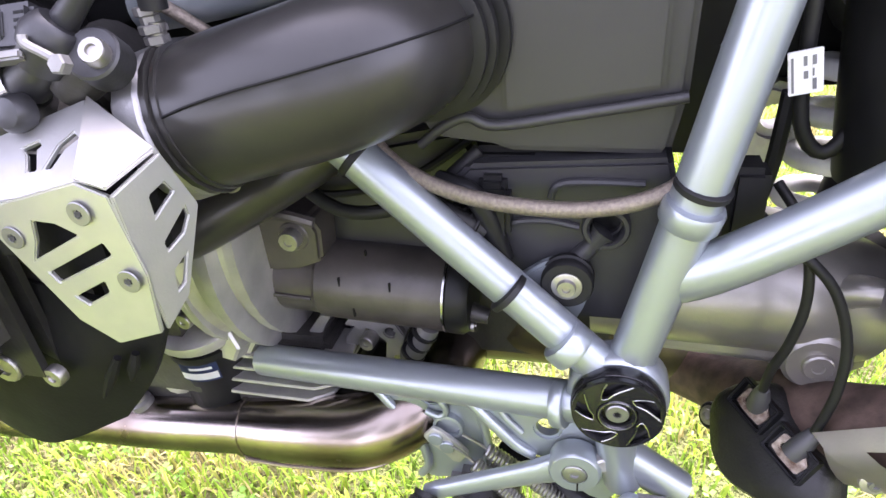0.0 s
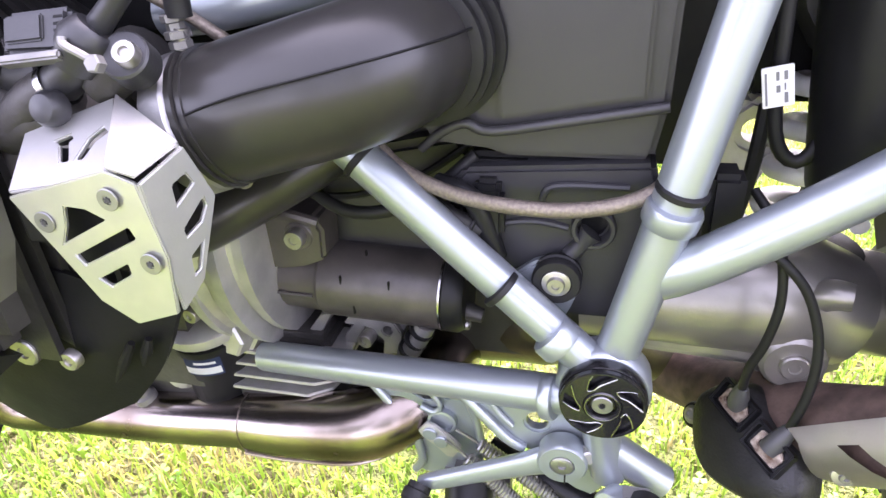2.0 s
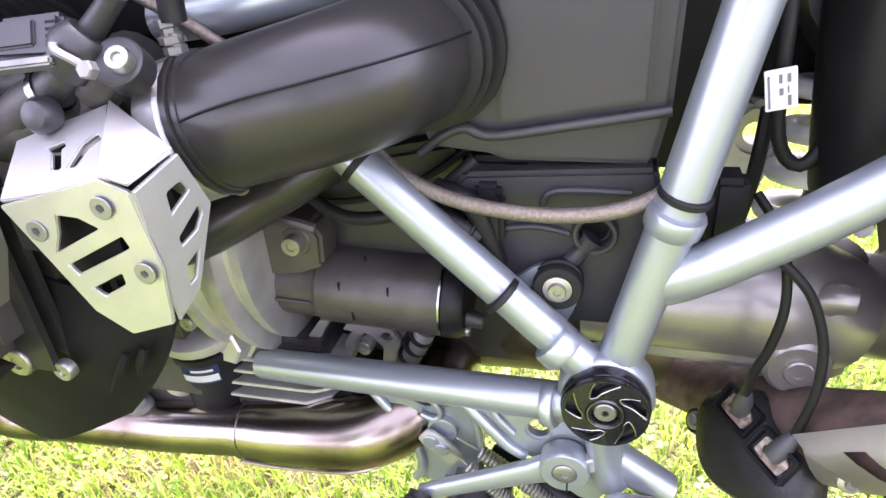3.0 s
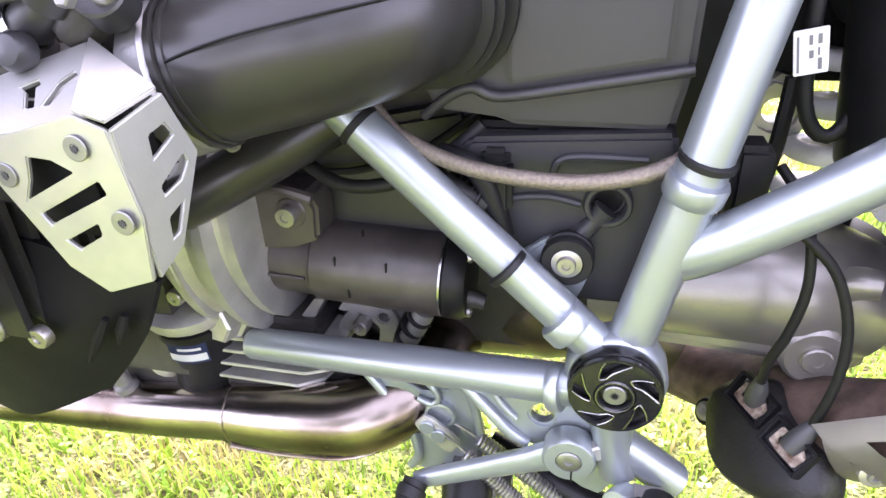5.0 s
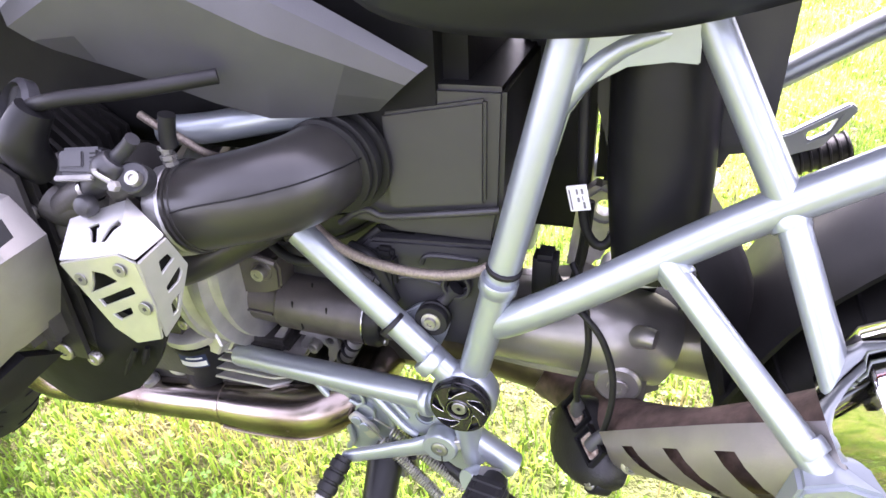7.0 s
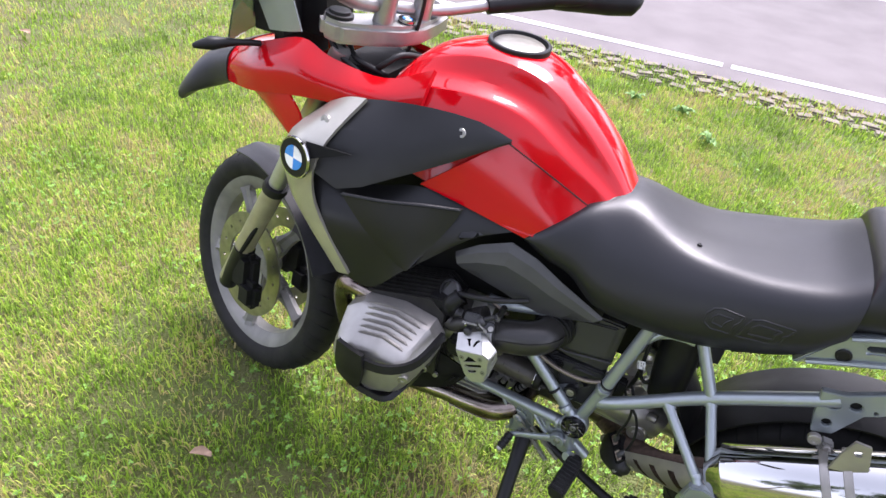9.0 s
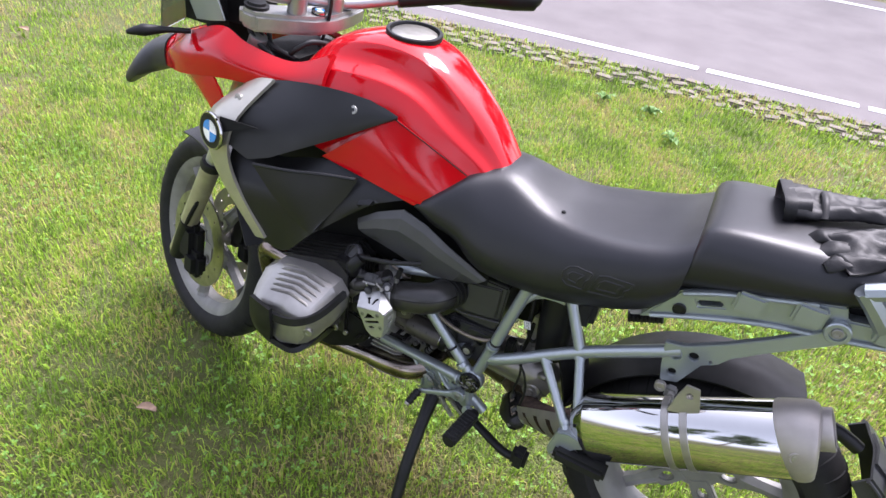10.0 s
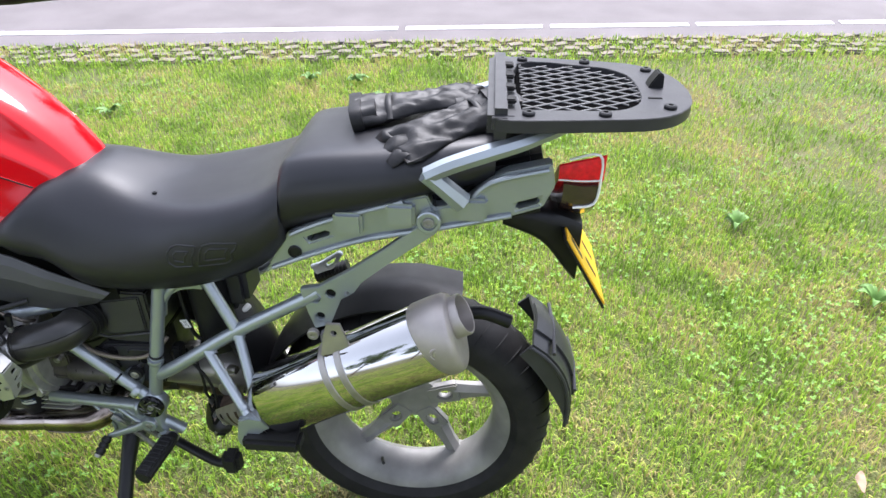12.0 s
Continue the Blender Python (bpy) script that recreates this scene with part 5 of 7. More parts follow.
for s in (1, -1):
    bm = B()
    tube(bm, [(0.802, s * -0.158, 1.0), (0.84, s * -0.16, 1.02), (0.90, s * -0.157, 1.042), (0.95, s * -0.145, 1.055), (1.03, s * -0.10, 1.07)], [0.0165, 0.0175, 0.0175, 0.016, 0.011], 8, 4, 0.85)
    grab = part("grab_rail", bm, SILVER, bike, "pale grey grab rail", sharp=35)
    part("grab_foot", tube(B(), [(0.800, s * -0.158, 1.004), (0.826, s * -0.154, 0.98), (0.858, s * -0.147, 0.948)], [0.0165, 0.017, 0.019], 8), SILVER, grab, sharp=35)

# luggage plate with mesh
RZ = 1.096
bm = B()
outer = [(0.90, -0.160), (0.93, -0.172), (1.05, -0.160), (1.15, -0.142), (1.20, -0.10), (1.222, -0.04), (1.222, 0.04), (1.20, 0.10), (1.15, 0.142), (1.05, 0.160), (0.93, 0.172), (0.90, 0.160)]
hole = [(0.945, -0.122), (1.07, -0.117), (1.115, -0.098), (1.140, -0.05), (1.140, 0.05), (1.115, 0.098), (1.07, 0.117), (0.945, 0.122)]
soft_loop = lambda lp: [(q.x, q.y) for q in spline([V3((x, y, 0)) for x, y in lp + lp[:1]], 4)[:-1]]
sheet(bm, Matrix.Translation((0, 0, RZ - 0.016)), soft_loop(outer), [soft_loop(hole)], 0.02, 0.004)
rack = part("luggage_plate", bm, GREYPLASTIC, bike, "black plastic luggage plate with a wire mesh window")
bm = B()
inside = lambda x, y: 0.945 < x < 1.145 and abs(y) < 0.122 - max(0, x - 1.07) * 0.95
for sgn in (1, -1):
    for i in range(-8, 22):
        pts = []
        for k in range(90):
            x = 0.945 + 0.2 * k / 89
            y = sgn * ((x - 0.945) * 0.62 - 0.26 + i * 0.029)
            if inside(x, y):
                pts.append((x, y, RZ + 0.001 + sgn * 0.0008))
        if len(pts) > 2:
            tube(bm, [pts[0], pts[-1]], 0.0012, 6, 1)
part("wire_mesh", bm, mat("dull_wire", (0.20, 0.195, 0.185), 0.45, 0.6, 0.2, 80), rack, "diamond wire mesh")
# black sheet without gloss, added to keep the space under the mesh dark
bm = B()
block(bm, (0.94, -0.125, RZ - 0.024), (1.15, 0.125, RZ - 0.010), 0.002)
part("mesh_backdrop", bm, mat("matt_black", (0.004, 0.004, 0.004), 0.95, spec=0.0), rack)
bm = B()
block(bm, (0.893, -0.165, RZ - 0.034), (0.934, 0.165, RZ + 0.016), 0.011)
edge = part("rack_edge", bm, GREYPLASTIC, rack)
for i in range(4):
    part("edge_slot", block(B(), (0.920, -0.118 + i * 0.062, RZ + 0.010), (0.937, -0.095 + i * 0.062, RZ + 0.0175), 0.002), DARK, edge)
for x, y in ((0.955, -0.145), (1.07, -0.138), (1.175, -0.098), (1.175, 0.098), (1.07, 0.138), (0.955, 0.145)):
    bm = B()
    turned(bm, axis((x, y, RZ + 0.002), (0, 0, 1)), [(0.010, 0), (0.010, 0.006), (0.008, 0.008), (0.004, 0.008), (0.004, 0.004)], 16)
    part("rack_screw", bm, PLASTIC, rack)
bm = B()
sheet(bm, axis((1.172, 0.03, RZ), (0, -1, 0)), [(-0.012, 0.0), (0.014, 0.0), (0.012, 0.026), (0.004, 0.030), (-0.008, 0.012)], (), 0.030, 0.002)
part("rack_latch", bm, PLASTIC, rack)
part("latch_slot", block(B(), (1.150, -0.055, RZ + 0.003), (1.172, -0.050, RZ + 0.0055), 0), DARK, rack)

# tail light, plate holder, plate
bm = B()
hull_body(bm, [(1.02, [(0, 0.978), (0.05, 0.978), (0.066, 0.972), (0.07, 0.95), (0.06, 0.946), (0, 0.945)]), (1.06, [(0, 0.984), (0.05, 0.984), (0.068, 0.978), (0.072, 0.945), (0.06, 0.94), (0, 0.94)]), (1.097, [(0, 0.990), (0.05, 0.990), (0.066, 0.984), (0.066, 0.945), (0.055, 0.94), (0, 0.94)])], 3, 2)
LENS_FIT = Matrix(((1, 0, 0, 0), (0, 0.62, 0, -0.026), (0.10, -0.50, 1, 0.010 - 0.102 - 0.033), (0, 0, 0, 1)))
bm.transform(LENS_FIT)
tail = part("tail_light", bm, REDLENS, bike, "red tail light lens")
bm = B()
hull_body(bm, [(1.03, [(0, 0.944), (0.06, 0.944), (0.068, 0.93), (0.068, 0.91), (0.06, 0.90), (0, 0.90)]), (1.06, [(0, 0.939), (0.06, 0.939), (0.07, 0.92), (0.07, 0.90), (0.06, 0.89), (0, 0.888)]), (1.09, [(0, 0.939), (0.055, 0.939), (0.064, 0.92), (0.064, 0.905), (0.055, 0.895), (0, 0.892)])], 3, 2)
bm.transform(LENS_FIT)
part("plate_lamp", bm, CLEARLENS, tail, "smoked lower lens")
part("lens_rim", tube(B(), [LENS_FIT @ V3(q) for q in ((1.035, -0.069, 0.982), (1.085, -0.067, 0.988), (1.092, -0.067, 0.94), (1.086, -0.066, 0.896), (1.05, -0.070, 0.890))], 0.0024, 8, 4), LABELW, tail, "pale clear rim")
part("lens_seam", tube(B(), [LENS_FIT @ V3(q) for q in ((1.02, -0.070, 0.9455), (1.06, -0.0725, 0.940), (1.094, -0.067, 0.940))], 0.0016, 8), LABELW, tail)
bm = B()
hull_body(bm, [(0.93, [(0, 0.90), (0.06, 0.90), (0.07, 0.88), (0.06, 0.86), (0, 0.855)]), (1.0, [(0, 0.89), (0.06, 0.89), (0.07, 0.86), (0.06, 0.83), (0, 0.82)]), (1.05, [(0, 0.875), (0.055, 0.875), (0.06, 0.83), (0.055, 0.77), (0, 0.75)]), (1.075, [(0, 0.86), (0.05, 0.86), (0.055, 0.82), (0.05, 0.74), (0, 0.72)])], 3, 3)
holder = part("plate_holder", bm, PLASTIC, bike)
pm = Matrix.Translation((1.082, 0, 0.796)) @ Matrix.Rotation(radians(-31), 4, "Y")
bm = B()
block(bm, (-0.002, -0.105, -0.085), (0.0015, 0.105, 0.075), 0.001, None)
bm.transform(pm)
back = block(B(), (-0.007, -0.111, -0.091), (-0.0022, 0.111, 0.081), 0.002)
back.transform(pm)
part("plate_backing", back, PLASTIC, bike)
plate = part("number_plate", bm, PLATE, bike, "yellow number plate with dark bars")
for y0, y1, z0, z1 in ((-0.08, -0.045, 0.01, 0.055), (-0.03, 0.01, 0.01, 0.055), (0.025, 0.075, 0.01, 0.055), (-0.05, -0.01, -0.06, -0.015), (0.01, 0.05, -0.06, -0.015)):
    bm = B()
    block(bm, (0.0015, y0, z0), (0.0023, y0 + 0.012, z1), 0)
    bm.transform(pm)
    part("plate_bar", bm, INK, plate)

# rear wheel


def wheel(cx, cz, r_t, w_t, r_rim, w_rim, turn0, m, name, hubr, zoff=0.0):
    root = new(name)
    root.parent = bike
    mw = m @ axis((cx, 0, cz), (0, -1, 0))
    hw = w_t / 2
    prof = [(r_rim - 0.004, -w_rim / 2 + 0.006), (r_rim + 0.006, -w_rim / 2 - 0.004)]
    n = 18
    for i in range(n + 1):
        a = -math.pi * 0.5 + math.pi * i / n
        prof.append((r_rim + 0.02 + (r_t - r_rim - 0.02) * max(0.0, math.cos(a)) ** 0.62, hw * math.sin(a) if abs(math.sin(a)) < 1 else hw * math.copysign(0.96, a)))
    prof += [(r_rim + 0.006, w_rim / 2 + 0.004), (r_rim - 0.004, w_rim / 2 - 0.006)]
    bm = turned(B(), mw, prof, 96, cap=False)
    tyre = part("tyre", bm, TYRE, root, "black road tyre with worn tread")
    bm = B()
    for s in (1, -1):
        for i in range(44):
            a = 2 * math.pi * (i + (0.5 if s < 0 else 0)) / 44
            p = []
            for k in range(5):
                y = s * (0.012 + k * hw * 0.19)
                aa = a + 0.018 * k
                c = max(0.05, 1 - (y / hw) ** 2) ** 0.31
                rr = r_rim + 0.02 + (r_t - r_rim - 0.02) * c + 0.0006
                p.append(mw @ V3((rr * math.cos(aa), rr * math.sin(aa), y)))
            tube(bm, p, [0.0012, 0.0026, 0.0026, 0.002, 0.0012], 5, 2, 0.5)
    part("tread_groove", bm, DARK, tyre)["kind"] = "stuff"
    bm = B()
    h = w_rim / 2
    turned(bm, mw, [(r_rim - 0.004, -h), (r_rim + 0.006, -h - 0.003), (r_rim + 0.006, -h + 0.004), (r_rim - 0.006, -h + 0.010), (r_rim - 0.022, -h * 0.5), (r_rim - 0.024, h * 0.5), (r_rim - 0.006, h - 0.010), (r_rim + 0.006, h - 0.004), (r_rim + 0.006, h + 0.003), (r_rim - 0.004, h), (r_rim - 0.016, h * 0.85), (r_rim - 0.032, h * 0.45), (r_rim - 0.034, -h * 0.45), (r_rim - 0.016, -h * 0.85), (r_rim - 0.004, -h)], 96, cap=False)
    part("rim", bm, WHEELMAT, root, "silver cast rim")
    bm = B()
    turned(bm, mw @ Matrix.Translation((0, 0, zoff)), [(hubr * 0.5, -0.05), (hubr, -0.04), (hubr, 0.02), (hubr * 0.7, 0.026), (hubr * 0.5, 0.027)], 36)
    part("hub", bm, WHEELMAT, root)
    k_ = r_rim / 0.222
    for i in range(5):
        arm_m = mw @ Matrix.Translation((0, 0, zoff + 0.006)) @ Matrix.Rotation(2 * math.pi * i / 5 + turn0, 4, "Z")
        shape = [(hubr * 0.55, -0.024), (0.078 * k_, -0.027), (0.104 * k_, -0.028), (0.112 * k_, -0.024), (0.113 * k_, 0.0), (0.112 * k_, 0.024), (0.104 * k_, 0.028), (0.078 * k_, 0.027), (hubr * 0.55, 0.024)]
        part("spoke_root", sheet(B(), arm_m, shape, [[(0.076 * k_ + 0.016 * math.cos(q), 0.011 * math.sin(q)) for q in (2 * math.pi * j / 16 for j in range(16))]], 0.022, 0.004), WHEELMAT, root)
        bm = B()
        loops = []
        for t, v_, wd, th in ((0.0, 0.0, 0.026, 0.024), (0.25, -0.002, 0.021, 0.027), (0.6, -0.006, 0.017, 0.030), (0.9, -0.010, 0.018, 0.034), (1.0, -0.011, 0.026, 0.038)):
            u_ = 0.100 * k_ + (r_rim - 0.026 - 0.100 * k_) * t
            o = V3((u_, v_, 0.012 + 0.006 * t))
            loops.append([arm_m @ (o + V3((0, wd * p, th * 0.5 * q))) for p, q in ((-0.95, -0.9), (0.95, -0.9), (1, 0.1), (0.30, 1), (-0.05, 0.55), (-1, 0.3))])
        rings(bm, loops)
        part("spoke", bm, WHEELMAT, root, sharp=15)
    return root, mw


TURN0 = radians(16)
rw, rmw = wheel(0.75, 0.325, 0.318, 0.158, 0.222, 0.115, TURN0, Matrix(), "rear_wheel", 0.060, -0.042)
bm = B()
tube(bm, [rmw @ V3((0.19 * math.cos(2.0), 0.19 * -math.sin(2.0), 0.02)), rmw @ V3((0.17 * math.cos(2.0), 0.17 * -math.sin(2.0), 0.05))], 0.004, 8)
part("valve_stem", bm, RUBBER, rw)
# rear mudguards
bm = B()
arc = lambda a, r, y, cx=0.75, cz=0.325: (cx + r * math.cos(radians(a)), y, cz + r * math.sin(radians(a)))
patch(bm, [[arc(a, 0.345 + 0.010 * (1 - abs(y) / 0.085), y) for y in (-0.085, -0.05, 0.0, 0.05, 0.085)] for a in (165, 145, 125, 105, 88, 72)], 0.004)
hug = part("rear_hugger", bm, PLASTIC, bike, "black plastic hugger over the rear tyre")
bm = B()
SPRAY = ((47, 0.376, 0.338), (40, 0.382, 0.336), (32, 0.382, 0.335), (24, 0.375, 0.337), (16, 0.363, 0.343), (9, 0.352, 0.346))
patch(bm, [[arc(a, ro + 0.010 * (1 - abs(y) / 0.085), y) for y in (-0.085, -0.05, 0.0, 0.05, 0.085)] for a, ro, ri in SPRAY], 0.005)
guard2 = part("rear_spray_guard", bm, GREYPLASTIC, bike, "grey plastic spray guard behind the rear tyre")
for s in (-1, 1):
    bm = B()
    patch(bm, [[arc(a, ri + (ro - ri) * k, s * (0.089 - 0.004 * k)) for k in (0, 1)] for a, ro, ri in SPRAY], 0.005)
    part("spray_guard_side", bm, GREYPLASTIC, guard2)
    part("guard_ridge", tube(B(), [arc(a, ro - 0.008, s * 0.089) for a, ro, ri in SPRAY], 0.0045, 8), GREYPLASTIC, guard2)
part("guard_band", patch(B(), [[arc(a, ro + 0.017 - 0.006 * abs(y) / 0.045, y) for y in (-0.045, 0.0, 0.045)] for a, ro, ri in SPRAY[:5]], 0.006), GREYPLASTIC, guard2)
for a, ro, ri in SPRAY[1:5:2]:
    part("guard_step", tube(B(), [arc(a, ro + 0.009 + 0.006 * (1 - abs(y) / 0.085), y) for y in (-0.085, -0.04, 0.0, 0.04, 0.085)], 0.004, 8), GREYPLASTIC, guard2)
pipe("guard_stay", [(0.84, -0.08, 0.66), (0.90, -0.085, 0.675), (0.955, -0.085, 0.655)], 0.014, PLASTIC, guard2)

# ---- front end, steered to the right ----
HEADP, HEADD = V3((-0.44, 0, 1.04)), V3((0.41, 0, 0.91)).normalized()
STEER = Matrix.Translation(HEADP) @ Matrix.Rotation(radians(-20), 4, HEADD) @ Matrix.Translation(-HEADP)
fw, fmw = wheel(-0.772, 0.328, 0.326, 0.112, 0.247, 0.075, 0.9, pose(0, 0.030, 0, -3) @ STEER, "front_wheel", 0.035)
for s in (1, -1):
    bm = B()
    sheet(bm, fmw @ Matrix.Translation((0, 0, s * 0.062)), circle(0, 0, 0.152, 48), [circle(0, 0, 0.095, 36)] + [circle(0.125 * math.cos(k * 0.4189), 0.125 * math.sin(k * 0.4189), 0.005, 8) for k in range(15)], 0.005)
    disc = part("brake_disc", bm, DISC, fw, "drilled steel brake disc", smooth=False)
    bm = B()
    block(bm, (-0.735, -s * 0.085 - 0.03, 0.33), (-0.65, -s * 0.085 + 0.02, 0.45), 0.018)
    block(bm, (-0.69, -s * 0.085 - 0.036, 0.30), (-0.62, -s * 0.085 + 0.01, 0.38), 0.016)
    tube(bm, [(-0.70, -s * 0.11, 0.44), (-0.66, -s * 0.115, 0.50), (-0.63, -s * 0.10, 0.58), (-0.60, -s * 0.08, 0.68)], 0.006, 8)
    bm.transform(STEER)
    part("brake_caliper", bm, DARK, bike, "black brake caliper")
    f = lambda x, y, z: STEER @ V3((x, y * s, z))
    leg = pipe("fork_slider", [f(-0.60, -0.095, 0.67), f(-0.765, -0.095, 0.33)], [0.026, 0.0245], FORK, bike, "sand-coloured fork leg", 20)
    pipe("fork_foot", [f(-0.70, -0.095, 0.455), f(-0.765, -0.095, 0.315)], [0.028, 0.025], PLASTIC, leg)
    pipe("fork_tube", [f(-0.435, -0.095, 1.05), f(-0.605, -0.095, 0.66)], 0.0205, ALU, leg)
    bm = B()
    turned(bm, STEER @ axis((-0.60, -0.095 * s, 0.672), (0.41, 0, 0.91)), [(0.029, -0.01), (0.031, 0), (0.029, 0.012), (0.022, 0.014)], 22)
    part("fork_seal", bm, RUBBER, leg)
bm = B()
arcf = lambda a, r, y: STEER @ V3((-0.765 + r * math.cos(radians(a)), y, 0.33 + r * math.sin(radians(a))))
patch(bm, [[arcf(a, 0.352 + 0.016 * (1 - abs(y) / 0.065), y) for y in (-0.065, -0.04, 0.0, 0.04, 0.065)] for a in (28, 48, 66, 84, 100)], 0.004)
part("front_mudguard", bm, GREYPLASTIC, bike, "grey plastic front mudguard")
bm = B()
patch(bm, [[(-0.52, -0.06, 0.88), (-0.53, 0.0, 0.88), (-0.52, 0.06, 0.88)], [(-0.44, -0.10, 0.70), (-0.46, 0.0, 0.70), (-0.44, 0.10, 0.70)], [(-0.40, -0.09, 0.50), (-0.42, 0, 0.50), (-0.40, 0.09, 0.50)], [(-0.37, -0.07, 0.34), (-0.38, 0, 0.33), (-0.37, 0.07, 0.34)]], 0.006)
part("engine_front_guard", bm, PLASTIC, bike)

# yoke, bars
BARMAT = mat("bar_silver", (0.30, 0.29, 0.28), 0.4, 0.8, 0.1, 30)
# black block stands in for the dark gap below the yoke
part("yoke_gap_fill", block(B(), (-0.50, -0.105, 0.88), (-0.338, 0.105, 1.04), 0.02), DARK, bike)
for q in ([(-0.40, -0.07, 1.03), (-0.37, -0.085, 1.055), (-0.345, -0.06, 1.075), (-0.33, 0.0, 1.06)], [(-0.47, -0.05, 1.06), (-0.43, -0.085, 1.05), (-0.37, -0.08, 1.035)], [(-0.50, -0.09, 1.10), (-0.47, -0.10, 1.06), (-0.42, -0.095, 1.03)]):
    pipe("cockpit_cable", q, 0.006, RUBBER, bike, "black control cable", 10)
YOKE = Matrix.Translation((-0.384, 0.017, 1.074)) @ Matrix.Rotation(radians(-20), 4, "Z") @ Matrix.Rotation(radians(4), 4, "Y") @ Matrix.Diagonal((1.25, 1.1, 1.1, 1))
bm = B()
top = [(-0.085, -0.125), (-0.055, -0.145), (-0.02, -0.135), (0.005, -0.08), (0.022, -0.025), (0.022, 0.025), (0.005, 0.08), (-0.02, 0.135), (-0.055, 0.145), (-0.085, 0.125), (-0.06, 0.06), (-0.045, 0.0), (-0.06, -0.06)]
sheet(bm, YOKE, top, (), 0.038, 0.008)
yoke = part("fork_yoke", bm, YOKEMAT, bike, "silver cast fork yoke")
for y in (-0.11, 0.11):
    bm = B()
    turned(bm, YOKE @ axis((-0.05, y, 0.036), (0, 0, 1)), [(0.024, 0), (0.024, 0.008), (0.019, 0.009), (0.018, 0.014), (0.012, 0.015)], 22)
    part("fork_cap", bm, PLASTIC, yoke)


def roundel(p, d, r, parent):
    m = axis(p, d)
    bm = turned(B(), m, [(r, -0.004), (r, 0.001), (r * 0.97, 0.003), (r * 0.90, 0.003)], 32)
    root = part("emblem", bm, PLASTIC, parent, "round emblem in black, blue and white quarters")
    part("emblem_ring", turned(B(), m, [(r, -0.002), (r * 1.04, 0.0), (r * 1.0, 0.0035), (r * 0.94, 0.0034), (r * 0.94, 0.002)], 32, cap=False), CHROME, root)
    for q in range(4):
        a0 = q * math.pi / 2
        pts = [(0, 0)] + [(r * 0.6 * math.cos(a0 + t * math.pi / 16), r * 0.6 * math.sin(a0 + t * math.pi / 16)) for t in range(9)]
        part("emblem_quarter", sheet(B(), m @ Matrix.Translation((0, 0, 0.003)), pts, (), 0.0012), BLUE if q % 2 else ENAMEL, root)
    return root


roundel(YOKE @ V3((0.0, 0.0, 0.042)), (0.14, 0, 1), 0.018, yoke)
for y in (-0.045, 0.045):
    bm = B()
    tube(bm, [YOKE @ V3((-0.015, y, 0.02)), YOKE @ V3((-0.005, y, 0.09))], [0.023, 0.019], 16)
    part("bar_riser", bm, YOKEMAT, yoke)
END = STEER.inverted() @ V3((-0.02, 0.395, 1.185))
MID = STEER.inverted() @ V3((-0.17, 0.285, 1.172))
bars = [END, MID, V3((-0.385, 0.13, 1.15)), V3((-0.41, 0, 1.142))]
bars = [V3((q.x, -q.y, q.z)) for q in bars] + bars[2::-1]
bar = pipe("handlebar", [STEER @ q for q in bars], 0.0125, BARMAT, bike, "silver handlebar with black grips")
for s in (1, -1):
    e, m_ = V3((END.x, s * END.y, END.z)), V3((MID.x, s * MID.y, MID.z))
    part("grip", tube(B(), [STEER @ m_, STEER @ e], [0.017, 0.0175], 16), RUBBER, bar)
    bm = B()
    g = [m_.lerp(e, t) + V3((-0.05 + 0.03 * t * t, 0, 0.0)) for t in (-0.4, 0.3, 0.8, 1.05)] + [e + V3((0.0, s * 0.018, 0))]
    tube(bm, [STEER @ (q + V3((0.018, 0, -0.004))) for q in g], [0.018, 0.034, 0.038, 0.034, 0.016], 16, 5, 0.85)
    part("hand_guard", bm, PLASTIC, bar, "black plastic hand guard")
    part("switch_block", tube(B(), [STEER @ m_, STEER @ m_.lerp(V3((-0.385, s * 0.13, 1.15)), 0.62)], [0.024, 0.019], 12), PLASTIC, bar)
for s in (1, -1):
    e, m_ = V3((END.x, s * END.y, END.z)), V3((MID.x, s * MID.y, MID.z))
    part("control_lever", tube(B(), [STEER @ (m_.lerp(e, t) + V3((-0.055 + dx, 0, -0.012))) for t, dx in ((-0.35, 0.03), (0.0, 0.0), (0.5, 0.004), (0.95, -0.004))], [0.010, 0.0065, 0.006, 0.007], 12), PLASTIC, bar, "black control lever")
    part("lever_clamp", tube(B(), [STEER @ (m_.lerp(e, -0.30)), STEER @ (m_.lerp(e, -0.30) + V3((-0.06, 0, -0.01)))], [0.021, 0.016], 12), PLASTIC, bar)
pipe("throttle_cable", [(-0.36, -0.02, 1.30), (-0.34, 0.0, 1.2), (-0.36, 0.02, 1.10), (-0.40, 0.02, 1.0)], 0.004, RUBBER, bike, "black control cable", 10)
pipe("control_cable", [(-0.50, -0.06, 1.12), (-0.45, -0.08, 1.03), (-0.40, -0.04, 0.95)], 0.005, RUBBER, bike, "black control cable", 10)
bm = B()
patch(bm, [[(-0.675, -0.122, 1.19), (-0.63, -0.125, 1.20), (-0.585, -0.118, 1.20)], [(-0.615, -0.122, 1.07), (-0.58, -0.115, 1.073), (-0.55, -0.105, 1.078)]], 0.006)
part("screen_stay", bm, SILVER, bike, "silver screen stay")
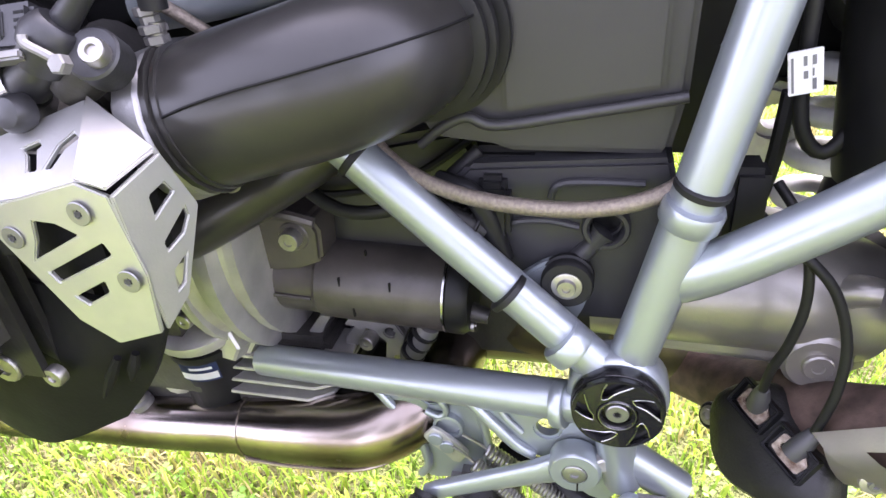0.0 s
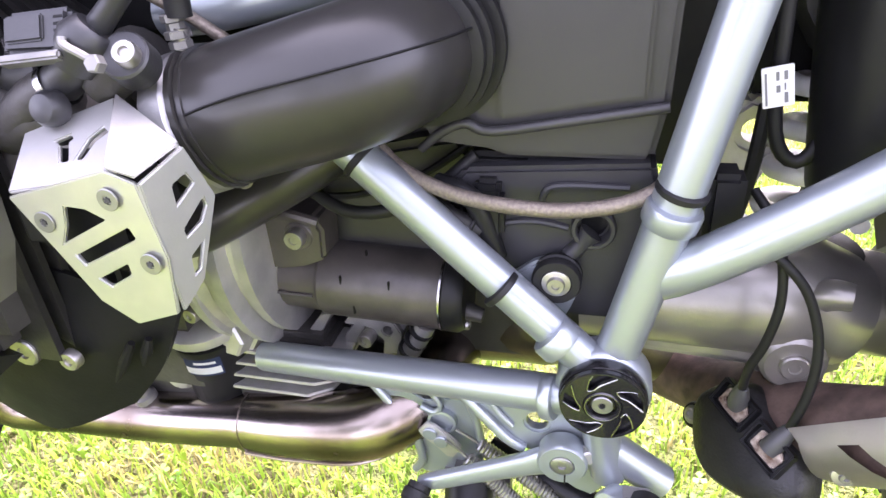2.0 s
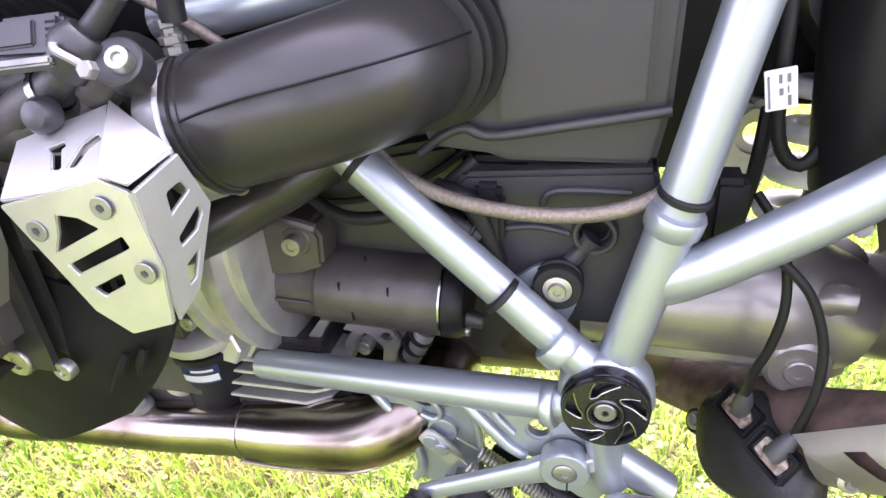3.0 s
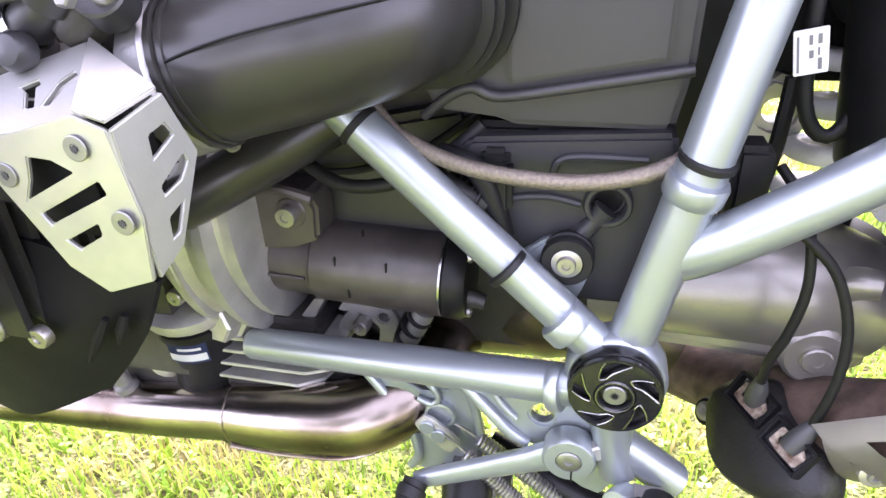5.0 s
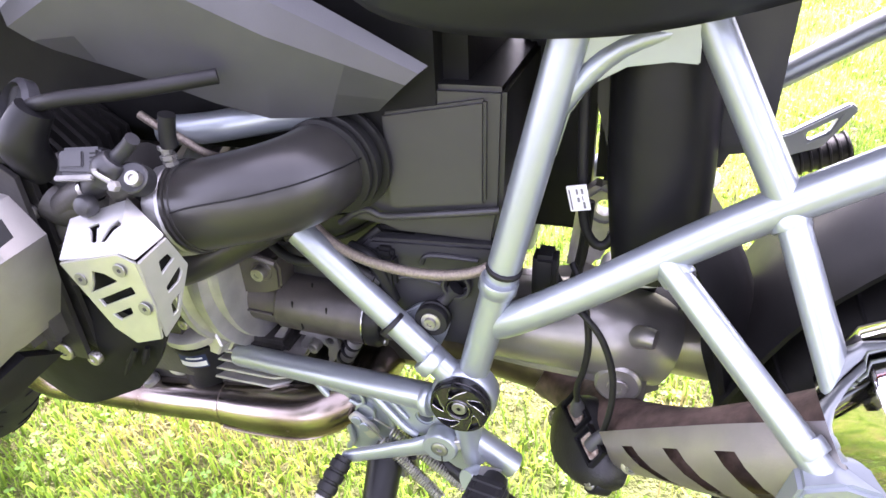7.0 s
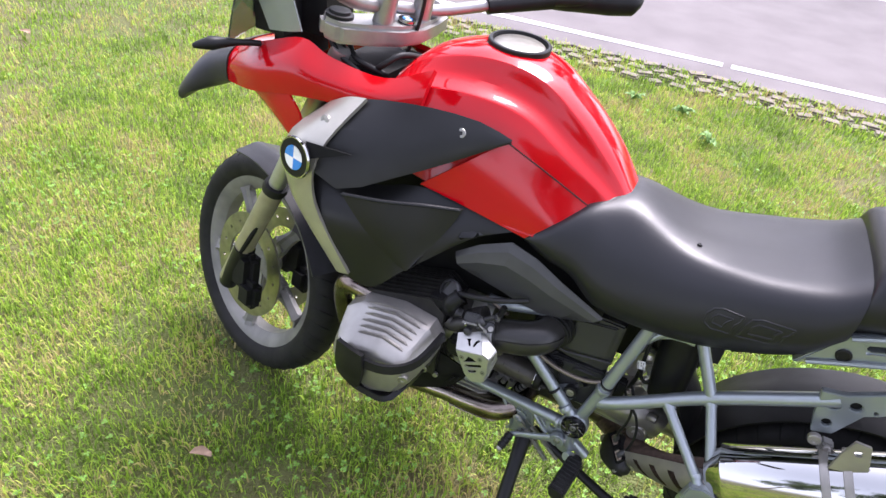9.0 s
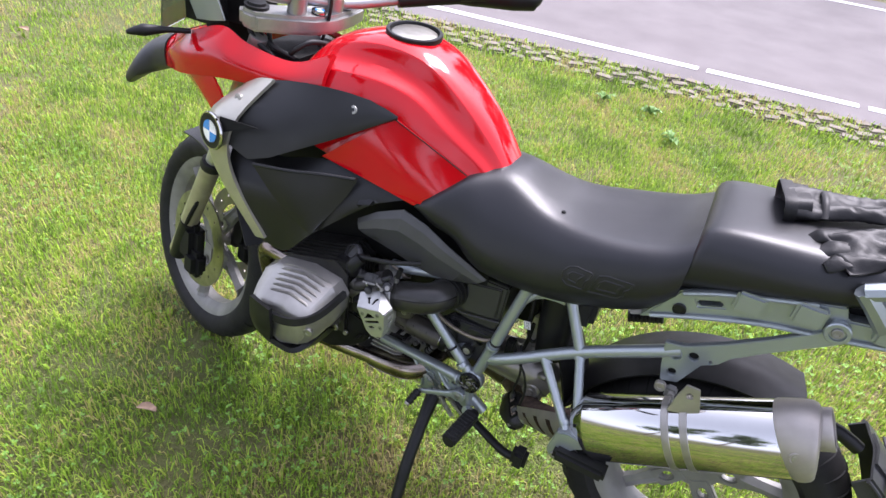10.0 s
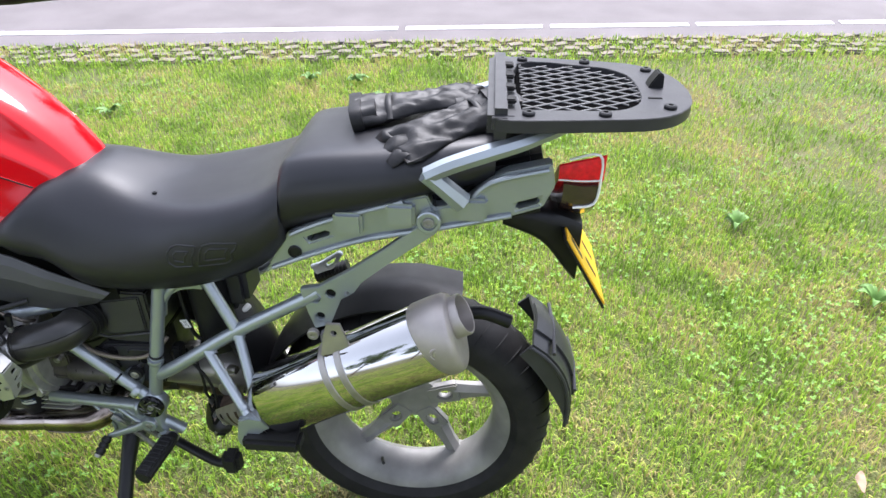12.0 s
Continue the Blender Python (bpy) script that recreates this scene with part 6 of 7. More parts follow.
# headlight, screen stub, indicator
bm = B()
block(bm, (-0.72, -0.11, 1.0), (-0.53, 0.11, 1.20), 0.06)
part("headlight_housing", bm, PLASTIC, bike, "black headlight and instrument housing")
bm = B()
patch(bm, [[(-0.70, -0.15, 1.03), (-0.71, 0, 1.05), (-0.70, 0.15, 1.03)], [(-0.64, -0.18, 1.16), (-0.66, 0, 1.18), (-0.64, 0.18, 1.16)], [(-0.55, -0.18, 1.32), (-0.57, 0, 1.34), (-0.55, 0.18, 1.32)]], 0.004)
glass = bpy.data.materials.new("tinted_screen")
glass.use_nodes = True
gb_ = glass.node_tree.nodes["Principled BSDF"]
gb_.inputs["Base Color"].default_value, gb_.inputs["Transmission Weight"].default_value, gb_.inputs["Roughness"].default_value = (0.3, 0.32, 0.33, 1), 0.9, 0.06
part("windscreen", bm, glass, bike, "smoked plastic windscreen")
for s in (1, -1):
    ind = pipe("indicator", [(-0.64, -0.12 * s, 1.035), (-0.665, -0.165 * s, 1.040), (-0.69, -0.205 * s, 1.040), (-0.71, -0.235 * s, 1.036)], [0.006, 0.007, 0.014, 0.004], PLASTIC, bike, "black indicator on its stalk")

# ---- bodywork ----
bm = B()
hull_body(bm, [(-0.345, [(0, 1.05), (0.05, 1.05), (0.075, 1.043), (0.085, 1.038), (0.10, 1.03), (0.125, 1.015), (0.132, 1.008), (0.15, 0.97), (0.145, 0.90)]),
               (-0.29, [(0, 1.10), (0.05, 1.096), (0.078, 1.086), (0.086, 1.079), (0.104, 1.060), (0.130, 1.045), (0.138, 1.036), (0.162, 0.98), (0.16, 0.90)]),
               (-0.18, [(0, 1.128), (0.05, 1.126), (0.079, 1.116), (0.085, 1.109), (0.098, 1.077), (0.129, 1.062), (0.136, 1.053), (0.158, 0.99), (0.176, 0.89)]),
               (-0.07, [(0, 1.118), (0.045, 1.115), (0.071, 1.105), (0.076, 1.098), (0.086, 1.062), (0.111, 1.045), (0.117, 1.036), (0.133, 0.99), (0.162, 0.86)]),
               (0.02, [(0, 1.066), (0.04, 1.063), (0.063, 1.052), (0.068, 1.045), (0.078, 1.010), (0.097, 0.992), (0.102, 0.983), (0.113, 0.945), (0.142, 0.845)]),
               (0.10, [(0, 1.0), (0.036, 0.997), (0.055, 0.984), (0.059, 0.978), (0.068, 0.955), (0.081, 0.942), (0.085, 0.934), (0.095, 0.90), (0.12, 0.86)]),
               (0.155, [(0, 0.935), (0.03, 0.933), (0.045, 0.925), (0.05, 0.92), (0.058, 0.908), (0.068, 0.90), (0.073, 0.893), (0.09, 0.87), (0.10, 0.85)])], 6, 3)
bmesh.ops.transform(bm, matrix=Matrix(((1, 0, 0, 0), (0, 1, 0.13, -0.13 * 0.90), (0, 0, 1, 0), (0, 0, 0, 1))), verts=bm.verts)
tank = part("fuel_tank", bm, RED, bike, "glossy red fuel tank", sharp=24)
for s in (1, -1):
    bm = B()
    patch(bm, [[(-0.075, -0.137 * s, 1.006), (0.0, -0.122 * s, 0.968), (0.088, -0.098 * s, 0.918)], [(-0.145, -0.172 * s, 0.95), (-0.05, -0.152 * s, 0.925), (0.045, -0.136 * s, 0.878)], [(-0.212, -0.19 * s, 0.893), (-0.11, -0.176 * s, 0.870), (0.0, -0.154 * s, 0.838)]], 0.006)
    part("tank_side_panel", bm, RED, tank, "red side panel")
    part("panel_gap", tube(B(), [(-0.079, -0.141 * s, 1.008), (-0.002, -0.1265 * s, 0.970), (0.088, -0.1025 * s, 0.920)], 0.0014, 6), DARK, tank)
    for k in range(4):
        x = -0.005 + k * 0.026
        z = float(np.interp(x, [-0.07, 0.02, 0.10], [1.112, 1.060, 0.993])) + 0.017
        y0 = 0.13 * (z - 0.90)
        part("tank_groove", tube(B(), [(x - 0.006, y0 - 0.030 * s, z - 0.0165), (x + 0.004, y0 - 0.048 * s, z - 0.027), (x + 0.022, y0 - 0.046 * s, z - 0.039)], 0.0013, 6, 3), RED, tank)
bm = B()
turned(bm, axis((-0.143, 0.033, 1.124), (0.03, -0.06, 1)), [(0.062, 0.0), (0.062, 0.010), (0.060, 0.012), (0.055, 0.012), (0.0535, 0.008), (0.053, 0.004)], 40)
ring = part("tank_ring", bm, PLASTIC, tank, "black tank bag ring round the filler cap")
bm = B()
turned(bm, axis((-0.143, 0.033, 1.126), (0.03, -0.06, 1)), [(0.050, 0), (0.050, 0.004), (0.046, 0.006), (0.02, 0.007)], 36)
part("filler_cap", bm, DISC, tank, "silver filler cap")
# beak
bm = B()
hull_body(bm, [(-0.755, [(0, 0.990), (0.06, 0.986), (0.090, 0.966), (0.094, 0.93), (0.075, 0.912), (0, 0.912)]),
               (-0.74, [(0, 1.0), (0.07, 0.995), (0.10, 0.975), (0.105, 0.94), (0.09, 0.925), (0, 0.925)]),
               (-0.66, [(0, 1.012), (0.08, 1.01), (0.115, 0.99), (0.12, 0.955), (0.10, 0.94), (0, 0.945)])], 5, 3)
beak = part("beak", bm, RED, bike, "glossy red front beak", sharp=60)
for s in (1, -1):
    bm = B()
    patch(bm, [[(-0.765, -0.055 * s, 0.988), (-0.64, -0.11 * s, 1.038), (-0.53, -0.128 * s, 1.076), (-0.46, -0.13 * s, 1.056), (-0.345, -0.122 * s, 1.045), (-0.25, -0.112 * s, 1.085)],
               [(-0.775, -0.085 * s, 0.955), (-0.65, -0.148 * s, 0.99), (-0.54, -0.165 * s, 1.022), (-0.46, -0.165 * s, 1.018), (-0.335, -0.150 * s, 1.018), (-0.25, -0.140 * s, 1.045)],
               [(-0.775, -0.088 * s, 0.918), (-0.65, -0.150 * s, 0.942), (-0.54, -0.167 * s, 0.968), (-0.46, -0.164 * s, 0.978), (-0.335, -0.158 * s, 0.985), (-0.25, -0.154 * s, 1.005)]], 0.012)
    part("fairing_arm", bm, RED, beak)
    bm = B()
    patch(bm, [[(-0.72, -0.10 * s, 0.94), (-0.62, -0.145 * s, 0.965), (-0.54, -0.165 * s, 0.975)], [(-0.64, -0.13 * s, 0.925), (-0.57, -0.165 * s, 0.93), (-0.50, -0.18 * s, 0.945)], [(-0.53, -0.175 * s, 0.89), (-0.51, -0.185 * s, 0.89), (-0.475, -0.19 * s, 0.90)]], 0.006)
    part("beak_wing", bm, RED, beak)
bm = B()
hull_body(bm, [(-0.890, [(0, 0.905), (0.06, 0.898), (0.10, 0.874), (0.112, 0.850), (0.09, 0.835), (0, 0.855)]),
               (-0.85, [(0, 0.95), (0.06, 0.945), (0.10, 0.92), (0.115, 0.885), (0.10, 0.865), (0, 0.88)]),
               (-0.80, [(0, 0.978), (0.060, 0.974), (0.092, 0.955), (0.100, 0.912), (0.08, 0.888), (0, 0.890)]),
               (-0.745, [(0, 1.000), (0.066, 0.997), (0.102, 0.978), (0.108, 0.935), (0.09, 0.915), (0, 0.915)])], 5, 3)
part("beak_nose", bm, GREYPLASTIC, beak, "matt grey plastic nose")
# side fairings
for s in (1, -1):
    f = lambda x, y, z: (x, y * s, z)
    bm = B()
    patch(bm, [[f(-0.40, -0.166, 1.0), f(-0.32, -0.168, 1.022), f(-0.22, -0.166, 1.036), f(-0.13, -0.150, 1.032), f(-0.068, -0.138, 1.012)],
               [f(-0.42, -0.225, 0.962), f(-0.33, -0.217, 0.970), f(-0.22, -0.195, 0.988), f(-0.13, -0.165, 1.007), f(-0.068, -0.140, 1.011)],
               [f(-0.435, -0.262, 0.905), f(-0.352, -0.262, 0.862), f(-0.255, -0.232, 0.905), f(-0.16, -0.188, 0.955), f(-0.069, -0.142, 1.008)],
               [f(-0.42, -0.20, 0.89), f(-0.345, -0.19, 0.872), f(-0.25, -0.175, 0.915), f(-0.16, -0.155, 0.962), f(-0.069, -0.135, 1.004)]], 0.005, 2)
    fair = part("side_fairing", bm, FAIRMAT, bike, "matt black plastic side fairing", sharp=16)
    # flat dark triangle stands in for the shadowed recess behind the emblem
    notch = [f(-0.415, -0.268, 0.942), f(-0.325, -0.2555, 0.940), f(-0.415, -0.276, 0.908)]
    part("notch_shade", patch(B(), [[notch[0], notch[1]], [notch[2], notch[1]]], 0.003, 2), DARK, fair)
    bm = B()
    patch(bm, [[f(-0.43, -0.215, 0.868), f(-0.32, -0.186, 0.853), f(-0.20, -0.170, 0.878), f(-0.02, -0.145, 0.84)],
               [f(-0.41, -0.258, 0.78), f(-0.30, -0.238, 0.79), f(-0.17, -0.205, 0.815), f(-0.055, -0.160, 0.828)],
               [f(-0.335, -0.243, 0.655), f(-0.27, -0.238, 0.648), f(-0.198, -0.238, 0.724), f(-0.095, -0.178, 0.812)]], 0.008)
    part("lower_fairing", bm, FAIRMAT, fair)
    bm = B()
    patch(bm, [[f(-0.340, -0.262, 0.856), f(-0.255, -0.247, 0.865), f(-0.184, -0.224, 0.873), f(-0.118, -0.190, 0.872)],
               [f(-0.283, -0.262, 0.798), f(-0.232, -0.254, 0.809), f(-0.182, -0.236, 0.819), f(-0.137, -0.208, 0.825)],
               [f(-0.214, -0.254, 0.743), f(-0.201, -0.254, 0.738), f(-0.189, -0.254, 0.735), f(-0.180, -0.250, 0.749)]], 0.006)
    part("fairing_blade", bm, FAIRMAT, fair)
    part("blade_lip", tube(B(), [f(-0.334, -0.266, 0.859), f(-0.253, -0.252, 0.867), f(-0.182, -0.229, 0.875), f(-0.121, -0.198, 0.873)], 0.004, 8), FAIRMAT, fair)
    bm = B()
    patch(bm, [[f(-0.435, -0.165, 0.985), f(-0.495, -0.225, 0.91), f(-0.465, -0.245, 0.80), f(-0.36, -0.240, 0.675)],
               [f(-0.39, -0.176, 1.010), f(-0.450, -0.262, 0.918), f(-0.435, -0.262, 0.80), f(-0.348, -0.250, 0.662)],
               [f(-0.348, -0.180, 1.020), f(-0.392, -0.262, 0.925), f(-0.398, -0.264, 0.812), f(-0.318, -0.252, 0.668)]], 0.008)
    strut = part("silver_strut", bm, mat("satin_strut", (0.42, 0.40, 0.34), 0.35, 0.7, 0.1, 20) if s > 0 else strut.data.materials[0], fair, "satin grey fairing strut")
    bolt(fair, f(-0.408, -0.222, 0.972), (-0.2, -s, 0.3), r=0.010, h=0.003)
    bolt(fair, f(-0.155, -0.168, 1.008), (0, -s, 0.4), r=0.009, h=0.003)
    bolt(fair, f(-0.097, -0.160, 0.822), (0, -s, 0.2), r=0.009, h=0.003)
    roundel(f(-0.436, -0.276, 0.905), (-0.25, -s, 0.08), 0.040, fair)
    # duct panel below the seat
    bm = B()
    patch(bm, [[f(-0.125, -0.168, 0.762), f(-0.02, -0.158, 0.822), f(0.09, -0.145, 0.768), f(0.185, -0.128, 0.712)],
               [f(-0.115, -0.178, 0.742), f(-0.02, -0.172, 0.775), f(0.08, -0.156, 0.735), f(0.17, -0.135, 0.70)],
               [f(-0.10, -0.16, 0.722), f(-0.02, -0.15, 0.698), f(0.06, -0.135, 0.670), f(0.14, -0.115, 0.674)]], 0.006, 2)
    part("duct_panel", bm, mat("duct_plastic", (0.047, 0.047, 0.050), 0.38, 0.0, 0.15, 18, 0.08, 900, spec=0.45), bike, "charcoal plastic panel below the seat", sharp=9)
# dark filler behind the panels
bm = B()
block(bm, (-0.42, -0.10, 0.62), (0.20, 0.10, 0.90), 0.02)
part("frame_core", bm, DARK, bike)
# seats
bm = B()
hull_body(bm, [(0.0, [(0, 0.85), (0.06, 0.85), (0.11, 0.85), (0.142, 0.842), (0.15, 0.834), (0.14, 0.826)]),
               (0.05, [(0, 0.887), (0.05, 0.887), (0.115, 0.886), (0.148, 0.874), (0.162, 0.834), (0.150, 0.808)]),
               (0.10, [(0, 0.926), (0.05, 0.926), (0.100, 0.920), (0.134, 0.892), (0.160, 0.825), (0.147, 0.792)]),
               (0.17, [(0, 0.94), (0.06, 0.935), (0.10, 0.912), (0.14, 0.86), (0.165, 0.79), (0.15, 0.745)]),
               (0.29, [(0, 0.905), (0.07, 0.904), (0.118, 0.893), (0.155, 0.845), (0.168, 0.78), (0.14, 0.735)]),
               (0.40, [(0, 0.912), (0.08, 0.912), (0.138, 0.906), (0.166, 0.868), (0.172, 0.81), (0.14, 0.757)]),
               (0.50, [(0, 0.94), (0.08, 0.939), (0.142, 0.932), (0.168, 0.895), (0.170, 0.845), (0.14, 0.80)]),
               (0.55, [(0, 0.972), (0.08, 0.97), (0.135, 0.96), (0.158, 0.925), (0.16, 0.88), (0.14, 0.855)])], 6, 4)
seat_skin = BVHTree.FromBMesh(bm)
seat = part("rider_seat", bm, SEATMAT, bike, "black vinyl rider seat", sharp=70)
pipe("seat_piping", [(0.53, -0.158, 0.885), (0.538, -0.145, 0.928), (0.54, -0.08, 0.95), (0.54, 0, 0.956), (0.54, 0.08, 0.95), (0.538, 0.145, 0.928)], 0.0025, SEATMAT, seat, "", 8)
MARKS = ([(0.352, 0.846), (0.366, 0.852), (0.398, 0.853), (0.396, 0.842), (0.390, 0.832), (0.388, 0.814), (0.358, 0.810), (0.345, 0.817), (0.344, 0.834)],
         [(0.412, 0.855), (0.428, 0.861), (0.474, 0.865), (0.472, 0.855), (0.464, 0.846), (0.462, 0.832), (0.452, 0.823), (0.400, 0.815), (0.402, 0.826), (0.406, 0.842)],
         [(0.362, 0.840), (0.384, 0.842), (0.376, 0.830), (0.374, 0.821), (0.356, 0.822), (0.355, 0.832)],
         [(0.424, 0.851), (0.458, 0.854), (0.452, 0.844), (0.450, 0.834), (0.414, 0.828), (0.416, 0.842)])
for loop in MARKS:
    pts = []
    for (xa, za), (xb, zb) in zip(loop, loop[1:] + loop[:1]):
        for u in (0.0, 0.5):
            hit = seat_skin.ray_cast(V3((xa + (xb - xa) * u, -0.5, za + (zb - za) * u)), V3((0, 1, 0)))[0]
            pts.append(hit + V3((0, 0.0014, 0)))
    part("embossed_mark", tube(B(), pts + pts[:1], 0.0026, 8, 3), SEATMAT, seat, "raised moulded mark")
stud_at = seat_skin.ray_cast(V3((0.295, -0.074, 1.5)), V3((0, 0, -1)))[0]
bolt(seat, stud_at, (0, 0, 1), r=0.0045, h=0.003, material=PLASTIC, name="seat_stud")
bm = B()
hull_body(bm, [(0.548, [(0, 0.965), (0.08, 0.965), (0.12, 0.96), (0.145, 0.935), (0.15, 0.90), (0.13, 0.87)]),
               (0.572, [(0, 1.005), (0.09, 1.004), (0.128, 0.996), (0.152, 0.955), (0.152, 0.91), (0.13, 0.88)]),
               (0.75, [(0, 1.028), (0.08, 1.027), (0.125, 1.018), (0.148, 0.985), (0.148, 0.95), (0.12, 0.93)]),
               (0.91, [(0, 1.045), (0.07, 1.045), (0.11, 1.038), (0.125, 1.015), (0.125, 0.99), (0.11, 0.97)])], 6, 3)
part("passenger_seat", bm, SEATMAT, bike, "black vinyl passenger seat", sharp=70)

GUSSET = [(0.262, 0.635), (0.271, 0.645), (0.279, 0.677), (0.293, 0.698), (0.314, 0.71), (0.341, 0.714), (0.358, 0.713), (0.356, 0.738), (0.338, 0.742), (0.277, 0.735), (0.264, 0.66)]
bm = B()
side_plate(bm, GUSSET, -0.106, 0.006, (), 0.001)
part("frame_gusset", bm, SILVER, bike, "silver arched gusset plate")
bm = B()
side_plate(bm, [(0.465, 0.545), (0.49, 0.555), (0.543, 0.592), (0.552, 0.585), (0.525, 0.54), (0.50, 0.53), (0.48, 0.52)], 0.235, 0.012, [[(0.505, 0.555), (0.535, 0.576), (0.528, 0.558), (0.51, 0.546)]], 0.002)
far_peg = part("passenger_footrest_bracket", bm, SILVER, bike)
part("passenger_footrest", tube(B(), [(0.475, 0.25, 0.505), (0.558, 0.26, 0.535)], 0.017, 14), RUBBER, far_peg)
for k in range(9):
    p = V3((0.48, 0.2515, 0.507)).lerp(V3((0.555, 0.2597, 0.534)), k / 8)
    part("footrest_rib", turned(B(), axis(p, (0.85, 0.1, 0.24)), [(0.017, -0.002), (0.0195, -0.001), (0.0195, 0.001), (0.017, 0.002)], 14), RUBBER, far_peg)
# wiring, tag, small fittings
tagc = pipe("charger_lead", [(0.284, -0.062, 0.72), (0.286, -0.064, 0.64), (0.292, -0.062, 0.568), (0.310, -0.062, 0.552), (0.325, -0.06, 0.60), (0.33, -0.05, 0.70)], 0.0042, RUBBER, bike, "black charger lead with a white tag", 10)
tm = Matrix.Translation((0.2863, -0.0735, 0.598)) @ Matrix.Rotation(radians(8), 4, "X") @ Matrix.Rotation(radians(-12), 4, "Y")
bm = block(B(), (-0.008, -0.001, -0.0118), (0.008, 0.001, 0.0118), 0.0004)
bm.transform(tm)
TAGINK = mat("faded_print", (0.16, 0.16, 0.17), 0.6)
tg = part("lead_tag", bm, LABELW, tagc, "white printed tag")
for x, w, z0, z1 in ((-0.0066, 0.0011, -0.010, 0.009), (-0.001, 0.0016, 0.004, 0.009), (-0.001, 0.002, -0.003, 0.001), (0.003, 0.0018, -0.0095, -0.0035), (0.003, 0.0008, -0.002, 0.002), (0.003, 0.0018, 0.004, 0.009)):
    bm = block(B(), (x, -0.0014, z0), (x + w, -0.001, z1), 0)
    bm.transform(tm)
    part("tag_print", bm, TAGINK, tg)
bm = B()
side_plate(bm, [(0.268, 0.46), (0.300, 0.47), (0.325, 0.53), (0.318, 0.556), (0.296, 0.562), (0.276, 0.545)], 0.035, 0.03, [circle(0.302, 0.535, 0.009)], 0.006)
part("shock_mount", bm, CAST, bike, "pale cast shock mount")
part("stay_bar", tube(B(), [(0.292, -0.030, 0.575), (0.290, -0.030, 0.530), (0.284, -0.030, 0.490)], [0.0048, 0.0048, 0.0048], 8), RUBBER, bike)
# dark plates added to close the bright see-through gap around the shock
part("gap_backing", block(B(), (0.215, 0.05, 0.500), (0.286, 0.09, 0.75), 0.008), PLASTIC, bike)
part("gap_backing", block(B(), (0.290, 0.05, 0.552), (0.352, 0.09, 0.75), 0.008), PLASTIC, bike)
bm = B()
block(bm, (0.255, -0.10, 0.50), (0.275, -0.075, 0.555), 0.004)
part("rubber_stop", bm, RUBBER, bike)
harness = new("throttle_harness")
harness.parent = bike
INJMAT = mat("injector_plastic", (0.020, 0.020, 0.021), 0.42, 0.0, 0.2, 40, 0.1, 500)
for pts, r, mt, nm in (([(-0.090, -0.205, 0.615), (-0.074, -0.205, 0.625), (-0.060, -0.205, 0.632)], [0.0115, 0.0115, 0.0105], DARKCAST, "injector_socket"), ([(-0.060, -0.205, 0.632), (-0.056, -0.205, 0.634)], 0.0112, FACET, "injector_ring"), ([(-0.056, -0.205, 0.634), (-0.047, -0.205, 0.640), (-0.041, -0.205, 0.646)], [0.0100, 0.0098, 0.0085], INJMAT, "injector"), ([(-0.040, -0.208, 0.645), (-0.030, -0.208, 0.654), (-0.025, -0.206, 0.659)], [0.0115, 0.0128, 0.0090], INJMAT, "injector_head"), ([(-0.024, -0.205, 0.660), (-0.014, -0.205, 0.668), (-0.006, -0.205, 0.675)], [0.0058, 0.0052, 0.0052], GREYPLASTIC, "injector_sleeve"),
                       ([(-0.039, -0.200, 0.630), (-0.030, -0.200, 0.636), (-0.021, -0.200, 0.643)], [0.0095, 0.0110, 0.0115], DARKCAST, "mount_boss"), ([(-0.105, -0.200, 0.616), (-0.093, -0.200, 0.611), (-0.075, -0.200, 0.617), (-0.071, -0.190, 0.611)], [0.017, 0.016, 0.014, 0.016], DARKCAST, "manifold"), ([(-0.103, -0.190, 0.641), (-0.091, -0.190, 0.635), (-0.075, -0.190, 0.637)], [0.014, 0.013, 0.010], INJMAT, "sensor_body"),
                       ([(-0.070, -0.165, 0.610), (-0.050, -0.165, 0.622), (-0.035, -0.165, 0.629)], [0.020, 0.024, 0.026], DARKCAST, "throttle_casting"), ([(-0.105, -0.20, 0.640), (-0.100, -0.212, 0.668), (-0.085, -0.205, 0.692)], [0.013, 0.017, 0.013], PLASTIC, "throttle_sensor"), ([(-0.10, -0.20, 0.69), (-0.06, -0.205, 0.700), (-0.01, -0.19, 0.704), (0.04, -0.16, 0.708)], 0.0055, RUBBER, "wire_conduit"),
                       ([(-0.007, -0.175, 0.643), (-0.005, -0.175, 0.653)], [0.0042, 0.0040], BRASSY, "hose_nipple"), ([(-0.004, -0.175, 0.658), (-0.003, -0.175, 0.668), (0.001, -0.175, 0.683)], 0.0062, RUBBER, "vacuum_hose"),
                       ([(-0.045, -0.13, 0.652), (0.0, -0.128, 0.657), (0.09, -0.11, 0.672)], 0.0125, SILVER, "upper_frame_tube"), ([(-0.047, -0.150, 0.672), (-0.034, -0.150, 0.664), (-0.019, -0.145, 0.653), (-0.004, -0.140, 0.640), (-0.001, -0.120, 0.627)], 0.0034, BRAID, "braided_line"),
                       ([(-0.13, -0.19, 0.60), (-0.135, -0.20, 0.64), (-0.12, -0.18, 0.70)], 0.007, RUBBER, "hose"), ([(0.098, -0.108, 0.548), (0.122, -0.114, 0.540), (0.135, -0.110, 0.50)], 0.0065, PLASTIC, "conduit"), ([(0.07, -0.10, 0.545), (0.105, -0.116, 0.532), (0.125, -0.114, 0.52)], 0.006, RUBBER, "corrugated_conduit")):
    part(nm, tube(B(), pts, r, 18), mt, harness)
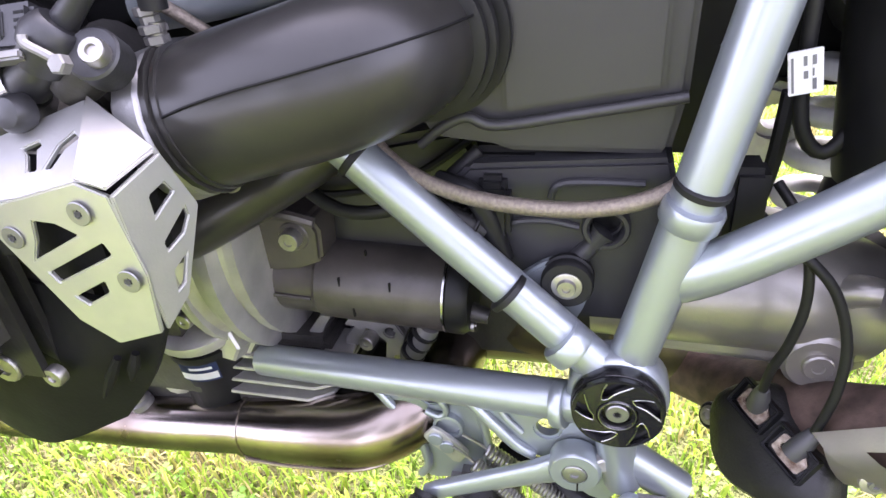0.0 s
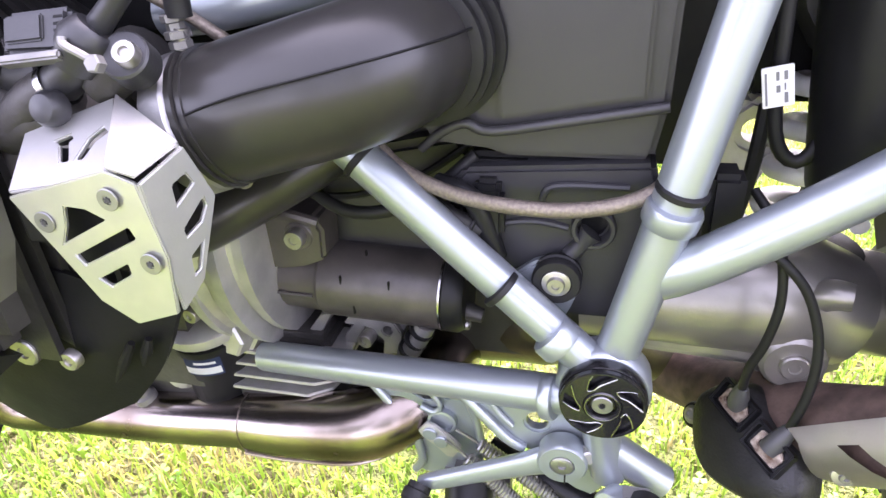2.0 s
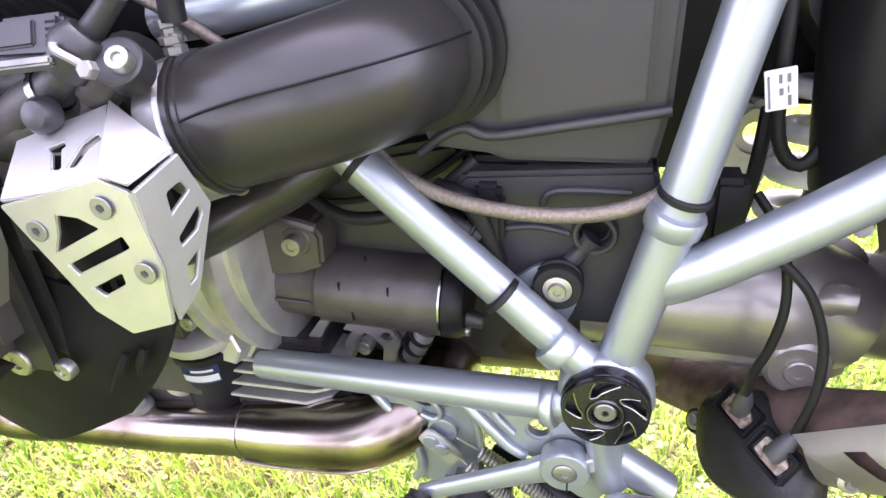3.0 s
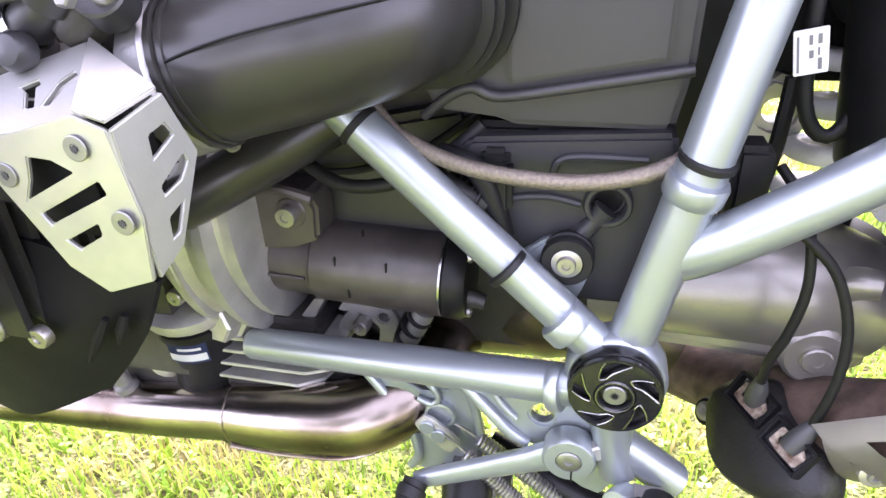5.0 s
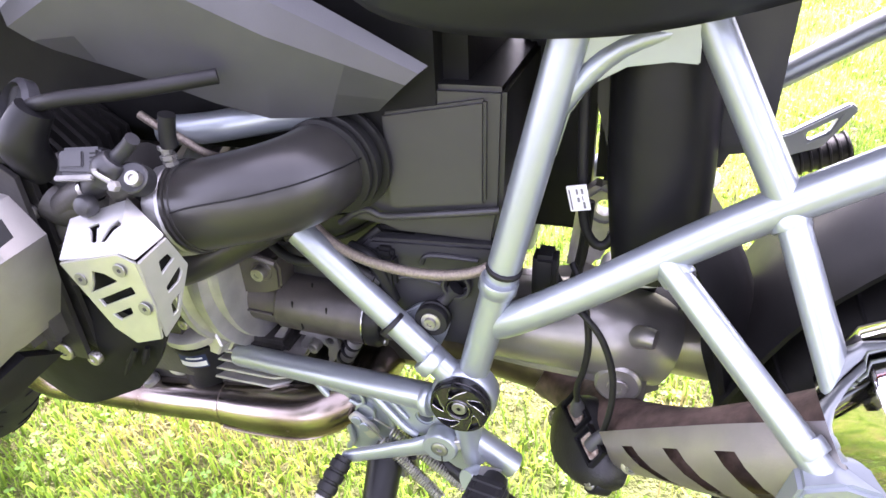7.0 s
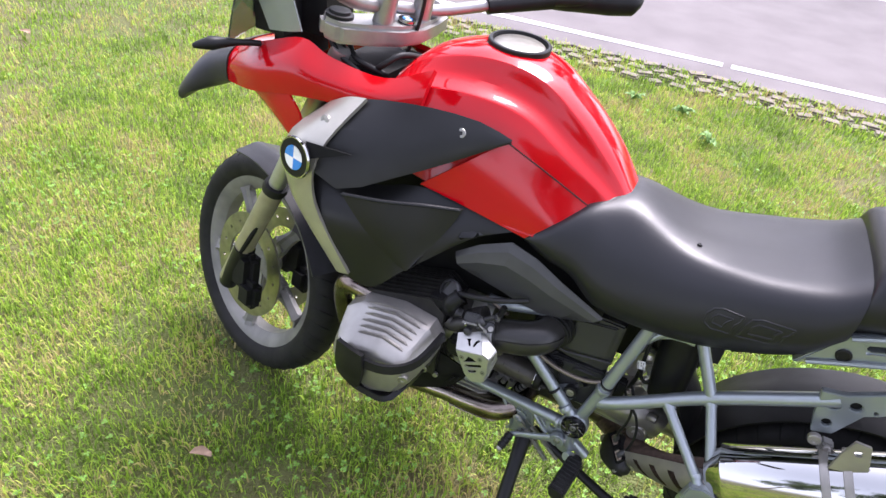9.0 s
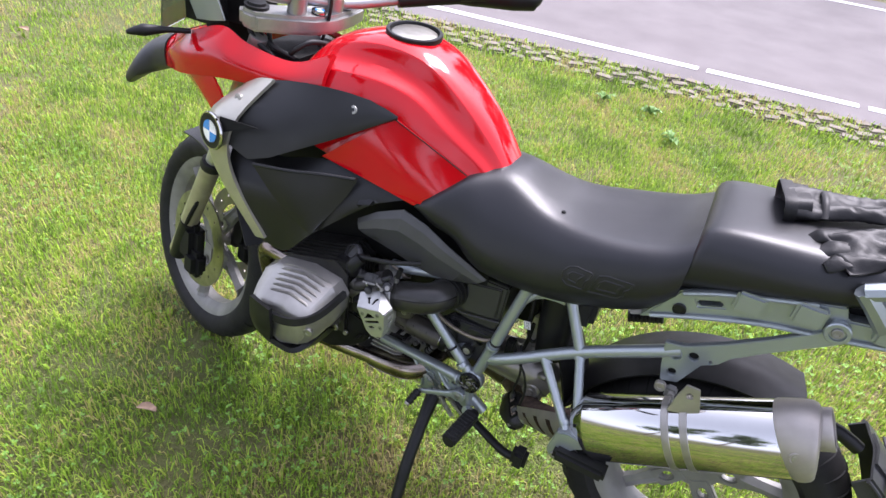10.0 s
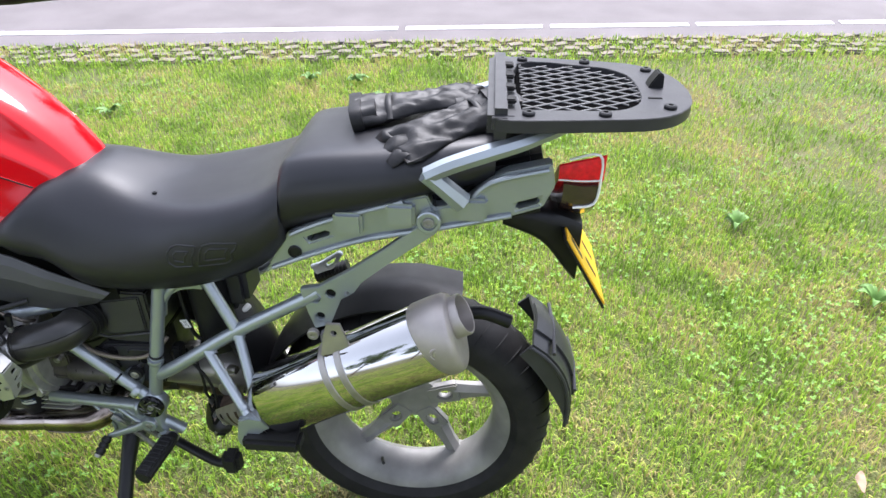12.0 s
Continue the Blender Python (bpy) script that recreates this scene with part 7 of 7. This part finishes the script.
part("injector_clip", tube(B(), [(-0.030, -0.222, 0.658), (-0.029, -0.223, 0.655), (-0.022, -0.223, 0.651), (-0.015, -0.222, 0.646)], 0.0019, 8, 4), CASTDARK, harness, "bent metal clip")
part("clip_foot", turned(B(), axis((-0.015, -0.224, 0.647), (0, -1, 0.4)), [(0.0042, -0.002), (0.0042, 0.002), (0.0036, 0.0028)], 6), CASTDARK, harness, smooth=False)
part("boss_ear", turned(B(), axis((-0.012, -0.209, 0.647), (0.2, -0.8, 0.6)), [(0.0115, -0.012), (0.0115, 0.001), (0.0105, 0.002)], 24), INJMAT, harness)
bolt(harness, (-0.008, -0.212, 0.648), (0.2, -0.8, 0.6), r=0.0058, h=0.004)
part("cap_nut", turned(B(), axis((-0.052, -0.220, 0.626), (0, -1, 0.3)), [(0.0085, -0.004), (0.0085, 0.002), (0.0065, 0.005), (0.003, 0.006)], 22), INJMAT, harness)
CB = axis((-0.049, -0.215, 0.659), (0.1, -0.85, 0.5)) @ Matrix.Rotation(radians(4), 4, "Z")
plug_box = part("connector", sheet(B(), CB @ Matrix.Translation((0, 0, -0.016)), [(-0.017, -0.009), (0.017, -0.011), (0.017, 0.010), (-0.015, 0.010)], (), 0.018, 0.0025), INJMAT, harness)
part("connector_face", sheet(B(), CB @ Matrix.Translation((-0.004, 0.001, 0.0005)), [(-0.010, -0.006), (0.009, -0.006), (0.009, 0.006), (-0.010, 0.006)], (), 0.003, 0.001), INJMAT, harness)
part("connector_lip", sheet(B(), CB @ Matrix.Translation((0, -0.011, -0.004)), [(-0.018, -0.003), (0.013, -0.003), (0.013, 0.001), (-0.018, 0.001)], (), 0.008, 0.001), CASTDARK, harness, "pale clip edge")
for k in range(4):
    part("connector_slot", sheet(B(), CB @ Matrix.Translation((0.012, -0.004 + 0.003 * k, 0.0014)), [(-0.0022, -0.0006), (0.0022, -0.0006), (0.0022, 0.0006), (-0.0022, 0.0006)], (), 0.0008), DARK, harness)
for k in range(10):
    p = V3((0.078, -0.106, 0.541)).lerp(V3((0.122, -0.115, 0.523)), k / 9)
    part("conduit_rib", turned(B(), axis(p, (0.044, -0.009, -0.018)), [(0.006, -0.0012), (0.0078, -0.0006), (0.0078, 0.0006), (0.006, 0.0012)], 12), RUBBER, harness)
for lo, hi in (((-0.145, -0.222, 0.652), (-0.105, -0.195, 0.676)), ((0.118, -0.115, 0.515), (0.14, -0.10, 0.545)), ((0.122, -0.111, 0.540), (0.138, -0.10, 0.552))):
    part("connector", block(B(), lo, hi, 0.003), PLASTIC, harness)
for k in range(5):
    part("connector_rib", block(B(), (0.119, -0.117, 0.502 + 0.006 * k), (0.133, -0.108, 0.505 + 0.006 * k), 0.0008), INJMAT, harness)
HN = V3((-0.007, -0.175, 0.645))
for k, r in ((0.0, 0.0058), (0.0048, 0.0064), (0.0085, 0.0045), (0.0125, 0.0060)):
    part("hose_fitting", turned(B(), axis(HN + V3((-0.08 * k, 0, k)), (-0.08, 0, 1)), [(r * 0.9, -0.0020), (r, -0.0016), (r, 0.0016), (r * 0.9, 0.0020)], 6), CASTDARK, harness, smooth=False)
bolt(harness, (-0.115, -0.215, 0.612), (0, -1, 0.5), r=0.006, h=0.004)
bm = B()
turned(bm, axis((-0.112, -0.20, 0.688), (-0.3, -0.8, 0.5)), [(0.024, -0.008), (0.024, 0.0), (0.020, 0.003), (0.020, -0.004)], 24)
part("cable_wheel", bm, GREYPLASTIC, harness)

# ---- gloves on the passenger seat ----


def glove(m, label):
    root = tagged(new("leather_glove"), label, "glove", "pair of gloves")
    root.matrix_world = pose(0, 0, 0, -LEAN_ANGLE, 0, 0) @ m
    bm = B()
    seg, n_l = 56, 34
    loops = []
    for q in range(n_l + 1):
        t = q / n_l
        c = V3((-0.11 + 0.21 * t, 0.012 * t, 0.027 - 0.014 * t))
        half = 0.054 - 0.010 * math.sin(t * 3.1) + 0.004 * math.sin(t * 9)
        tall = 0.024 * (1 - 0.45 * t) * (1 - max(0, t - 0.88) * 6)
        ring_ = []
        for k in range(seg):
            a = 2 * math.pi * k / seg
            y, z = half * math.cos(a), tall * math.sin(a)
            fold = 0.012 * noise.noise(V3((t * 2.2, y * 48, len(label) * 0.37))) - 0.009 * abs(noise.noise(V3((t * 6 + y * 20, y * 34, 4.0)))) + 0.003 * noise.noise(V3((t * 16, y * 110, 1.0)))
            ring_.append(c + V3((0.004 * math.sin(y * 120), y, max(-0.4 * tall, z) + (fold if z > 0 else 0))))
        loops.append(ring_)
    rings(bm, loops)
    part("palm", bm, LEATHER, root, smooth=True, sharp=80)
    bm = B()
    cuffs = []
    for r, h in ((0.056, -0.005), (0.060, 0.012), (0.058, 0.016), (0.052, 0.012), (0.044, -0.03)):
        cuffs.append([V3((-0.105 - h, r * math.cos(a), 0.030 + 0.50 * r * math.sin(a) + 0.005 * math.sin(3 * a))) for a in (2 * math.pi * k / 36 for k in range(36))])
    rings(bm, cuffs)
    part("cuff", bm, LEATHER, root)
    part("cuff_strap", tube(B(), [(-0.055, -0.050, 0.022), (-0.052, -0.02, 0.043), (-0.050, 0.02, 0.043), (-0.048, 0.050, 0.022)], 0.006, 8, 6, 0.4), LEATHER, root)
    for y, ln_ in ((-0.026, 0.020), (0.004, 0.028), (0.032, 0.022)):
        bm = tube(B(), [(0.065, y, 0.012), (0.10, y * 1.1, 0.010), (0.10 + ln_, y * 1.2, -0.002)], [0.020, 0.018, 0.010], 14, 6, 0.5)
        for v in bm.verts:
            v.co += V3((0, 0, 1)) * noise.noise(v.co * 60) * 0.006
        part("finger", bm, LEATHER, root)
    return root


glove(Matrix.Translation((0.775, 0.035, 1.030)) @ Matrix.Rotation(radians(9), 4, "Z") @ Matrix.Rotation(radians(-13), 4, "Y"), "creased black leather glove lying on the passenger seat")
glove(Matrix.Translation((0.83, -0.050, 1.026)) @ Matrix.Rotation(radians(207), 4, "Z") @ Matrix.Rotation(radians(6), 4, "Y") @ Matrix.Rotation(radians(-8), 4, "X"), "creased black leather glove folded across the other")


# ---- lawn details ----
LEAF = mat("dry_leaf", (0.30, 0.20, 0.13), 0.8, 0, 0.3, 40, 0.4, 200)
for x, y, a, s in ((-0.646, -0.386, 20, 1.0), (1.92, 0.09, 70, 1.1), (-3.4, 1.18, 0, 1.6), (1.12, 1.55, 40, 1.0)):
    bm = B()
    patch(bm, [[(-0.03 * s, 0, 0.004), (0, -0.004, 0.012), (0.03 * s, 0, 0.005)], [(-0.028 * s, 0.008, 0.006), (0, 0.012 * s, 0.004), (0.028 * s, 0.008, 0.012)], [(-0.02 * s, 0.016, 0.012), (0, 0.022 * s, 0.014), (0.02 * s, 0.014, 0.006)]], 0.0012)
    lf = part("fallen_leaf", bm, LEAF, None)
    lf.matrix_world = pose(x, y, 0.028, 0, 0, a)
    tagged(lf, "dry brown leaf lying on the grass", "leaf", "fallen leaves")
WEED = mat("weed_leaf", (0.10, 0.20, 0.03), 0.6, 0, 0.3, 30, 0.2, 200)
rng = random.Random(5)
for x, y in ((0.29, 2.45), (1.95, 1.3), (-1.2, 2.2), (2.3, 0.85), (-0.2, 2.75), (0.1, 2.75)):
    root = tagged(new("broadleaf_weed"), "low broad-leaved weed growing in the lawn", "weed", "weeds")
    root.matrix_world = pose(x, y, 0.0, 0, 0, rng.uniform(0, 360))
    for i in range(11):
        a, ln_ = rng.uniform(0, 6.28), rng.uniform(0.035, 0.08)
        d, w = V3((math.cos(a), math.sin(a), 0)), V3((-math.sin(a), math.cos(a), 0)) * rng.uniform(0.009, 0.015)
        h = rng.uniform(0.03, 0.06)
        bm = B()
        patch(bm, [[d * ln_ * t + w * u * k + V3((0, 0, h * math.sin(t * 2.4) + abs(u) * 0.004)) for u in (-1, 0, 1)] for t, k in ((0.05, 0.15), (0.35, 0.9), (0.7, 1.0), (1.0, 0.1))], 0.0008, 2)
        part("leaf", bm, WEED, root)

# ---- grass pavers along the road ----
pav = tagged(new("pavement"), "open concrete grass pavers between lawn and road", "pavement", kind="structure")


def paver_mesh(s):
    bm = B()
    block(bm, (-0.062, -0.040, -0.05), (0.062, 0.040, -0.002 + 0.003 * s), 0.012)
    for v in bm.verts:
        v.co += V3((noise.noise(v.co * 30 + V3((s, 0, 0))), noise.noise(v.co * 30 + V3((0, s, 5))), 0)) * 0.006
    me = bpy.data.meshes.new("paver")
    bm.to_mesh(me)
    bm.free()
    me.materials.append(CONCRETE)
    return me


PM = [paver_mesh(s) for s in range(4)]
turn = math.atan(SLOPE)
singles, rest = 0, []
for row in range(4):
    for i in range(-34, 35):
        x = i * 0.155 + (row % 2) * 0.077
        y = road_y(x, 3.19 + row * 0.098)
        m = pose(x, y, 0.0, 0, 0, math.degrees(turn) + (35 if (i + row) % 2 else -20) * 0.5)
        if -13 <= i <= 22 and singles < 300:
            o = new("paver", PM[rng.randrange(4)])
            o.parent = pav
            o.matrix_local = m
            singles += 1
        else:
            rest.append(m)
bm = B()
for m in rest:
    b2 = B()
    b2.from_mesh(PM[0])
    b2.transform(m)
    me = bpy.data.meshes.new("t")
    b2.to_mesh(me)
    b2.free()
    bm.from_mesh(me)
    bpy.data.meshes.remove(me)
far = part("paver_rows", bm, CONCRETE, pav)
far["kind"] = "stuff"
blades("grass", 42000, (-6, 6, 2.7, 4.2), 0.02, 0.05, 0.003, 9, lambda x, y: (y > road_y(x, 3.1)) & (y < road_y(x, 3.5)), "grass tufts growing between the pavers")


# ---- trees across the road and behind, seen as reflections ----
BARK = mat("tree_bark", (0.11, 0.085, 0.06), 0.9, 0, 0.35, 6, 0.9, 40)
FOLIAGE = mat("tree_leaves", (0.055, 0.095, 0.022), 0.55, 0, 0.4, 1.2)


def tree(x, y, seed, label):
    rg = np.random.default_rng(seed)
    root = tagged(new("tree"), label, "tree", "trees round the lawn")
    root.matrix_world = pose(x, y, -0.02, 0, 0, seed * 40)
    bm = tube(B(), [(0, 0, 0), (0.08, 0.03, 2.0), (0.0, 0.1, 4.5), (0.05, 0.0, 7.5)], [0.26, 0.2, 0.15, 0.05], 12)
    trunk = part("trunk", bm, BARK, root)
    tips = [V3((0.05, 0, 7.8))]
    for k in range(8):
        a, z = k * 2.4 + rg.uniform(-0.3, 0.3), 2.8 + 0.55 * k
        d = V3((math.cos(a), math.sin(a), 0.55)) * rg.uniform(1.8, 2.8)
        p0 = V3((0.03, 0.06, z))
        part("limb", tube(B(), [p0, p0 + d * 0.5 + V3((0, 0, -0.1)), p0 + d], [0.075, 0.05, 0.02], 8), BARK, root)
        tips += [p0 + d, p0 + d * 0.6]
    n = 9000
    c = np.array([list(tips[i]) for i in rg.integers(0, len(tips), n)]) + rg.normal(0, 0.62, (n, 3)) * (1, 1, 0.7)
    u, v = rg.normal(0, 1, (n, 3)), rg.normal(0, 1, (n, 3))
    u /= np.linalg.norm(u, axis=1)[:, None]
    v -= u * (u * v).sum(1)[:, None]
    v /= np.linalg.norm(v, axis=1)[:, None]
    co = np.stack([c - u * 0.13, c + v * 0.06, c + u * 0.13, c - v * 0.06], 1).reshape(-1, 3)
    me = bpy.data.meshes.new("crown")
    me.from_pydata(co.tolist(), [], np.arange(4 * n).reshape(-1, 4).tolist())
    me.materials.append(FOLIAGE)
    crown = new("crown", me)
    crown.parent = root
    return root


first = tree(-9.0, 15.5, 1, "broad leafy green tree across the road")
second = tree(-3.5, 16.5, 2, "broad leafy green tree across the road")
for x, y, z, src in ((2.5, 15.0, 30, first), (8.0, 16.5, 120, second), (-15.0, 13.0, 200, second), (14.0, 15.0, 260, first), (-14.0, 5.5, 75, first), (-6.0, -13.0, 150, first), (1.0, -15.0, 10, second), (8.0, -13.0, 300, first)):
    copy_thing(src, pose(x, y, -0.02, 0, 0, z))
